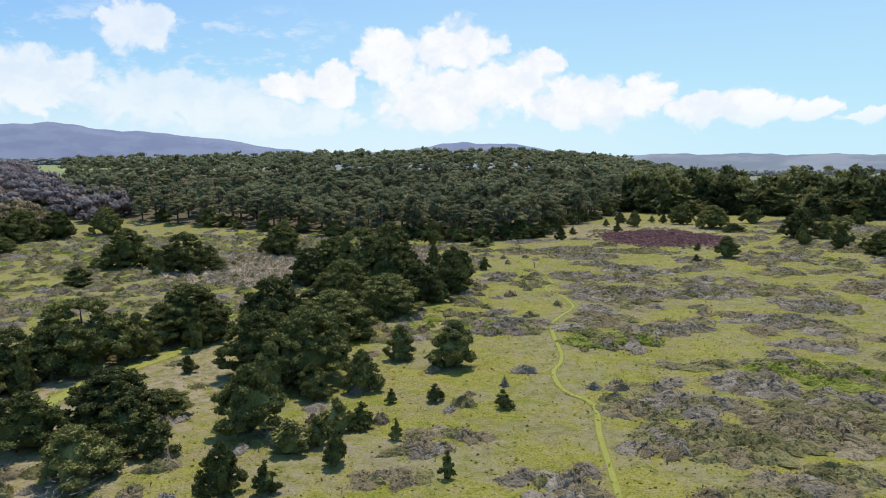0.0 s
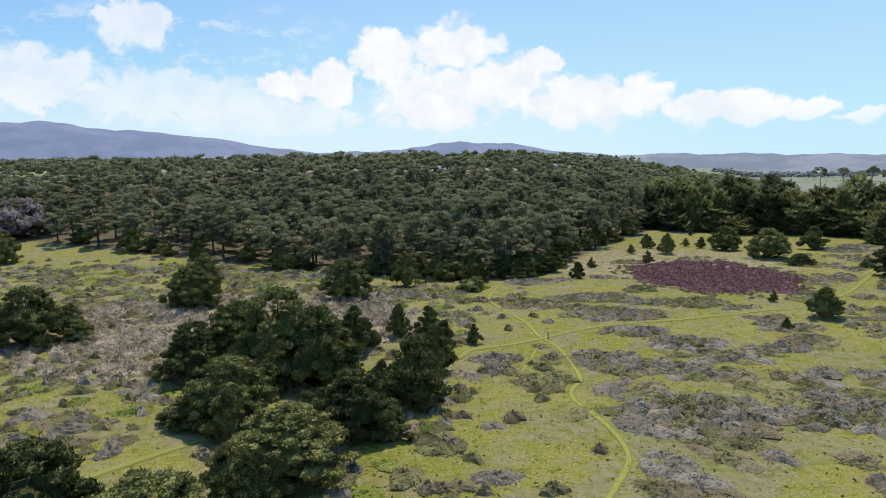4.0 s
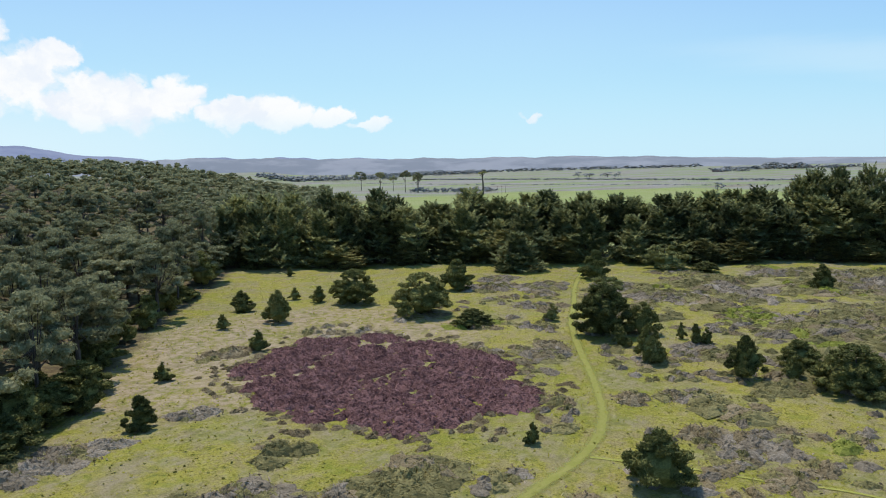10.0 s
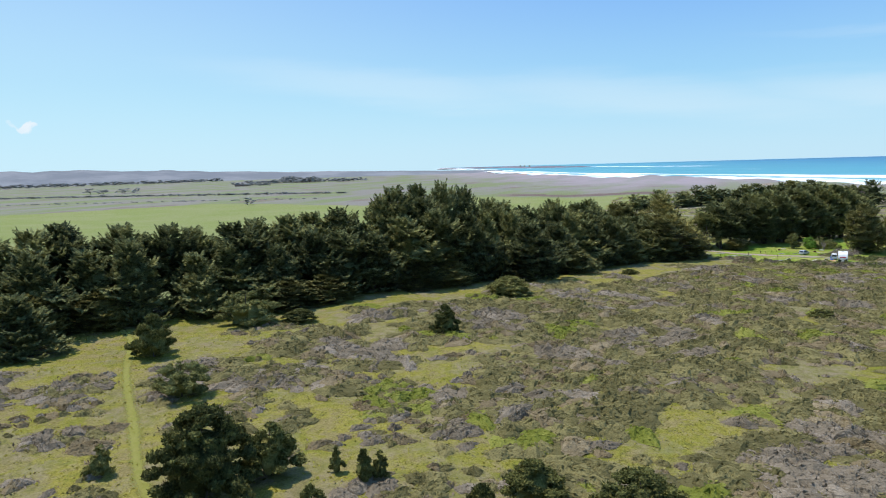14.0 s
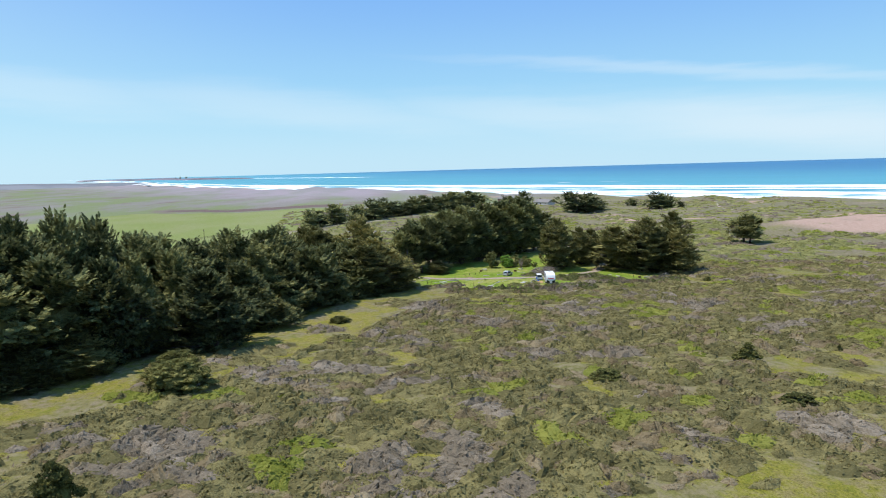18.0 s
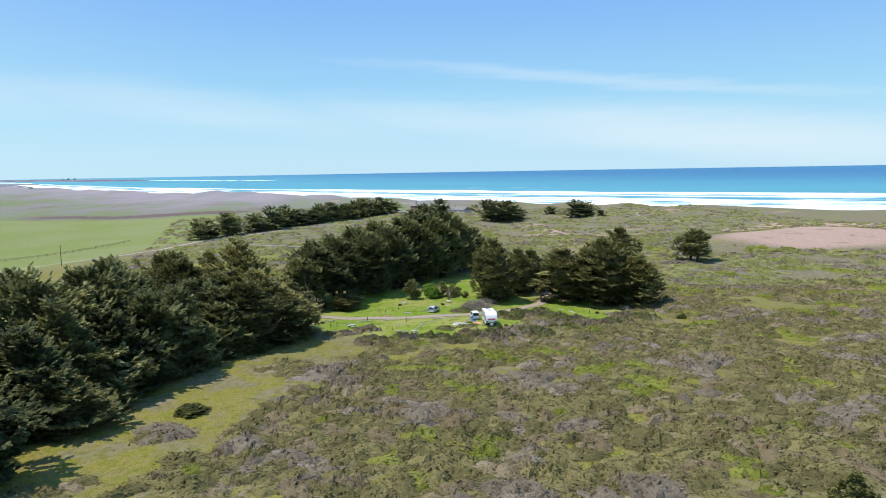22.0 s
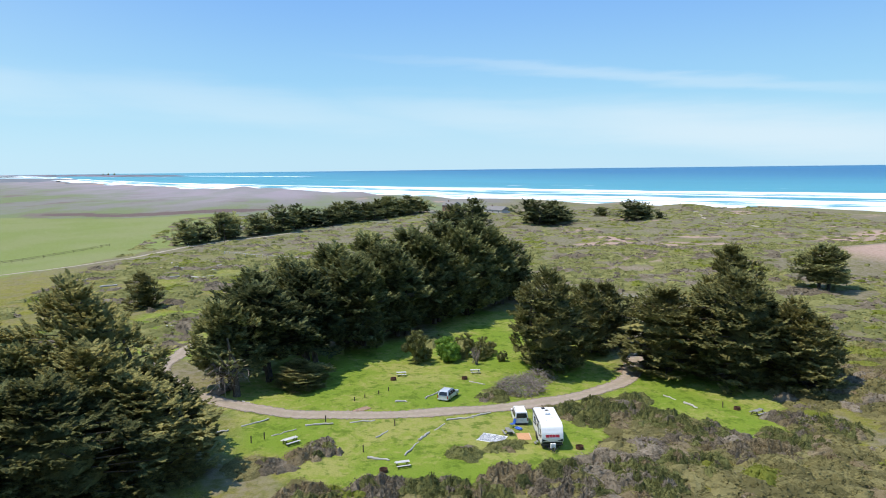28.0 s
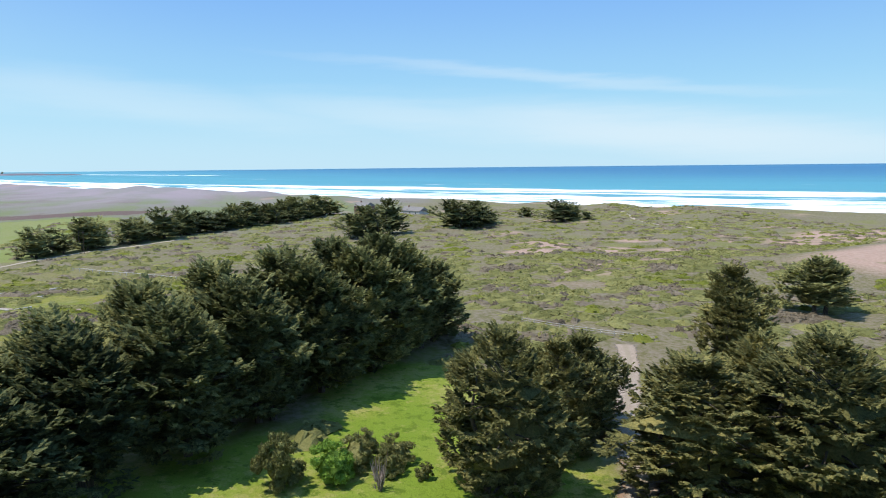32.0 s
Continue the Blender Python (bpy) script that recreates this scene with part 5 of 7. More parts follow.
for k_ in range(17000):
    x, y = r.uniform(290, 760 if k_ % 2 else 470), r.uniform(-270, 190)
    if shore(x, y) > -60 or not open_ground(x, y) or math.hypot((x - 388) / 40, (y + 118) / 76) < 1 or not clear_of_lines(x, y, 1.0) or field_noise(x * 0.6, y * 0.6) < -0.12:
        continue
    if any(math.hypot(x - a, y - b) < c for a, b, _, c in CAMP + GROVE + [(354, -9, 0, 5)]):
        continue
    m = noise.noise((x / 15, y / 15, 11.0)) + r.normal() * 0.15
    FAR_SCRUB["g" if m > 0.22 else "o" if m > -0.46 else "l"].append((x, y, r.uniform(1.0, 3.3), r.uniform(0.3, 0.9)))
for _ in range(2600):
    x, y = r.uniform(-140, 20), r.uniform(30, 225)
    if inside(x, y, WOOD) or not clear_of_lines(x, y, 1.0):
        continue
    dry = math.hypot((x + 30) / 28, (y - 150) / 24)
    if dry < 1 and r.uniform() < 0.9:
        SCRUB["s" if r.uniform() < 0.85 else "g"].append((x, y, r.uniform(0.4, 0.9), r.uniform(0.25, 0.5)))
    elif field_noise(x, y) > (-0.06 if y < 150 else -0.25) and r.uniform() < 0.7:
        SCRUB[r.choice(["g", "o", "b", "o"])].append((x, y, r.uniform(0.5, 1.3), r.uniform(0.3, 0.8)))
for _ in range(1700):
    x, y = r.uniform(-62, 16), r.uniform(122, 180)
    if math.hypot((x + 30) / 31, (y - 150) / 26) < 1 and not inside(x, y, WOOD) and clear_of_lines(x, y, 0.8):
        SCRUB[r.choice(["s", "s", "s", "s", "s", "s", "b", "o"])].append((x, y, r.uniform(0.6, 1.25), r.uniform(0.35, 0.8)))
for _ in range(3600):
    x, y = r.uniform(-150, 8), r.uniform(40, 215)
    if not inside(x, y, WOOD) and field_noise(x, y) > -0.22 and clear_of_lines(x, y, 1.2) and math.hypot(x, y) > 85 and math.hypot((x + 30) / 30, (y - 150) / 25) > 1:
        SCRUB[r.choice(["g", "o", "b", "o", "l"])].append((x, y, r.uniform(0.8, 1.8), r.uniform(0.3, 0.7)))
for _ in range(2400):
    x, y = r.uniform(60, 150), r.uniform(120, 215)
    if y < np.interp(x, [q[0] for q in EDGE], [q[1] for q in EDGE]) - 6 and field_noise(x, y) > 0.0 and open_ground(x, y) and clear_of_lines(x, y, 0.8):
        SCRUB[r.choice(["g", "o", "b"])].append((x, y, r.uniform(0.5, 1.2), r.uniform(0.22, 0.5)))
for _ in range(3400):
    x, y = r.uniform(16, 135), r.uniform(20, 135)
    if field_noise(x, y) > 0.06 and clear_of_lines(x, y, 0.6):
        SCRUB["g" if noise.noise((x / 6, y / 6, 2.0)) > 0.1 else r.choice(["b", "o", "o"])].append((x, y, r.uniform(0.9, 2.0), r.uniform(0.26, 0.58)))
# scrub inside and round the campground
CAMP_SCRUB = {"g": [], "o": [], "b": []}
for x, y, rad, k in ((286.8, 99.5, 2.0, "o"), (287.5, 102, 1.3, "o"), (269, 110.6, 1.3, "o"), (269.5, 106.6, 1.1, "o"), (270.5, 104.5, 0.8, "o"), (270, 130, 1.7, "g"), (272.4, 127, 1.7, "b"), (274.8, 124, 1.7, "g"), (279.5, 94.5, 2.2, "o"), (280.5, 90, 2.8, "o"),
                     (277, 87.5, 3.2, "o"), (273, 85, 3.4, "o"), (269, 83, 3.2, "o"), (266, 86, 2.2, "g"), (265, 91, 1.8, "g"), (276, 92.5, 2.4, "o"), (283, 93.5, 1.8, "o"), (282, 84, 1.8, "o"), (270, 69.5, 2.2, "g"), (266, 67, 3.0, "o"), (264, 74, 3.0, "o"), (261, 80, 3.0, "b"),
                     (262, 121, 2.5, "g"), (261, 116, 2.5, "o"), (261.5, 108, 2.5, "b"), (261.5, 102, 2.5, "o"), (261, 127, 2.5, "b"), (258, 112, 3.0, "o"), (257, 104, 3.0, "g"), (256, 96, 3.0, "o"), (260, 96, 2.4, "o"), (260, 89, 2.8, "o"), (262, 83, 2.5, "g"),
                     (286, 139.5, 1.6, "b"), (283, 141, 1.2, "o"), (290, 100, 1.2, "o")):
    for _ in range(int(6 + 3.2 * rad * rad)):
        a, q = r.uniform(0, 6.28), math.sqrt(r.uniform(0, 1)) * rad
        px, py = x + 1.1 * q * math.cos(a), y + 1.1 * q * math.sin(a)
        if clear_of_lines(px, py, -0.6):
            CAMP_SCRUB[k if r.uniform() < 0.7 else r.choice(["o", "o", "b", "g"])].append((px, py, r.uniform(0.6, 1.15), r.uniform(0.55, 1.1) * min(rad / 2.0, 1.2) * (1.15 - 0.5 * q / rad)))
strew("olive_brush", "dense olive green coyote brush on the campground", CAMP_SCRUB["o"], COYOTE, DENSE, 21)
strew("grey_brush", "dense grey-purple scrub at the campground edge", CAMP_SCRUB["g"], GREY, DENSE, 22)
strew("brown_brush", "dense brownish scrub at the campground edge", CAMP_SCRUB["b"], BROWN, DENSE, 23)
strew("grey_scrub", "grey-purple leafless coastal scrub in low mounds", SCRUB["g"], GREY, TWIGGY, 1)
strew("olive_scrub", "olive green coyote brush in low wind-clipped mounds", SCRUB["o"], OLIVE, LEAFY, 2)
strew("brown_scrub", "brown dry brush in low patches", SCRUB["b"], BROWN, TWIGGY, 3)
strew("lime_scrub", "bright yellow-green low shrubs among scrub", SCRUB["l"], LIME, LEAFY, 4)
strew("grey_heath", "distant grey scrub on the coastal heath", FAR_SCRUB["g"], GREY, FARMOUND, 11)
strew("olive_heath", "distant olive scrub on the coastal heath", FAR_SCRUB["o"], COYOTE, FARMOUND, 12)
strew("green_heath", "distant bright green scrub on the coastal heath", FAR_SCRUB["l"], LIME, FARMOUND, 13)
strew("straw_tussocks", "pale straw-coloured dead grass tussocks", SCRUB["s"], STRAW, TUSSOCK, 5)
spots, HEATH_RIM = [], []
for _ in range(5200):
    x, y = r.uniform(35, 79), r.uniform(162, 214)
    d = math.hypot((x - HEATH[0]) / HEATH[2], (y - HEATH[1]) / HEATH[3]) + 0.22 * noise.noise((x / 5, y / 5, 0.4))
    rut = min(abs(noise.noise((x / 13, y / 13, 9.0))), abs(y - 181 - 0.5 * (x - 48) - 2 * math.sin(x / 4)) / 18)
    if d < 1.0 and rut > 0.036:
        spots.append((x, y, r.uniform(0.55, 1.0), r.uniform(0.30, 0.55)))
    elif 1.0 <= d < 1.22 and r.uniform() < 0.30 * (1.3 - d) / 0.3:
        HEATH_RIM.append((x, y, r.uniform(0.35, 0.8), r.uniform(0.15, 0.35)))
strew("heather_patch", "oval patch of dense maroon-brown heather", spots, HEATHER, HEATHY, 6)

strew("straw_rim", "dry straw-brown growth round the heather patch", HEATH_RIM, BROWN, TWIGGY, 7)

# sprigs between the mounds
for kinds, mat, count, name, label in ((("o", "l"), OLIVE, 26000, "olive_sprigs", "loose olive sprigs between scrub mounds"), (("g", "b"), GREY, 26000, "grey_twigs", "loose grey twigs between scrub mounds")):
    near_ = np.array([q[:3] for k in kinds for q in SCRUB[k]])
    pick = near_[r.integers(len(near_), size=count)]
    a, q = r.uniform(0, 6.28, count), pick[:, 2] * r.uniform(0.8, 1.9, count)
    px, py = pick[:, 0] + q * np.cos(a), pick[:, 1] + q * np.sin(a)
    root = np.column_stack([px, py, height(px, py) - 0.02])
    way = np.column_stack([r.normal(size=(count, 2)), r.uniform(0.3, 1.0, count)])
    v, f, nv_ = tufts(root, way, r.uniform(0.25, 0.55, count), r.uniform(0.10, 0.24, count), r, np.array([0, 0, 1.0]) + 0.3 * way)
    tagged(new(name, mesh_of(name, v, f, nv_, mats=[mat])), label, "scrub", kind="stuff")

# loose grass over the meadow
n = 46000
gxs, gys = r.uniform(-45, 140, n), r.uniform(34, 262, n)
ok = ~inside(gxs, gys, WOOD)
gxs, gys = gxs[ok], gys[ok]
base = np.column_stack([gxs, gys, height(gxs, gys) - 0.02])
way = np.array([0, 0, 0.16]) + 0.8 * r.normal(size=base.shape) * (1, 1, 0.2)
v, f = tufts(base, way, r.uniform(0.2, 0.45, len(base)), r.uniform(0.15, 0.35, len(base)), r, np.array([0, 0, 1.0]) + 0 * base)[:2]
tagged(new("grass", mesh_of("grass", v, f, np.tile([0, 0, 1.0], (len(v), 1)), mats=[BLADES], smooth=False)), "loose yellow-green meadow grass", "grass", kind="stuff")


# ---- makings of built things ----
def plain_mat(name, color, rough=0.6, metal=0.0, spec=0.4, vary=0.15, scale=3.0):
    mat, g = material(name)
    p = g.n("ShaderNodeTexCoord").outputs["Object"]
    v = g.math("ADD", g.math("MULTIPLY", g.noise(p, scale, 5, 0.6), 0.6), g.math("MULTIPLY", g.noise(p, scale * 9, 3), 0.4))
    dark = tuple(c * (1 - vary) for c in color)
    lite = tuple(min(c * (1 + vary), 1) for c in color)
    finish(g, g.mix(g.ramp(v, 0.3, 0.7), dark, lite), rough, v, 0.01, metal, spec, strength=0.3)
    return mat


WHITE_PAINT = plain_mat("white_gelcoat", (0.78, 0.78, 0.77), 0.3, vary=0.04)
SILVER = plain_mat("silver_car_paint", (0.58, 0.60, 0.63), 0.3, 0.3, vary=0.05)
GLASS = plain_mat("dark_tinted_glass", (0.018, 0.022, 0.028), 0.08, 0.0, 0.6, 0.1)
BLACK = plain_mat("black_trim", (0.022, 0.022, 0.024), 0.6)
RUBBER = plain_mat("tyre_rubber", (0.025, 0.025, 0.026), 0.85)
STEEL = plain_mat("grey_steel", (0.38, 0.38, 0.38), 0.4, 0.8)
RUST = plain_mat("rusty_steel", (0.10, 0.045, 0.025), 0.85, vary=0.4)
RED = plain_mat("red_lettering", (0.50, 0.03, 0.05), 0.4, vary=0.05)
GREYDECAL = plain_mat("grey_decal", (0.06, 0.062, 0.068), 0.4, vary=0.05)
LAMP_RED = plain_mat("red_lamp_lens", (0.35, 0.02, 0.02), 0.2)
LAMP_CLEAR = plain_mat("clear_lamp_lens", (0.6, 0.6, 0.6), 0.1)
PLANK = plain_mat("weathered_grey_planks", (0.50, 0.485, 0.46), 0.85, vary=0.2, scale=2.0)
DARKPLANK = plain_mat("dark_grey_planks", (0.23, 0.225, 0.22), 0.85, vary=0.2, scale=2.0)
POSTWOOD = plain_mat("brown_post_wood", (0.085, 0.062, 0.042), 0.9, vary=0.3)
DRIFT = plain_mat("bleached_driftwood", (0.40, 0.375, 0.34), 0.9, vary=0.25, scale=1.5)
BLUE = plain_mat("blue_tarp", (0.03, 0.10, 0.42), 0.5)
ORANGE = plain_mat("tan_orange_mat", (0.50, 0.27, 0.14), 0.9)
ASH = plain_mat("ash", (0.05, 0.048, 0.045), 0.95)
ROOFING = plain_mat("grey_shingles", (0.20, 0.19, 0.185), 0.9, vary=0.2)
SIDING = plain_mat("brown_siding", (0.24, 0.15, 0.115), 0.8, vary=0.15)


def box_bm(size, at=(0, 0, 0), bevel=0.0, turn=0.0, bm=None, seg=2):
    own = bmesh.new()
    bmesh.ops.create_cube(own, size=1.0, matrix=Matrix.Translation(at) @ Matrix.Rotation(turn, 4, "Z") @ Matrix.Diagonal((*size, 1)))
    if bevel:
        bmesh.ops.bevel(own, geom=list(own.edges), offset=bevel, segments=seg, affect="EDGES")
    return own if bm is None else join_bm(bm, own)


def join_bm(bm, own):
    me = bpy.data.meshes.new("tmp")
    own.to_mesh(me)
    own.free()
    bm.from_mesh(me)
    bpy.data.meshes.remove(me)
    return bm


def prism_bm(profile, half, top_in=0.0, z_split=1e9, bevel=0.0):
    """A side profile in x and z made as wide as two halves; points over z_split are drawn in."""
    bm = bmesh.new()
    left = [bm.verts.new((x, half - (top_in if z > z_split else 0), z)) for x, z in profile]
    right = [bm.verts.new((x, -half + (top_in if z > z_split else 0), z)) for x, z in profile]
    bm.faces.new(left)
    bm.faces.new(list(reversed(right)))
    n = len(profile)
    for i in range(n):
        bm.faces.new((left[i], right[i], right[(i + 1) % n], left[(i + 1) % n]))
    bmesh.ops.recalc_face_normals(bm, faces=bm.faces)
    if bevel:
        bmesh.ops.bevel(bm, geom=list(bm.edges), offset=bevel, segments=2, affect="EDGES")
    return bm


def disc_bm(rad, depth, axis="Y", at=(0, 0, 0), seg=18, bm=None, rad2=None):
    own = bmesh.new()
    rot = {"X": Matrix.Rotation(math.pi / 2, 4, "Y"), "Y": Matrix.Rotation(math.pi / 2, 4, "X"), "Z": Matrix.Identity(4)}[axis]
    bmesh.ops.create_cone(own, cap_ends=True, segments=seg, radius1=rad, radius2=rad if rad2 is None else rad2, depth=depth, matrix=Matrix.Translation(at) @ rot)
    return own if bm is None else join_bm(bm, own)


def panel_bm(pts, push=(0, 0.01, 0)):
    """A thin plate through four or more corners, thickened along push."""
    bm = bmesh.new()
    a = [bm.verts.new(q) for q in pts]
    b = [bm.verts.new(Vector(q) + Vector(push)) for q in pts]
    bm.faces.new(a)
    bm.faces.new(list(reversed(b)))
    n = len(pts)
    for i in range(n):
        bm.faces.new((a[i], b[i], b[(i + 1) % n], a[(i + 1) % n]))
    bmesh.ops.recalc_face_normals(bm, faces=bm.faces)
    return bm


def stand(ob, x, y, turn=0.0, sink=0.0, z=None, size=1.0):
    ob.matrix_basis = Matrix.Translation((x, y, (ground_z(x, y) if z is None else z) - sink)) @ Matrix.Rotation(turn, 4, "Z") @ Matrix.Diagonal((size, size, size, 1))
    return ob


def wheels(ob, xs, half, rad=0.34, wide=0.22):
    for x in xs:
        for s in (-1, 1):
            w = part("wheel", disc_bm(rad * 0.60, wide * 1.03, "Y", (x, s * (half - wide / 2), rad)), ob, mat=STEEL)
            tyre = bmesh.new()
            bmesh.ops.create_cone(tyre, cap_ends=False, segments=22, radius1=rad, radius2=rad, depth=wide, matrix=Matrix.Translation((x, s * (half - wide / 2), rad)) @ Matrix.Rotation(math.pi / 2, 4, "X"))
            for side_ in (-1, 1):
                ring = bmesh.new()
                bmesh.ops.create_circle(ring, segments=22, radius=rad, matrix=Matrix.Translation((x, s * (half - wide / 2) + side_ * wide / 2, rad)) @ Matrix.Rotation(math.pi / 2, 4, "X"))
                e = bmesh.ops.extrude_edge_only(ring, edges=ring.edges[:])
                vs = [v for v in e["geom"] if isinstance(v, bmesh.types.BMVert)]
                c = Vector((x, s * (half - wide / 2) + side_ * wide / 2, rad))
                for v in vs:
                    v.co = c + (v.co - c) * 0.62
                join_bm(tyre, ring)
            part("tyre", tyre, w, mat=RUBBER)


def car(name, label, x, y, turn, length, half, tall, paint, boxy=False, size=1.0):
    ob = tagged(new(name), label, "car")
    l2 = length / 2
    belt, base = tall * 0.56, 0.26
    if boxy:
        low = [(-l2, base), (l2, base), (l2, base + 0.42), (l2 - 0.10, belt), (-l2, belt)]
        cab = [(-l2 + 0.02, belt), (l2 - 1.05, belt), (l2 - 1.55, tall), (-l2 + 0.10, tall)]
    else:
        low = [(-l2, base + 0.1), (-l2 + 0.1, base), (l2 - 0.1, base), (l2, base + 0.15), (l2 - 0.04, base + 0.42), (l2 - 0.95, belt), (-l2 + 0.02, belt)]
        cab = [(-l2 + 0.04, belt), (l2 - 1.05, belt), (l2 - 1.85, tall - 0.03), (l2 - 2.2, tall), (-l2 + 0.55, tall), (-l2 + 0.30, tall - 0.06)]
    part("body", prism_bm(low, half, bevel=0.05), ob, mat=paint)
    part("cabin", prism_bm(cab, half - 0.02, 0.14, belt + 0.1, 0.04), ob, mat=paint)
    zt, zb = tall - 0.16, belt + 0.04
    for s in (-1, 1):
        yb, yt = s * (half - 0.005), s * (half - 0.115)
        xa, xb = cab[0][0], cab[1][0]
        ta, tb = cab[-1][0], cab[2][0]
        cuts = (0.06, 0.36, 0.66, 0.95)
        for u0, u1 in zip(cuts, cuts[1:]):
            q = [(xa + (xb - xa) * u0 + 0.06, yb, zb), (xa + (xb - xa) * u1 - 0.03, yb, zb), (ta + (tb - ta) * u1 - 0.05, yt, zt), (ta + (tb - ta) * u0 + 0.10, yt, zt)]
            part("window", panel_bm(q, (0, s * 0.014, 0)), ob, mat=GLASS)
        part("mirror", box_bm((0.12, 0.20, 0.14), (cab[1][0] - 0.12, s * (half + 0.09), belt + 0.10), 0.03), ob, mat=paint if not boxy else BLACK)
        part("headlight", box_bm((0.06, 0.34, 0.14), (l2 - 0.03, s * (half - 0.24), base + 0.40), 0.02), ob, mat=LAMP_CLEAR)
        part("tail_light", box_bm((0.05, 0.14, 0.40), (-l2 + 0.00, s * (half - 0.09), belt - 0.14), 0.02), ob, mat=LAMP_RED)
        part("roof_rail", box_bm((length * 0.42, 0.04, 0.05), (-l2 * 0.25, s * (half - 0.22), tall + 0.03), 0.012), ob, mat=BLACK if boxy else STEEL)
    w = half - 0.20
    part("windscreen", panel_bm([(cab[1][0] - 0.03, w, belt + 0.05), (cab[1][0] - 0.03, -w, belt + 0.05), (cab[2][0] + 0.06, -w + 0.08, tall - 0.10), (cab[2][0] + 0.06, w - 0.08, tall - 0.10)], (0.03, 0, 0.02)), ob, mat=GLASS)
    part("rear_window", panel_bm([(cab[0][0] + 0.02, w, belt + 0.07), (cab[0][0] + 0.02, -w, belt + 0.07), (cab[-1][0] + 0.0, -w + 0.08, tall - 0.13), (cab[-1][0] + 0.0, w - 0.08, tall - 0.13)], (-0.035, 0, 0.005)), ob, mat=GLASS)
    part("front_bumper", box_bm((0.14, half * 1.92, 0.22), (l2 + 0.01, 0, base + 0.08), 0.05), ob, mat=BLACK)
    part("rear_bumper", box_bm((0.14, half * 1.92, 0.20), (-l2 - 0.01, 0, base + 0.08), 0.05), ob, mat=BLACK if boxy else paint)
    part("number_plate", box_bm((0.012, 0.34, 0.12), (-l2 - 0.012, 0, belt - 0.24)), ob, mat=LAMP_CLEAR)
    part("grille", box_bm((0.03, half * 0.9, 0.16), (l2 + 0.0, 0, base + 0.36), 0.01), ob, mat=BLACK)
    wheels(ob, (-l2 + 0.85, l2 - 0.85), half)
    return stand(ob, x, y, turn, size=size)


# forward axis of the parked vehicles points away from the open heath
car("estate_car", "silver estate car parked on mown grass beside the gravel road", 288.6, 107.2, radians(-38), 4.1, 0.86, 1.5, SILVER, size=0.9)
car("tow_van", "white boxy tow van parked beside the travel trailer", 277.9, 101.1, radians(-12), 4.5, 0.95, 1.95, WHITE_PAINT, True, 0.84)


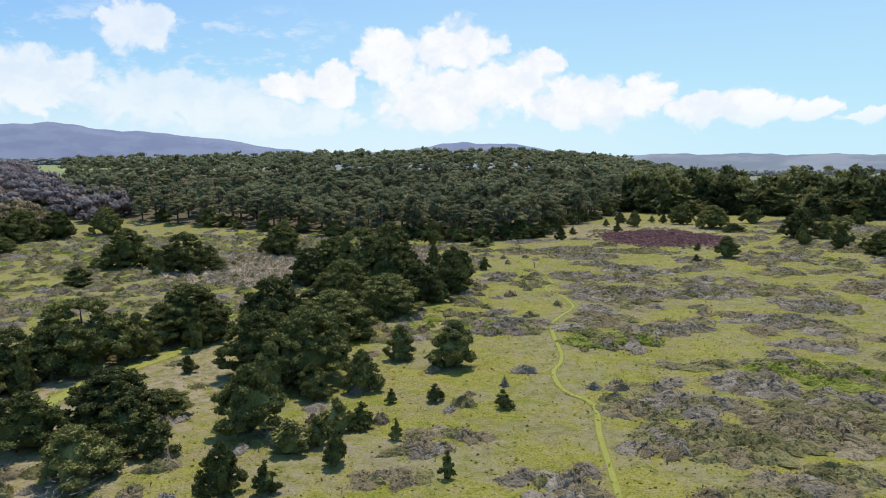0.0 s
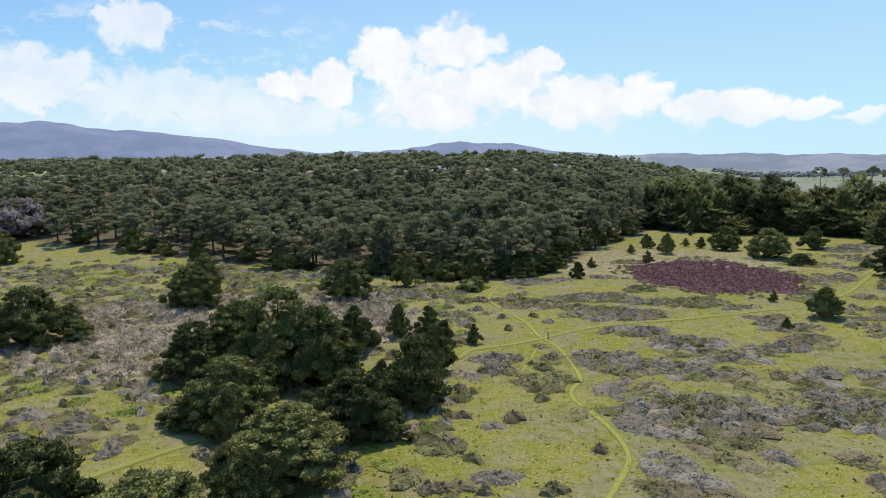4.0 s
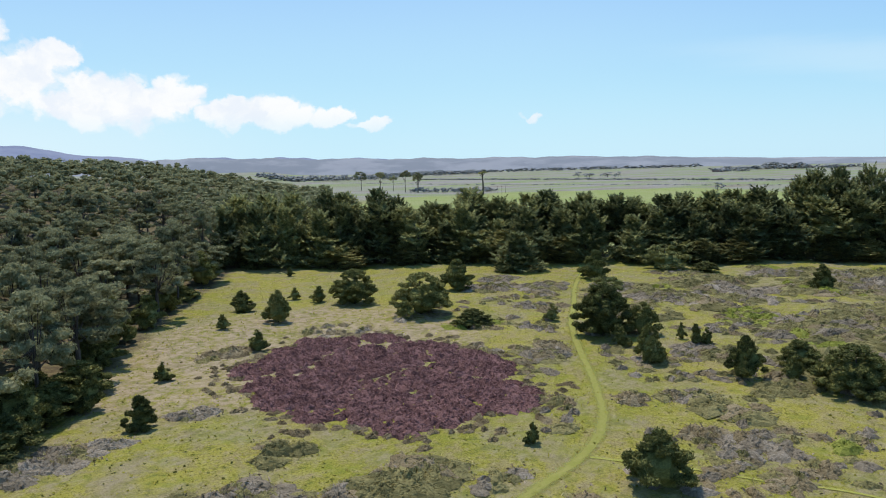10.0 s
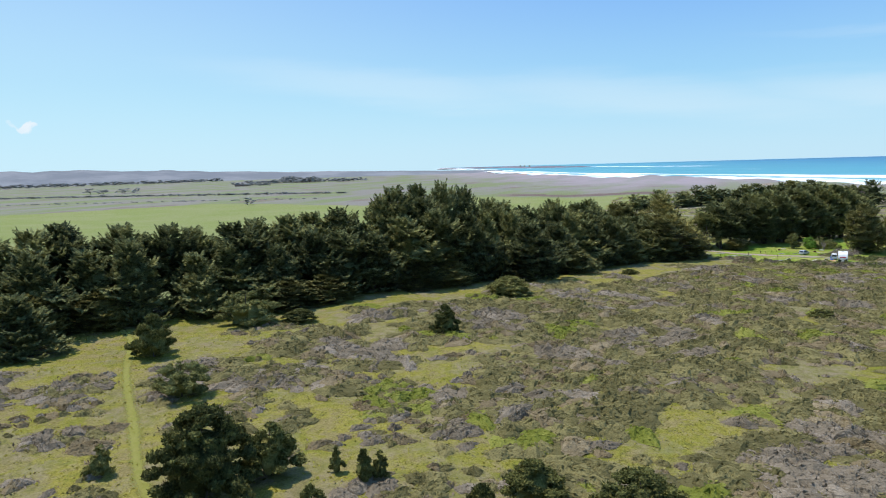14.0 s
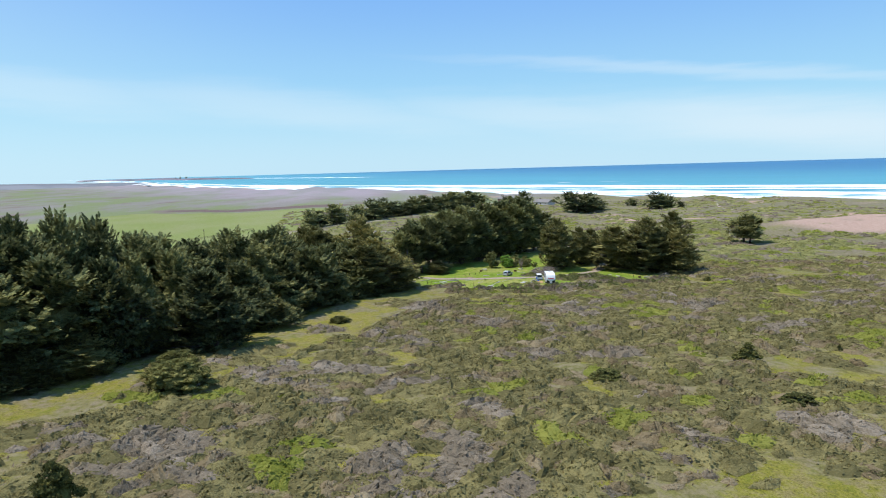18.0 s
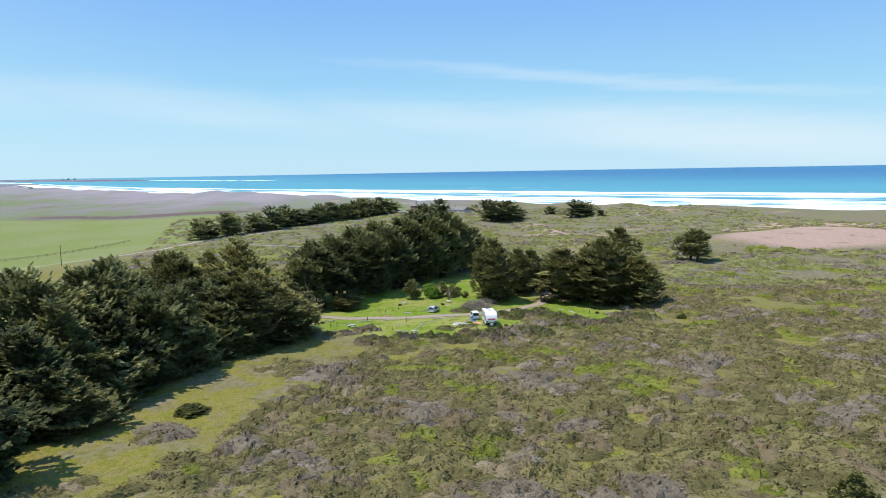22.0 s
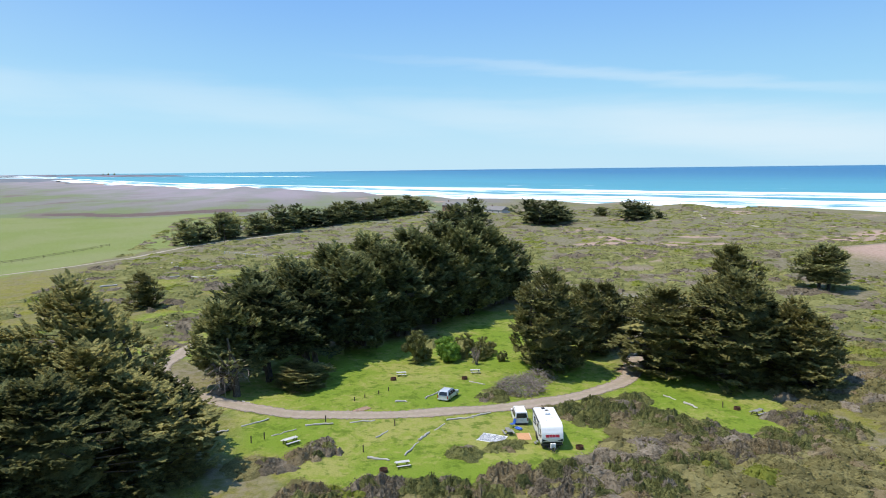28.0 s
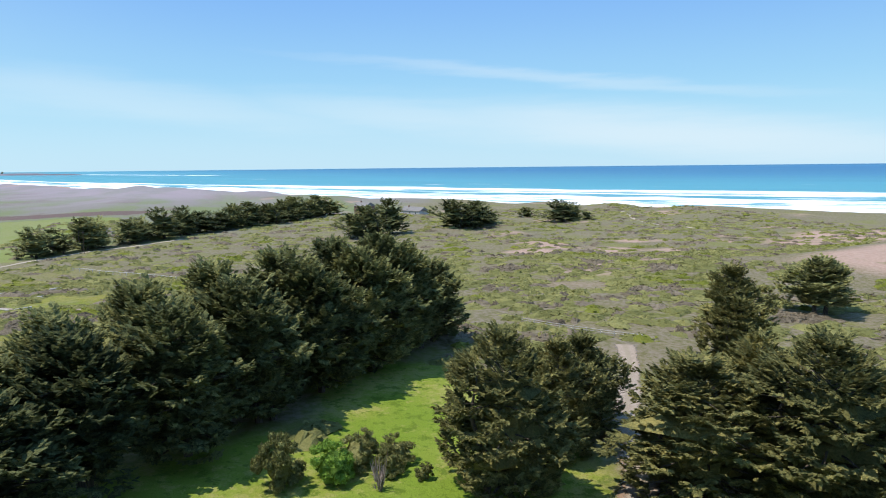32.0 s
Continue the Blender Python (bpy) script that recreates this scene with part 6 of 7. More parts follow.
def travel_trailer():
    """A white travel trailer, nose along +x."""
    ob = tagged(new("travel_trailer"), "white travel trailer with grey swooshes parked on grass", "trailer")
    l2, half, base, tall = 3.2, 1.24, 0.50, 2.98
    prof = [(-l2, base), (l2 - 0.60, base), (l2 - 0.12, base + 0.55), (l2, base + 0.95), (l2 - 0.10, base + 1.50), (l2 - 0.36, tall - 0.38), (l2 - 0.75, tall - 0.08), (l2 - 1.15, tall), (-l2 + 0.1, tall), (-l2, tall - 0.12)]
    part("body", prism_bm(prof, half, bevel=0.05), ob, mat=WHITE_PAINT)
    part("chassis", box_bm((5.6, 2.1, 0.16), (-0.2, 0, base - 0.09), 0.02), ob, mat=BLACK)
    part("skirt", box_bm((6.0, half * 2.012, 0.20), (-0.15, 0, base + 0.12), 0.02), ob, "dark grey lower skirt", GREYDECAL)
    for s in (-1, 1):
        y = s * (half + 0.004)
        for k, (xa, xb, za, zb) in enumerate(((-3.0, -1.2, 1.25, 1.75), (0.2, 1.5, 1.0, 1.45), (1.3, 2.7, 1.15, 1.8))):
            part("swoosh", panel_bm([(xa, y, za), (xb, y, za + 0.15), (xb + 0.35, y, zb), (xa + 0.6, y, zb - 0.28)], (0, s * 0.004, 0)), ob, "dark grey painted swoosh", GREYDECAL if k else BLACK)
        for xa, xb, za, zb in ((-2.3, -1.2, 1.65, 2.25), (-0.35, 0.35, 1.7, 2.2), (1.85, 2.45, 1.75, 2.25)):
            wn = part("window", box_bm((xb - xa, 0.03, zb - za), ((xa + xb) / 2, s * (half + 0.008), (za + zb) / 2), 0.01), ob, mat=BLACK)
            part("pane", box_bm((xb - xa - 0.1, 0.012, zb - za - 0.1), ((xa + xb) / 2, s * (half + 0.026), (za + zb) / 2)), wn, mat=GLASS)
        part("wheel_arch", disc_bm(0.48, 0.03, "Y", (-0.55, s * (half + 0.016), base - 0.02), 20), ob, mat=BLACK)
    door = part("door", box_bm((0.68, 0.04, 1.85), (1.15, -half - 0.022, base + 1.02), 0.02), ob, "white entry door", WHITE_PAINT)
    part("door_window", box_bm((0.36, 0.012, 0.5), (1.15, -half - 0.048, base + 1.5), 0.004), door, mat=GLASS)
    part("handle", box_bm((0.05, 0.03, 0.14), (0.88, -half - 0.058, base + 1.0), 0.008), door, mat=STEEL)
    for k in range(2):
        part("step", box_bm((0.62, 0.24, 0.03), (1.15, -half - 0.2 - 0.22 * k, base - 0.12 - 0.17 * k), 0.008), ob, mat=STEEL)
    part("awning", disc_bm(0.07, 4.4, "X", (-0.9, -half - 0.10, tall - 0.18), 12), ob, "rolled grey awning", GREYDECAL)
    for x in (-3.0, 1.2):
        part("awning_arm", box_bm((0.05, 0.06, 1.7), (x, -half - 0.06, tall - 1.05), 0.01), ob, mat=STEEL)
    for x in (-2.55, -1.75):
        part("roof_vent", box_bm((0.42, 0.42, 0.10), (x, 0.15 - 0.3 * (x < -2), tall + 0.05), 0.02), ob, "dark roof vent", BLACK)
    ac = part("air_conditioner", box_bm((0.85, 0.65, 0.24), (-0.75, 0, tall + 0.12), 0.08), ob, mat=WHITE_PAINT)
    part("grille", box_bm((0.02, 0.5, 0.12), (-1.185, 0, tall + 0.11)), ac, mat=BLACK)
    for x, y in ((0.6, 0.35), (1.4, -0.45), (1.75, 0.5)):
        part("roof_cap", box_bm((0.2, 0.2, 0.08), (x, y, tall + 0.04), 0.03), ob, mat=WHITE_PAINT)
    # plain red bars stand for the lettering on the nose
    slope = Vector((-0.10, 0, 0.55)).normalized()
    for k, (y0, y1) in enumerate(((-0.78, -0.40), (-0.36, -0.06), (-0.02, 0.28), (0.32, 0.78))):
        b0 = Vector((l2 - 0.026, 0, base + 1.10))
        q = [b0 + Vector((0.012, y0, 0)), b0 + Vector((0.012, y1, 0)), b0 + Vector((0.012, y1, 0)) + slope * 0.30, b0 + Vector((0.012, y0, 0)) + slope * 0.30]
        part("lettering_bar", panel_bm(q, (0.006, 0, 0.002)), ob, "red lettering bar", RED)
    part("nose_shield", panel_bm([(l2 - 0.585, -1.16, base + 0.03), (l2 - 0.585, 1.16, base + 0.03), (l2 - 0.125, 1.16, base + 0.53), (l2 - 0.125, -1.16, base + 0.53)], (0.02, 0, -0.014)), ob, "black nose shield", BLACK)
    for s in (-1, 1):
        part("nose_swoosh", panel_bm([(l2 - 0.10, s * 1.17, base + 0.60), (l2 - 0.075, s * 0.55, base + 0.68), (l2 - 0.045, s * 0.85, base + 0.78), (l2 - 0.005, s * 1.17, base + 0.93)], (0.014, 0, -0.004)), ob, "black curved stripe", BLACK)
    for s in (-1, 1):
        arm = box_bm((1.5, 0.10, 0.12), (0, 0, 0), 0.01)
        bmesh.ops.transform(arm, matrix=Matrix.Translation((l2 + 0.42, s * 0.30, base - 0.08)) @ Matrix.Rotation(-s * 0.42, 4, "Z"), verts=arm.verts)
        part("drawbar", arm, ob, mat=BLACK)
        part("gas_bottle", disc_bm(0.15, 0.5, "Z", (l2 + 0.22, s * 0.17, base + 0.22), 14), ob, mat=WHITE_PAINT)
    part("jack", disc_bm(0.045, 0.9, "Z", (l2 + 0.98, 0, 0.45), 10), ob, mat=STEEL)
    for x in (-2.6, 2.3):
        for s in (-1, 1):
            part("stabiliser", box_bm((0.08, 0.08, base), (x, s * 0.95, base / 2), 0.01), ob, mat=STEEL)
    for s in (-1, 1):
        part("tail_light", box_bm((0.03, 0.12, 0.34), (-l2 - 0.012, s * (half - 0.14), base + 0.62), 0.01), ob, mat=LAMP_RED)
    wheels(ob, (-0.98, -0.14), half + 0.005, 0.33, 0.2)
    return ob


AXIS = math.atan2(0.213, -0.977)
stand(travel_trailer(), 270.7, 100.4, AXIS, size=0.94)


def picnic_table(top_mat, label):
    ob = tagged(new("picnic_table"), label, "picnic table", "campground picnic tables")
    for k in range(4):
        part("plank", box_bm((1.95, 0.17, 0.045), (0, -0.27 + 0.18 * k, 0.75), 0.008), ob, mat=top_mat)
    for s in (-1, 1):
        for k in range(2):
            part("bench_plank", box_bm((1.95, 0.13, 0.045), (0, s * (0.66 + 0.14 * k), 0.45), 0.008), ob, mat=top_mat)
    for x in (-0.72, 0.72):
        for s in (-1, 1):
            leg = box_bm((0.07, 0.09, 0.92), (0, 0, 0), 0.01)
            bmesh.ops.transform(leg, matrix=Matrix.Translation((x, s * 0.44, 0.37)) @ Matrix.Rotation(s * 0.55, 4, "X"), verts=leg.verts)
            part("leg", leg, ob, mat=POSTWOOD)
        part("brace", box_bm((0.06, 1.5, 0.09), (x + 0.07, 0, 0.40), 0.01), ob, mat=POSTWOOD)
    return ob


first = picnic_table(PLANK, "weathered pale grey wooden picnic table on mown grass")
for k, (x, y, a) in enumerate(((276.8, 128.1, -62), (267.8, 117.3, -86), (300.6, 111.3, -98), (299.4, 100.3, -100), (343.8, 148.8, -70), (438, 147, -60), (452, 160, -100), (402, 165, -80))):
    m = pose(x, y, ground_z(x, y) - 0.02, 0, 0, a) @ Matrix.Diagonal((0.86, 0.86, 0.86, 1))
    if k == 0:
        first.matrix_basis = m
    else:
        copy_thing(first, m)
stand(picnic_table(DARKPLANK, "dark grey wooden picnic table near the trailer"), 273.6, 104.0, AXIS + 0.15, 0.02, size=0.72)
stand(picnic_table(DARKPLANK, "dark grey picnic table at the scrub edge"), 273.4, 71.4, radians(-70), 0.02, size=0.86)


def fire_ring(x, y):
    ob = tagged(new("fire_ring"), "low rusty steel fire ring on the campground grass", "fire ring", "campground fire rings")
    bm = bmesh.new()
    for r0, z0, r1, z1 in ((0.42, 0.0, 0.42, 0.38), (0.42, 0.38, 0.37, 0.38), (0.37, 0.38, 0.37, 0.03)):
        own = bmesh.new()
        a = [own.verts.new((r0 * math.cos(t), r0 * math.sin(t), z0)) for t in np.linspace(0, 2 * math.pi, 18, endpoint=False)]
        b = [own.verts.new((r1 * math.cos(t), r1 * math.sin(t), z1)) for t in np.linspace(0, 2 * math.pi, 18, endpoint=False)]
        for i in range(18):
            own.faces.new((a[i], a[(i + 1) % 18], b[(i + 1) % 18], b[i]))
        join_bm(bm, own)
    part("ring", bm, ob, mat=RUST)
    part("ash_bed", disc_bm(0.37, 0.05, "Z", (0, 0, 0.05), 18), ob, mat=ASH)
    for k in range(5):
        part("grate_bar", box_bm((0.7, 0.02, 0.02), (0, -0.2 + 0.1 * k, 0.395)), ob, mat=RUST)
    return stand(ob, x, y, 0.3, 0.01)


ring0 = fire_ring(266.8, 119.4)
for x, y in ((298.3, 112.9), (296.7, 102.7), (267.6, 98.0), (275.8, 72.6), (341, 146), (436, 150)):
    copy_thing(ring0, pose(x, y, ground_z(x, y) - 0.01, 0, 0, x * 37 % 360))


def log_mesh(seed, length, rad):
    rr_ = np.random.default_rng(seed)
    n = 7
    pts_ = np.column_stack([np.linspace(-length / 2, length / 2, n), rr_.normal(0, 0.07, n), np.full(n, rad * 0.75) + rr_.normal(0, 0.025, n)])
    rad_ = rad * np.linspace(1.15, 0.75, n) * rr_.uniform(0.85, 1.15, n)
    v, f = tube(pts_, rad_, 9)
    cap = []
    for end, (q, rd) in ((0, (pts_[0], rad_[0])), (1, (pts_[-1], rad_[-1]))):
        cap.append(blob(q, (0.06, rd * 0.93, rd * 0.93), rr_, 9, 5, 0.04)[:2])
    return mesh_of("driftwood_log", *merged([(v, f)] + cap), mats=[DRIFT])


LOGS = [(283.4, 133.5, 285.3, 130.4), (281.8, 136.4, 282.2, 134.9), (279.7, 130.1, 281.1, 127.3), (282.2, 126.2, 282.0, 123.0), (282.1, 121.0, 282.0, 118.0), (276.6, 118.6, 278.3, 117.0), (271.1, 120.4, 269.9, 118.3), (293.7, 133.7, 292.7, 132.8),
        (270.7, 116.5, 273.8, 114.4), (274.2, 114.2, 276.2, 112.6), (276.9, 111.7, 278.8, 110.2), (279.9, 109.6, 279.9, 106.3), (280.4, 106.3, 281.1, 103.7), (295.4, 102.4, 293.5, 100.6), (288.4, 114.4, 288.0, 112.9), (288.6, 110.4, 290.9, 108.0),
        (282.9, 78.8, 280.7, 78.3), (279.3, 77.9, 277.0, 77.5)]
LOGS_FAR = [(431, 185, 434, 181), (465, 163, 461, 161), (447, 160, 449, 157), (421, 160, 424, 156), (423, 154, 419, 150), (452, 147, 454, 143), (418, 149, 421, 146), (410, 175, 412, 171)]
for k, (xa, ya, xb, yb) in enumerate(LOGS + LOGS_FAR):
    ln = math.dist((xa, ya), (xb, yb))
    rad = 0.11 + 0.03 * math.sin(k * 2.3) if k < len(LOGS) else 0.28
    ob = tagged(new("driftwood_log", log_mesh(600 + k, ln, rad)), "bleached pale driftwood log lying on grass as a site marker", "log", "campsite marker logs")
    stand(ob, (xa + xb) / 2, (ya + yb) / 2, math.atan2(yb - ya, xb - xa), 0.04)


def post(x, y, h=0.85, rad=0.07, name="site_post", label="short brown wooden post at a campsite", mat=None):
    bm = disc_bm(rad, h + 0.2, "Z", (0, 0, h / 2 - 0.1), 10, None, rad * 0.9)
    ob = tagged(new(name), label, "post", "wooden posts")
    part("shaft", bm, ob, mat=mat or POSTWOOD)
    part("cap", disc_bm(rad * 0.88, 0.05, "Z", (0, 0, h + 0.02), 10, None, rad * 0.4), ob, mat=mat or POSTWOOD)
    return stand(ob, x, y)


for x, y in ((278.0, 132.3), (278.9, 130.9), (282.8, 123.8), (273.0, 120.6), (279.6, 116.0), (276.9, 73.9), (291, 118), (292, 116), (293, 114.5), (290, 119.5)):
    post(x, y, 0.8 if x < 285 else 0.5)
post(17.9, 140.2, 1.1, 0.06, "trail_post", "dark trail marker post at the path junction")
for k in range(7):
    post(3.0 + 1.9 * k - 8, 186.5 - 0.9 * math.sin(k) - 0.3 * k, 1.2, 0.06, "fence_post", "dark old fence post at the forest edge")


def rail_fence(pts_, label, mat, gap=2.4, tall=1.0, rails=2, name="rail_fence"):
    ob = tagged(new(name), label, "fence")
    line = smooth_line(pts_, gap)
    feet = [(float(a), float(b), ground_z(a, b)) for a, b in line]
    for a, b, c in feet:
        part("post", disc_bm(0.085, tall + 0.3, "Z", (a, b, c + tall / 2 - 0.15), 8), ob, mat=mat)
    for p0, p1 in zip(feet, feet[1:]):
        for k in range(rails):
            zz = tall * (0.9 - 0.42 * k)
            v, f = tube([(p0[0], p0[1], p0[2] + zz), (p1[0], p1[1], p1[2] + zz)], [0.065, 0.06], 6)
            part("rail", mesh_of("rail", v, f), ob, mat=mat)
    return ob


rail_fence([(368, 52), (361, 47.5), (354, 43), (347.5, 38.5)], "low bleached wooden rail fence across the heath", DRIFT, 2.6, 0.9)
rail_fence([(498, 147), (480, 132), (460, 116)], "row of pale wooden barrier posts beside the camp loop", PLANK, 3.0, 1.1, 1, "barrier_fence")
rail_fence([(498, 262), (520, 240), (545, 222), (575, 205)], "distant grey pasture fence", POSTWOOD, 5.0, 1.3, 2, "pasture_fence")

# rug, mat and small camp goods
rug_mat, g = material("patterned_rug")
p = g.n("ShaderNodeTexCoord").outputs["Object"]
vor = g.n("ShaderNodeTexVoronoi", {}, Vector=p, Scale=2.6).outputs["Distance"]
pat = g.ramp(g.math("SINE", g.math("MULTIPLY", vor, 22.0)), -0.1, 0.25)
finish(g, g.mix(pat, (0.10, 0.11, 0.15), (0.62, 0.62, 0.61)), 0.9)
ob = tagged(new("outdoor_rug"), "grey and white patterned outdoor rug spread on grass", "rug")
part("weave", box_bm((3.2, 2.5, 0.02), (0, 0, 0.01), 0.004), ob, mat=rug_mat)
for s in (-1, 1):
    part("border", box_bm((3.24, 0.12, 0.026), (0, s * 1.22, 0.012), 0.004), ob, mat=WHITE_PAINT)
stand(ob, 272.7, 106.2, radians(-128), -0.06, size=0.9)
ob = tagged(new("ground_mat"), "tan orange ground mat beside the trailer door", "mat")
part("weave", box_bm((2.0, 1.5, 0.02), (0, 0, 0.01), 0.004), ob, mat=ORANGE)
part("hem", box_bm((2.04, 0.06, 0.026), (0, 0.73, 0.013), 0.004), ob, mat=PLANK)
stand(ob, 272.3, 102.6, AXIS, -0.06)
ob = tagged(new("camp_chair"), "blue folding camp chair on the grass", "chair")
part("seat", box_bm((0.5, 0.5, 0.04), (0, 0, 0.42), 0.02), ob, mat=BLUE)
back_ = box_bm((0.04, 0.5, 0.55), (0, 0, 0), 0.02)
bmesh.ops.transform(back_, matrix=Matrix.Translation((-0.32, 0, 0.68)) @ Matrix.Rotation(-0.3, 4, "Y"), verts=back_.verts)
part("backrest", back_, ob, mat=BLUE)
for x in (-0.2, 0.2):
    for y in (-0.22, 0.22):
        part("leg", disc_bm(0.015, 0.44, "Z", (x, y, 0.21), 8), ob, mat=STEEL)
stand(ob, 275.6, 102.8, 1.9)
ob = tagged(new("blue_tarp_bundle"), "crumpled blue tarp bundle behind the van", "tarp")
v, f, _ = blob((0, 0, 0.1), (0.55, 0.35, 0.16), np.random.default_rng(5), 12, 8, 0.14)
part("tarp", mesh_of("tarp", v, f), ob, mat=BLUE)
part("cord", mesh_of("cord", *tube([(-0.5, -0.2, 0.12), (0, 0, 0.29), (0.5, 0.25, 0.1)], [0.012] * 3, 6)), ob, mat=WHITE_PAINT)
stand(ob, 274.8, 102.3, 0.4)

# ---- camp bushes, deadwood ----
WOOD_EDGE = [(-129, 264), (-79, 237), (-63, 227), (-34, 209), (-9, 197), (0, 193), (9, 187), (18, 189), (24, 199), (30, 209), (40, 226), (53, 250), (64, 270)]
for k in range(2):
    nursery.add("bush", pine_meshes(110 + k, 3.5, 2.0, 34, 2600, full=0.35, tuft=0.22), 3.5, 2.0, BRIGHT)
    nursery.add("dark_bush", pine_meshes(120 + k, 3.5, 2.0, 34, 2600, full=0.35, tuft=0.22), 3.5, 2.0, COYOTE)
rnd = random.Random(31)
nursery.plant("bush", "leafy_bush", 308.2, 102.3, 4.2, 2.4, "fresh yellow-green leafy bush on the campground lawn", "bush", rng=rnd)
for x, y, h, r_ in ((308.6, 107.2, 5.2, 2.7), (307.5, 97, 3.0, 1.6), (305.2, 94, 1.8, 0.9), (310, 95.5, 3.2, 2.0), (311, 99, 4.0, 2.4), (148, 215.5, 5.4, 5.0), (113, 202, 4.0, 3.6), (9.5, 178, 2.6, 2.8)):
    nursery.plant("dark_bush", "leafy_bush", x, y, h, r_, "dense olive green bush with rounded top", "bush", "broad-leaved bushes", rng=rnd)


for k in range(30):
    u = (k + rnd.random()) / 30 * (len(WOOD_EDGE) - 1)
    i = min(int(u), len(WOOD_EDGE) - 2)
    x = WOOD_EDGE[i][0] + (WOOD_EDGE[i + 1][0] - WOOD_EDGE[i][0]) * (u - i) + rnd.uniform(-2, 2)
    y = WOOD_EDGE[i][1] + (WOOD_EDGE[i + 1][1] - WOOD_EDGE[i][1]) * (u - i) + rnd.uniform(-1, 4)
    nursery.plant("pine", "understory_pine", x, y, rnd.uniform(2.6, 7.0), rnd.uniform(2.2, 4.2), "low bushy pine at the shaded forest edge", "pine tree", "forest edge growth", rng=rnd)


def branches(seed, count, reach, up, rad, heap=False):
    """Bent tapered branches, one piece each."""
    rr_ = np.random.default_rng(seed)
    out = []
    for _ in range(count):
        a, q = rr_.uniform(0, 6.28), (math.sqrt(rr_.uniform(0, 0.8)) if heap else rr_.uniform(0, 0.55)) * reach
        s = np.array([q * math.cos(a), q * math.sin(a), rr_.uniform(0.0, 0.5) * up])
        if heap:
            s[2] = up * rr_.uniform(0.05, 0.85) * (1 - (q / reach) ** 2)
        b = a + rr_.normal() * 0.9
        ln = reach * (rr_.uniform(0.12, 0.38) if heap else rr_.uniform(0.4, 1.0))
        e = s + np.array([math.cos(b) * ln, math.sin(b) * ln, rr_.uniform(-0.12, 0.2) * up if heap else up * rr_.uniform(0.1, 1.0)])
        m = (s + e) / 2 + rr_.normal(0, (0.03 if heap else 0.10) * reach, 3) * (1, 1, 0.6)
        out.append(tube([s, m, e], [rad * rr_.uniform(0.6, 1.2), rad * 0.6, rad * 0.15], 5))
    return out


def deadwood(name, label, x, y, seed, count, reach, up, rad):
    ob = tagged(new(name), label, "deadwood")
    for v, f in branches(seed, count, reach, up, rad, name == "brush_pile"):
        part("branch", mesh_of("branch", v, f), ob, mat=DEAD)
    tagged(part("twig_litter", mesh_of("twig_litter", *merged(branches(seed + 1, count * 4, reach * 1.1, up * 1.05, rad * 0.4, name == "brush_pile"))), ob, mat=DEAD), kind="stuff")
    return stand(ob, x, y)


deadwood("brush_pile", "heap of grey dead branches beside the gravel road", 290.0, 96.6, 1, 240, 3.3, 2.5, 0.06)
deadwood("brush_pile", "grey broken limbs under the cypress", 294.0, 92.5, 3, 120, 2.4, 1.9, 0.05)
deadwood("brush_pile", "grey dead branches at the scrub edge", 265.3, 91.2, 5, 130, 2.3, 1.3, 0.045)
deadwood("brush_pile", "grey dead branches at the scrub edge", 268.5, 68.5, 7, 100, 2.2, 1.2, 0.045)
deadwood("brush_pile", "bleached bare branches among the young pines", -25, 44.5, 9, 26, 2.4, 1.8, 0.04)
deadwood("driftwood_stump", "gnarled pale driftwood stump on the lawn", 304.6, 98.6, 11, 10, 0.7, 2.4, 0.16)
ob = tagged(new("dead_cypress"), "half dead cypress with hanging bleached limbs", "dead tree")
part("trunk", mesh_of("trunk", *merged([tube([(0, 0, -0.3), (0.3, 0.1, 2.5), (-0.2, 0.5, 5.0), (0.2, 0.9, 8.0)], [0.55, 0.42, 0.3, 0.1], 9), tube([(0.2, 0.1, 2.0), (-1.0, 1.0, 4.2), (-2.4, 2.0, 6.4)], [0.3, 0.2, 0.06], 7)])), ob, mat=BARK)
r3 = np.random.default_rng(21)
for k in range(130):
    a, ln = r3.uniform(0, 6.28), r3.uniform(0.5, 1.7)
    o = np.array([math.cos(a), math.sin(a), r3.normal(-0.35, 0.5)])
    q0 = np.array([r3.normal(-0.9, 0.6), r3.normal(1.3, 1.1), r3.uniform(2.0, 5.2)])
    q2 = q0 + o * ln
    q2[2] = max(q2[2], 0.3)
    part("dead_limb", mesh_of("dead_limb", *tube([q0, (q0 + q2) / 2 + r3.normal(0, 0.16, 3), q2], [r3.uniform(0.03, 0.075), 0.035, 0.01], 5)), ob, mat=DEAD)
stand(ob, 296.5, 134.5)

# fallen low juniper-like mats on the heath
for x, y, h, r_ in ((175, 124, 1.4, 2.4), (182, 178, 4.2, 4.4), (161, 107, 1.3, 2.0), (225, 157, 1.2, 2.2), (262.5, 59.5, 1.2, 1.2), (186, 180, 3.0, 3.6), (195, 181, 2.2, 3.2), (82, 201, 2.6, 3.0), (152, 208, 2.2, 3.0), (182, 85, 1.0, 0.5)):
    nursery.plant("thicket" if r_ > 1.5 else "sapling", "low_cypress", x, y, h, r_, "low dark wind-flattened cypress shrub on the heath", "shrub", "low heath shrubs", rng=rnd)
nursery.plant("skirt_cypress", "cypress_tree", 206, 177.5, 12.5, 7.6, "dark cypress that stands forward of the windbreak", "cypress tree", "cypress windbreak", rng=rnd)
nursery.plant("skirt_cypress", "cypress_tree", 122, 235, 8.6, 5.6, "broad conical dark green cypress before the windbreak", "cypress tree", rng=rnd)

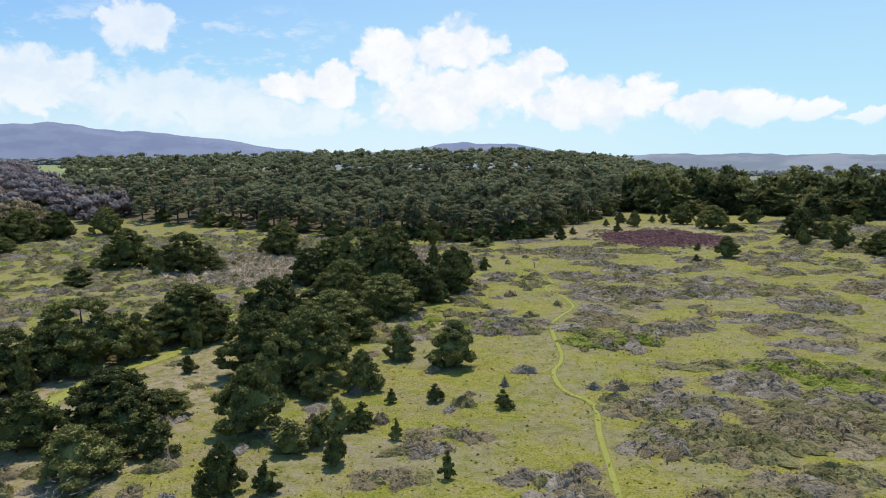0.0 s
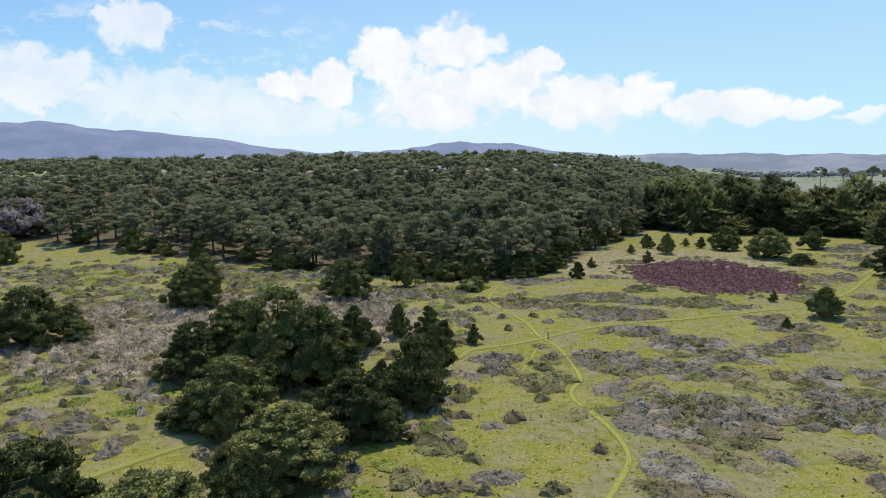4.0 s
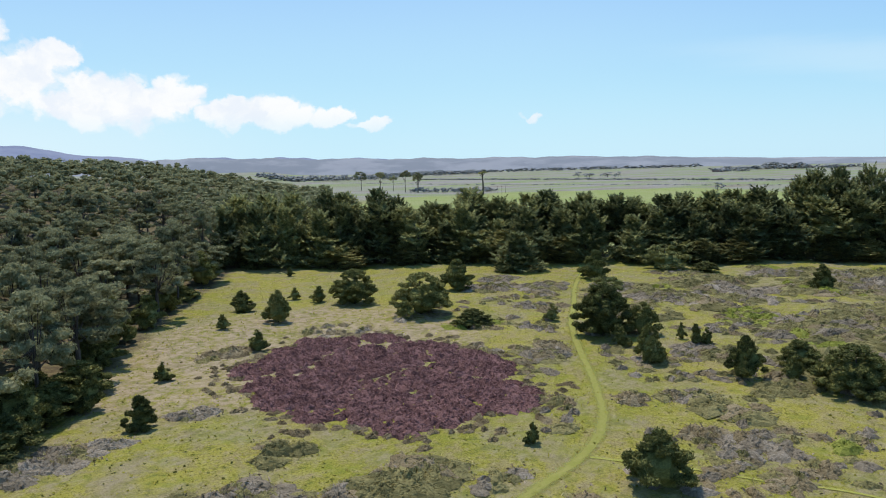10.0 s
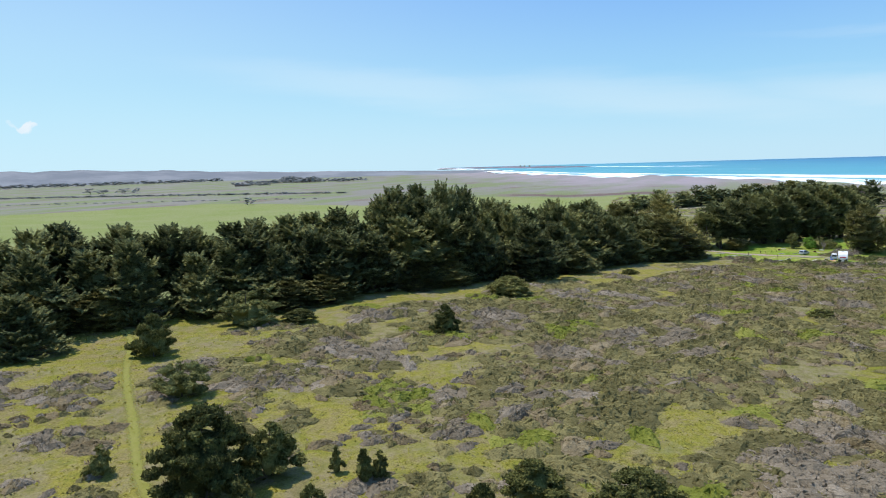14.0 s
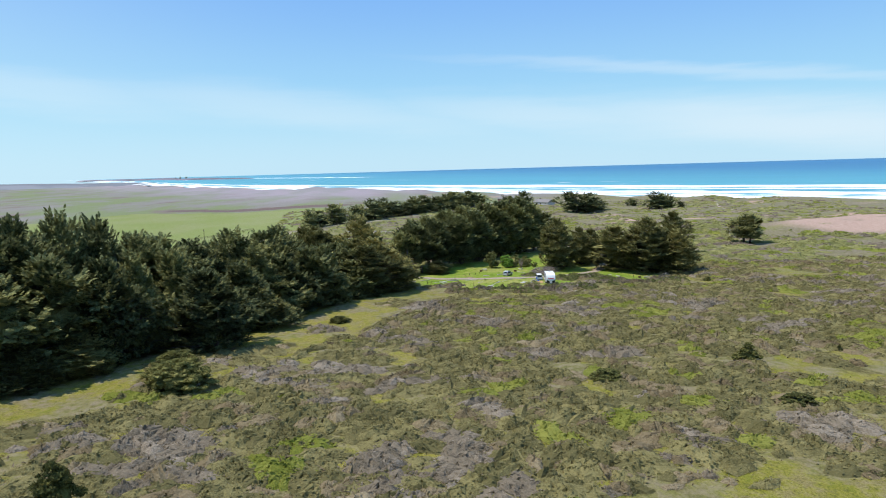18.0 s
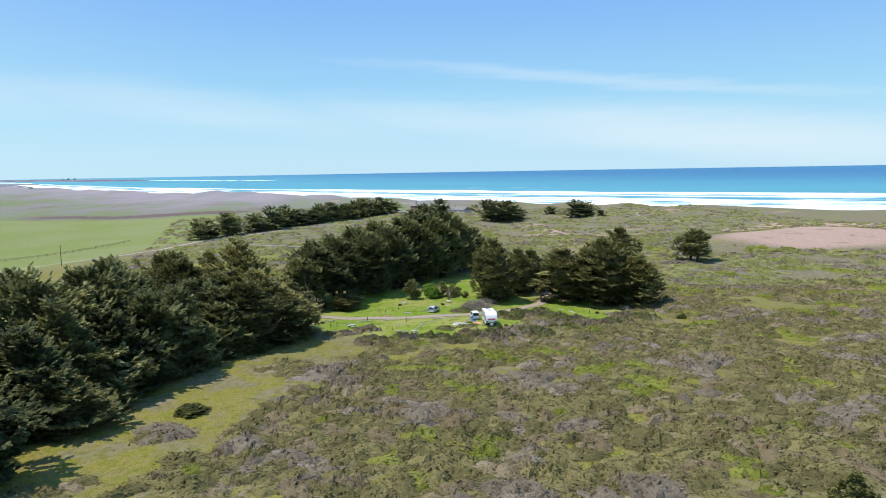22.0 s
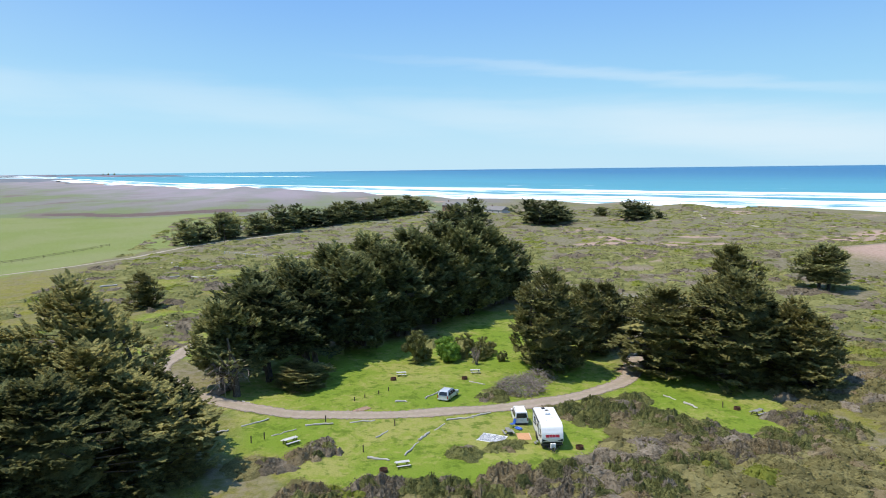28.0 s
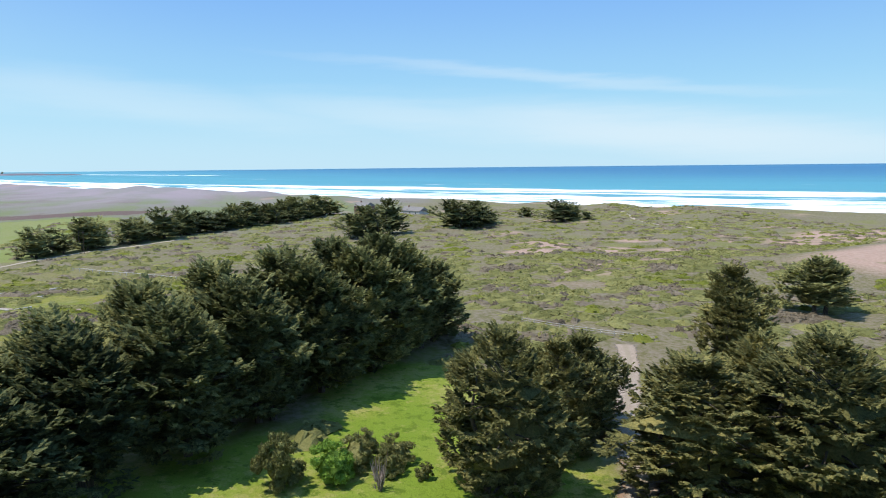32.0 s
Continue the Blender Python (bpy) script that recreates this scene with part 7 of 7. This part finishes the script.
# ---- far plain: trees, poles, house ----
for x, y, h, r_ in ((468, 919, 24, 9), (482, 895, 24, 8), (498, 890, 20, 6), (474, 825, 26, 9), (486, 815, 24, 8), (492, 826, 20, 7), (727, 580, 8, 9), (1152, 1189, 11, 14), (1148, 1155, 9, 16), (1153, 1110, 10, 18), (1150, 1080, 11, 9)):
    nursery.plant("far_tree" if h < 12 else "plain_pine", "plain_tree", x, y, h, r_, "solitary tall tree on the far coastal plain", "tree", "trees on the far plain", rng=rnd)


def hedge(name, label, xa, ya, xb, yb, count, h, wide, seed):
    rr_ = np.random.default_rng(seed)
    out = []
    for k in range(count):
        u = (k + rr_.uniform()) / count
        x, y = xa + (xb - xa) * u + rr_.normal() * wide * 0.3, ya + (yb - ya) * u + rr_.normal() * wide * 0.3
        v, f, nv_ = tv[k % 4]
        s = wide / 9 * rr_.uniform(0.7, 1.3)
        out.append((np.stack([v[:, 0] * s + x, v[:, 1] * s + y, (v[:, 2] - 6.0) * h / 6.0 * rr_.uniform(0.7, 1.15) + ground_z(x, y)], -1), f, nv_))
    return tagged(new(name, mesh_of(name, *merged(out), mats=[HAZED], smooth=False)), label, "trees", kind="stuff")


# far belts and hedges wear leaf colours with the haze mixed in
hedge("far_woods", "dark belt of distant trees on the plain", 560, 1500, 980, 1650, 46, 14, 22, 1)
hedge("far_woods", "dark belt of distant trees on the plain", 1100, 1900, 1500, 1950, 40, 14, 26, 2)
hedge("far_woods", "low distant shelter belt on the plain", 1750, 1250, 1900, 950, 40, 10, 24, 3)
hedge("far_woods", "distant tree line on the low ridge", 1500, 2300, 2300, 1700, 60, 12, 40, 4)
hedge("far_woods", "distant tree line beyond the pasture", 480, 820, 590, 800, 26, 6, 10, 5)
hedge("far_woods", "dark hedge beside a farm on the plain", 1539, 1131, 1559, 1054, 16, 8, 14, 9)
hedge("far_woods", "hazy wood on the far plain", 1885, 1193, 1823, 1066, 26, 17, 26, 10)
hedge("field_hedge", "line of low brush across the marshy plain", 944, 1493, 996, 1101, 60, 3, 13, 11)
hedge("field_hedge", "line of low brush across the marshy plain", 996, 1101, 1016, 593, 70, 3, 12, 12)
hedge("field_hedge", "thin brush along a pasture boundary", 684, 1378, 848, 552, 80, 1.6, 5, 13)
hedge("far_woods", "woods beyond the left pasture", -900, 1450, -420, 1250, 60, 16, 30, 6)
hedge("bare_thicket", "bare grey-brown thicket beside the forest", -190, 300, -120, 215, 60, 7, 9, 7).data.materials[0] = BROWN
hedge("bare_thicket", "bare grey-brown thicket beside the forest", -200, 262, -135, 225, 50, 6, 9, 8).data.materials[0] = BROWN
for k, (xa, ya, xb, yb, cnt) in enumerate(((-205, 345, -118, 252, 70), (-270, 430, -190, 330, 70), (-350, 590, -260, 430, 70), (-235, 330, -165, 262, 60))):
    hedge("bare_thicket", "bare purple-grey thicket of leafless trees beside the forest", xa, ya, xb, yb, cnt, 9, 12, 20 + k).data.materials[0] = THICKET
for x, y, h, r_ in ((-122, 205, 9.5, 6.5), (-130, 200, 8.5, 6.0), (-138, 212, 9, 6.5), (-112, 180, 4, 3.5), (-116, 214, 8.5, 5.5), (-105, 222, 8.5, 5)):
    nursery.plant("thicket", "pine_tree", x, y, h, r_, "broad bushy dark green pine, leafy to the ground", "pine tree", "pines in the meadow", rng=rnd)


def utility_pole(x, y, h=9.0):
    ob = tagged(new("utility_pole"), "tall brown wooden utility pole beside the field road", "pole", "utility poles")
    part("shaft", disc_bm(0.16, h + 0.5, "Z", (0, 0, h / 2 - 0.25), 8, None, 0.10), ob, mat=POSTWOOD)
    part("crossarm", box_bm((2.2, 0.12, 0.14), (0, 0.14, h - 0.7), 0.02), ob, mat=POSTWOOD)
    for k in (-0.95, 0.0, 0.95):
        part("insulator", disc_bm(0.06, 0.2, "Z", (k, 0.14, h - 0.53), 8), ob, mat=STEEL)
    return stand(ob, x, y, 0.6)


pole0 = utility_pole(461, 218)
for x, y in ((556, 150), (540, 735), (552, 742), (566, 752)):
    copy_thing(pole0, pose(x, y, ground_z(x, y), 0, 0, 35))


def house(x, y, turn, size, label, wall):
    lx, ly, hz = size
    ob = tagged(new("house"), label, "house", "houses by the shore")
    part("wall", box_bm((lx, ly, hz + 0.6), (0, 0, hz / 2 - 0.3)), ob, mat=wall)
    roof = bmesh.new()
    o = 0.5
    vs = [roof.verts.new(q) for q in ((-lx / 2 - o, -ly / 2 - o, hz), (lx / 2 + o, -ly / 2 - o, hz), (lx / 2 + o, ly / 2 + o, hz), (-lx / 2 - o, ly / 2 + o, hz), (-lx / 2 - o, 0, hz + ly * 0.32), (lx / 2 + o, 0, hz + ly * 0.32))]
    for f in ((0, 1, 5, 4), (2, 3, 4, 5), (0, 4, 3), (1, 2, 5), (3, 2, 1, 0)):
        roof.faces.new([vs[i] for i in f])
    rf = part("roof", roof, ob, mat=ROOFING)
    part("chimney", box_bm((0.8, 0.8, 1.8), (lx * 0.25, 0.3, hz + ly * 0.32), 0.02), rf, mat=SIDING)
    for s in (-1, 1):
        for u in (-0.3, 0.0, 0.3):
            w = part("window", box_bm((1.3, 0.08, 1.3), (lx * u, s * (ly / 2 + 0.03), hz * 0.55), 0.02), ob, mat=WHITE_PAINT)
            part("pane", box_bm((1.1, 0.04, 1.1), (lx * u, s * (ly / 2 + 0.07), hz * 0.55)), w, mat=GLASS)
    part("door", box_bm((1.0, 0.07, 2.1), (lx * 0.15, -ly / 2 - 0.03, 1.05), 0.01), ob, mat=WHITE_PAINT)
    return stand(ob, x, y, turn)


house(745, -12, 0.5, (12, 9, 6.0), "brown two-storey shore house with a grey roof", SIDING)
house(752, -52, 0.4, (22, 9, 3.2), "long low house with a grey roof near the beach", PLANK)
house(1560, 1120, 0.3, (60, 16, 4.0), "long low farm building with a reddish roof on the plain", SIDING)

# bare snag on the plain
ob = tagged(new("tree_snag"), "tall bare snag with a flat ragged top on the plain", "dead tree")
part("trunk", mesh_of("trunk", *tube([(0, 0, -0.5), (0.4, 0, 9), (0.2, 0.3, 17), (0.6, 0.2, 24)], [1.1, 0.9, 0.7, 0.35], 8)), ob, mat=BARK)
for k, (z, dx, dy) in enumerate(((23, -5, 2), (23.5, 4, -2), (22, -3, -3), (20, 3.5, 2), (21, -6, 0.5), (15, 2.5, 1))):
    part("limb", mesh_of("limb", *tube([(0.4, 0.2, z - 2.5), (dx * 0.5, dy * 0.5, z - 0.6), (dx, dy, z + 0.4)], [0.4, 0.28, 0.1], 6)), ob, mat=BARK)
v, f, nv_ = clumped(np.array([(-3.0, 1, 23.2), (2.5, -1, 23.6), (-5, 0.5, 22.4), (0.5, 0, 24.2)]), np.array([2.2, 1.8, 1.4, 1.6]), 260, 1.3, 0.8, np.random.default_rng(3), squash=0.35)
part("sprays", mesh_of("sprays", v, f, nv_), ob, mat=CYPRESS)
stand(ob, 512, 727, 0.4)
